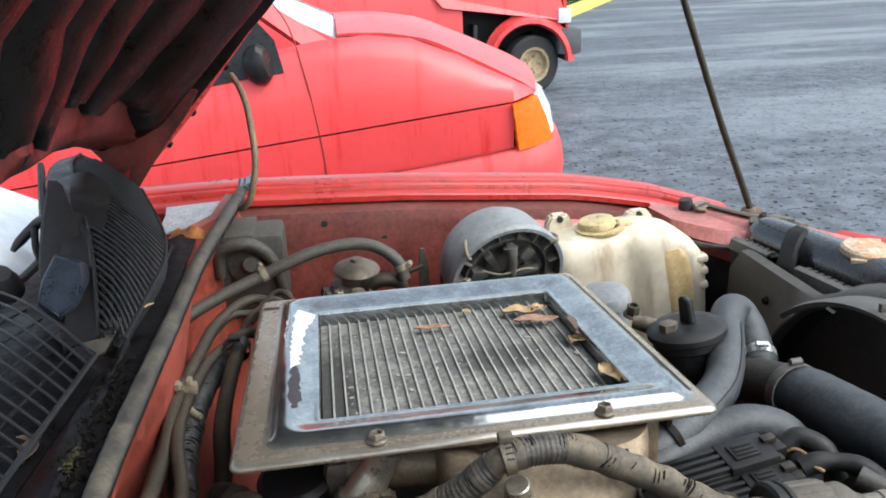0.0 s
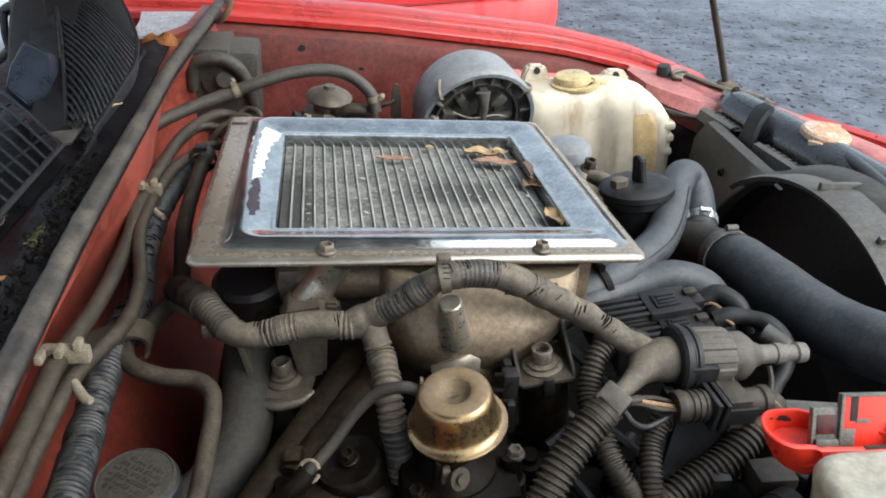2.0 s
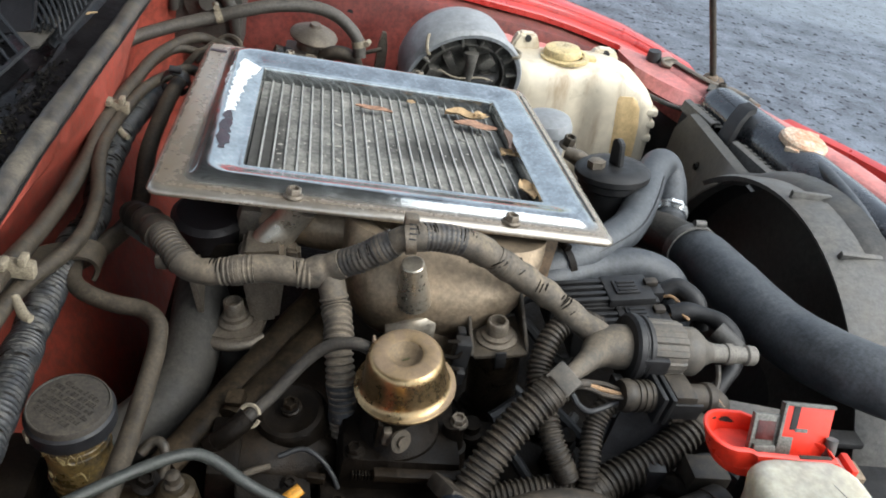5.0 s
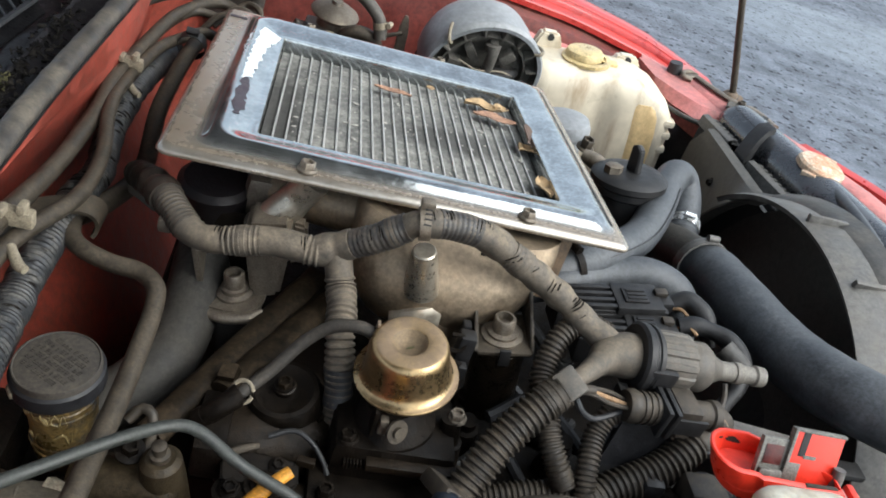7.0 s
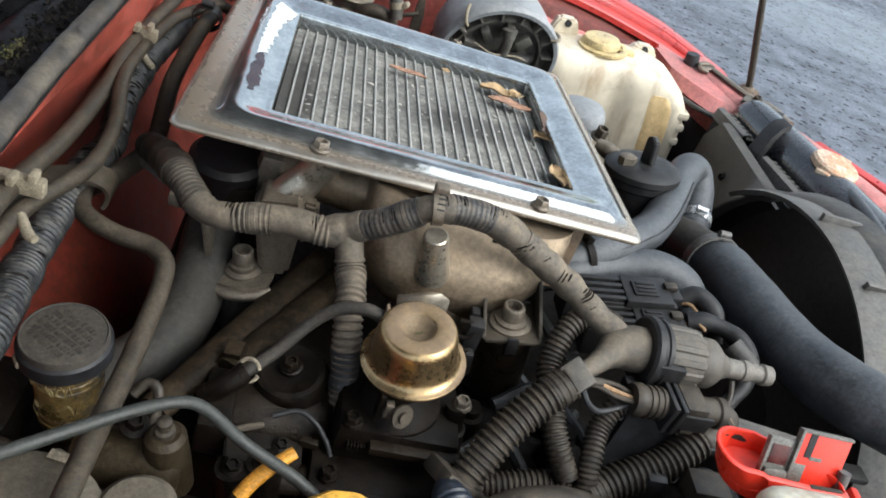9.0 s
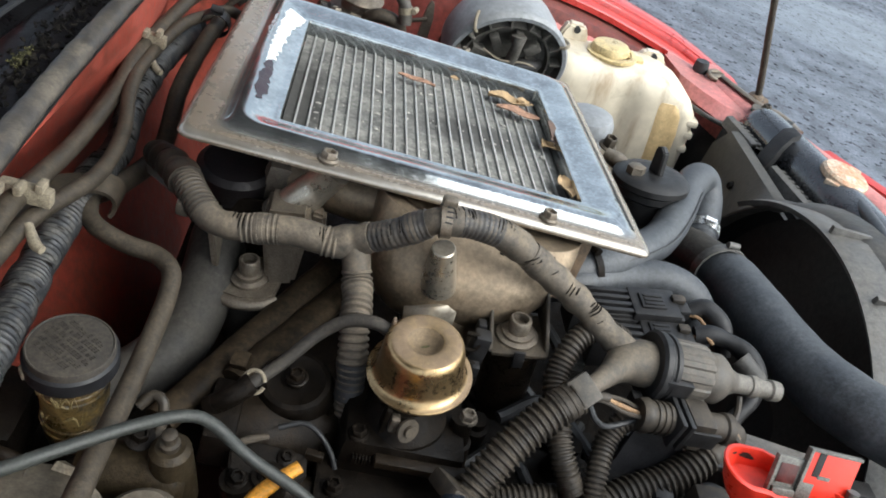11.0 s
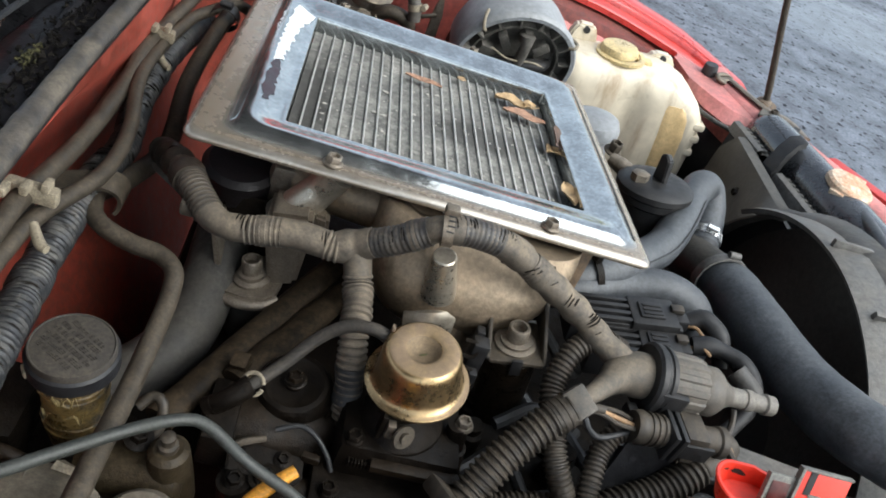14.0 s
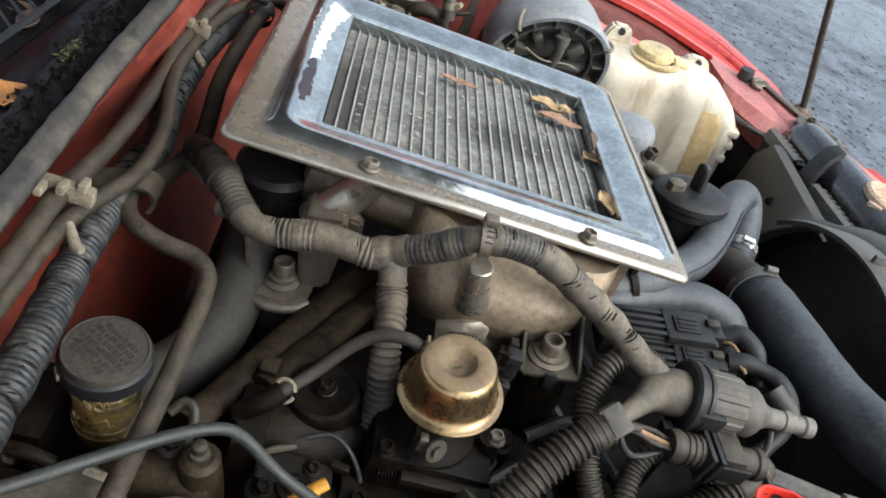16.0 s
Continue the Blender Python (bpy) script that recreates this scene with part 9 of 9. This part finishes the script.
def battery_corner():
    r = thing("terminal_cover", (0.37, 0.37, 0.95), "bright orange-red plastic battery terminal cover with grime", "cover")
    z0, z1 = 0.959, 0.981
    out = [(0.3520 + math.cos(radians(a)) * 0.0205, 0.384 + math.sin(radians(a)) * 0.0205) for a in range(95, 275, 15)]
    outline = out + [(0.3570, 0.3635), (0.3615, 0.3625), (0.3640, 0.3600), (0.370, 0.3600), (0.40, 0.3585), (0.432, 0.357), (0.432, 0.372), (0.405, 0.388), (0.370, 0.4040)]
    bm = bmesh.new()
    cup(bm, outline, z0, z1, 0.0022, 0.5, -0.15)
    tray = part("tray", bm, M_ORANGE, r)
    part("lower_lip", hose_bm([(x + 0.0085, y - 0.0025, z0 + 0.005) for x, y in out[2:] + [(0.3615, 0.3625)]], 0.0016, segs=8), M_ORANGE, tray)
    rnd = random.Random(5)
    for px, py, w, h in ((0.345, 0.4025, 0.007, 0.006), (0.358, 0.4035, 0.012, 0.006), (0.354, 0.4035, 0.006, 0.004), (0.337, 0.396, 0.006, 0.006)):
        turn = math.atan2(py - 0.384, px - 0.352) - math.pi / 2
        bm = bmesh.new()
        k = [bm.verts.new(pose(px, py - 0.0045, z1 - 0.006, 90, 0, math.degrees(turn)) @ Vector((math.cos(t) * w * rnd.uniform(0.35, 0.6), math.sin(t) * h * rnd.uniform(0.35, 0.6), 0))) for t in (j * math.pi / 6 for j in range(12))]
        bm.faces.new(k)
        part("grime_patch", bm, M_DEBRIS, tray)
    # two upright flaps hinged open behind the tray, leaning back
    lean = Vector((0.02, 0.437, 0.90)).normalized()
    along = Vector((1.0, -0.05, 0.02)).normalized()
    nrm = along.cross(lean).normalized()
    base = Vector((0.3895, 0.3725, 0.971))

    def flap(x0, x1, v0, v1, d0, d1, bevel):
        m = Matrix(((along.x, lean.x, nrm.x, base.x), (along.y, lean.y, nrm.y, base.y), (along.z, lean.z, nrm.z, base.z), (0, 0, 0, 1)))
        return box_bm((x0, v0, d0), (x1, v1, d1), bevel, m=m)

    pl = part("raised_flap", flap(0.002, 0.044, -0.012, 0.040, -0.0025, 0.0, 0.0012), M_ORANGE, r)
    part("flap_edge", flap(0.000, 0.044, 0.0385, 0.0410, -0.003, 0.0018, 0.0008), M_SMOKE, pl)
    part("flap_edge", flap(-0.001, 0.0018, -0.008, 0.0410, -0.003, 0.0030, 0.0008), M_SMOKE, pl)
    part("dark_slot", flap(0.0085, 0.0145, 0.019, 0.0385, -0.001, 0.0005, 0.0003), M_UNDER, pl)
    part("grey_strip", flap(0.0020, 0.0130, -0.012, 0.013, 0.0, 0.0010, 0.0004), M_SMOKE, pl)
    part("grey_strip", flap(0.0135, 0.0240, 0.0175, 0.0205, 0.0, 0.0008, 0.0003), M_SMOKE, pl)
    ins = part("grey_insert", flap(-0.0225, 0.0005, -0.010, 0.0300, -0.0030, 0.0000, 0.0012), M_SMOKE, r, "smoky grey insert")
    part("insert_pad", flap(-0.0205, -0.0015, -0.010, 0.0060, 0.0, 0.0045, 0.0020), M_SMOKE, ins)
    part("red_window", flap(-0.0185, -0.0035, 0.0090, 0.0245, 0.0, 0.0006, 0.0003), M_RED_DARK, ins, "dark red window in the smoky insert")
    part("insert_edge", flap(-0.0235, -0.0215, -0.010, 0.0305, -0.003, 0.0022, 0.0008), M_SMOKE, ins)
    part("grime", box_bm((0.400, 0.3575, z1 - 0.001), (0.428, 0.3610, z1 + 0.0008), 0.0006), M_DEBRIS, r)
    part("hinge_post", hose_bm([(0.4335, 0.366, z0), (0.4350, 0.369, z0 + 0.014), (0.4345, 0.374, z1 + 0.006)], 0.0048, segs=10), M_SHROUD_EDGE, r)
    for q in range(3):
        part("hinge_tooth", box_bm((0.440 + 0.007 * q, 0.352 + 0.003 * q, z0 - 0.010), (0.4465 + 0.007 * q, 0.374 + 0.002 * q, z1 - 0.012 - 0.004 * (q % 2)), 0.002), M_PRIMER if q % 2 else M_ORANGE, r)
    part("terminal_lug", box_bm((0.462, 0.366, z0 - 0.022), (0.484, 0.388, z0 - 0.008), 0.004), M_CAST, r)
    r.location += Vector((-0.002, -0.003, -0.007))
    w = thing("coolant_bottle", (0.39, 0.26, 0.80), "dirty white plastic bottle with a crack line", "bottle")
    cx, yb = 0.3895, 0.350
    loops = []
    for inset, z in ((0.022, 0.80), (0.011, 0.90), (0.003, 0.962), (0.0, 0.977), (0.0012, 0.983), (0.0035, 0.987), (0.007, 0.9892), (0.012, 0.990), (0.034, 0.9905)):
        lp = []
        r0 = 0.020
        hw, y0, y1 = 0.0445 - inset, 0.165 + inset, yb - inset
        for qx, qy, a0 in ((hw - r0, y1 - r0, 0), (-hw + r0, y1 - r0, 90), (-hw + r0, y0 + r0, 180), (hw - r0, y0 + r0, 270)) if hw > r0 else ((0.002, y1 - 0.012, 0), (-0.002, y1 - 0.012, 90), (-0.002, y0 + 0.012, 180), (0.002, y0 + 0.012, 270)):
            rr = r0 if hw > r0 else hw - 0.002
            for j in range(6):
                t = radians(a0 + 18 * j)
                x, y = qx + math.cos(t) * rr, qy + math.sin(t) * rr
                lp.append((cx + x * (1 + 2.6 * (yb - y)), y, z - 0.03 * (yb - y) * (1 if z > 0.95 else 0)))
        loops.append(lp)
    bm = loft(loops)
    bm.verts.ensure_lookup_table()
    bm.faces.new(bm.verts[-24:])
    part("bottle_body", bm, M_WHITE_BOX, w)
    top = pose(cx, yb, 0.9905, 1.7, 0, 0)
    part("crack", hose_bm([top @ Vector(q) for q in ((0.008, -0.012, -0.0016), (0.016, -0.030, -0.0006), (0.020, -0.042, -0.0004), (0.016, -0.058, -0.0004), (0.014, -0.075, -0.0004), (0.018, -0.086, -0.0004))], 0.0006, segs=6), M_PEEL, w)
    part("stain", lathe_bm([(0.012, -0.001), (0.010, -0.0002), (0, -0.0002)], top @ pose(0.010, -0.077, 0.0) @ Matrix.Diagonal((0.55, 1.0, 1, 1)), segs=16), M_SHROUD_EDGE, w)
    part("outlet", lathe_bm([(0, 0.001), (0.012, 0.001), (0.013, 0.008), (0.018, 0.008), (0.021, -0.006), (0, -0.006)], top @ pose(0.034, -0.088, 0.0), segs=28), M_WHITE_BOX, w)
    w.location += Vector((0.0, 0.0, -0.006))
    hose_thing("coolant_hose", "thick dusty hose arching beside the white bottle", [(0.145, 0.30, 0.877), (0.157, 0.323, 0.889), (0.193, 0.346, 0.896), (0.240, 0.357, 0.894), (0.276, 0.349, 0.887), (0.294, 0.324, 0.883), (0.297, 0.29, 0.87)], 0.0185, M_CONDUIT, segs=20)
    hose_thing("coolant_hose", "dark hose leading under the terminal cover", [(0.285, 0.345, 0.872), (0.315, 0.353, 0.880), (0.345, 0.361, 0.887), (0.376, 0.372, 0.889)], 0.0185, M_CONDUIT, segs=16)
    b = thing("taped_cable_end", (0.145, 0.33, 0.86), "blue-grey taped cable end", "cable")
    part("cable", hose_bm([(0.140, 0.362, 0.892), (0.142, 0.350, 0.896), (0.146, 0.333, 0.897), (0.152, 0.30, 0.89)], [0.010, 0.014, 0.0155, 0.0155], segs=16, ribs=((0.012, 0.07),), pitch=0.005, depth=0.0009), M_BLUE, b)
    k = thing("blue_cap", (0.296, 0.258, 0.91), "round dusty blue-grey plastic lid", "lid")
    part("lid", lathe_bm([(0, 0.014), (0.03, 0.013), (0.040, 0.008), (0.043, 0.0), (0.043, -0.02), (0, -0.02)], aligned((0.288, 0.252, 0.939), (0.05, 0, 1)) @ Matrix.Diagonal((1.1, 1.05, 1, 1)), segs=40, scallop=20, amount=0.015), M_LID, k)
    tr = thing("battery", (0.48, 0.40, 0.72), "black battery case with dark cable clutter", "battery")
    part("case", box_bm((0.42, 0.18, 0.72), (0.60, 0.42, 0.90), 0.01), M_BLACK, tr)
    part("strap", box_bm((0.37, 0.43, 0.905), (0.54, 0.448, 0.912), 0.002), M_BLACK, tr)
    part("relay", box_bm((0.352, 0.388, 0.87), (0.388, 0.415, 0.905), 0.004), M_CONDUIT, tr)
    part("relay", box_bm((0.318, 0.40, 0.865), (0.338, 0.425, 0.895), 0.006), M_BLACK, tr)
    m = aligned((0.40, 0.47, 0.912), (0.8, -0.35, 0.2))
    part("grey_rail", prism_bm([(-0.010, 0), (0.010, 0), (0.010, 0.10), (-0.010, 0.10)], m @ pose(0, 0, 0, 90, 0, 0), 0.004, 0.001), M_SHROUD_EDGE, tr)
    part("black_plate", sheet_bm([[(0.29, 0.455, 0.90), (0.36, 0.455, 0.905)], [(0.29, 0.425, 0.86), (0.36, 0.43, 0.87)]], 0.003), M_BLACK, tr)


battery_corner()
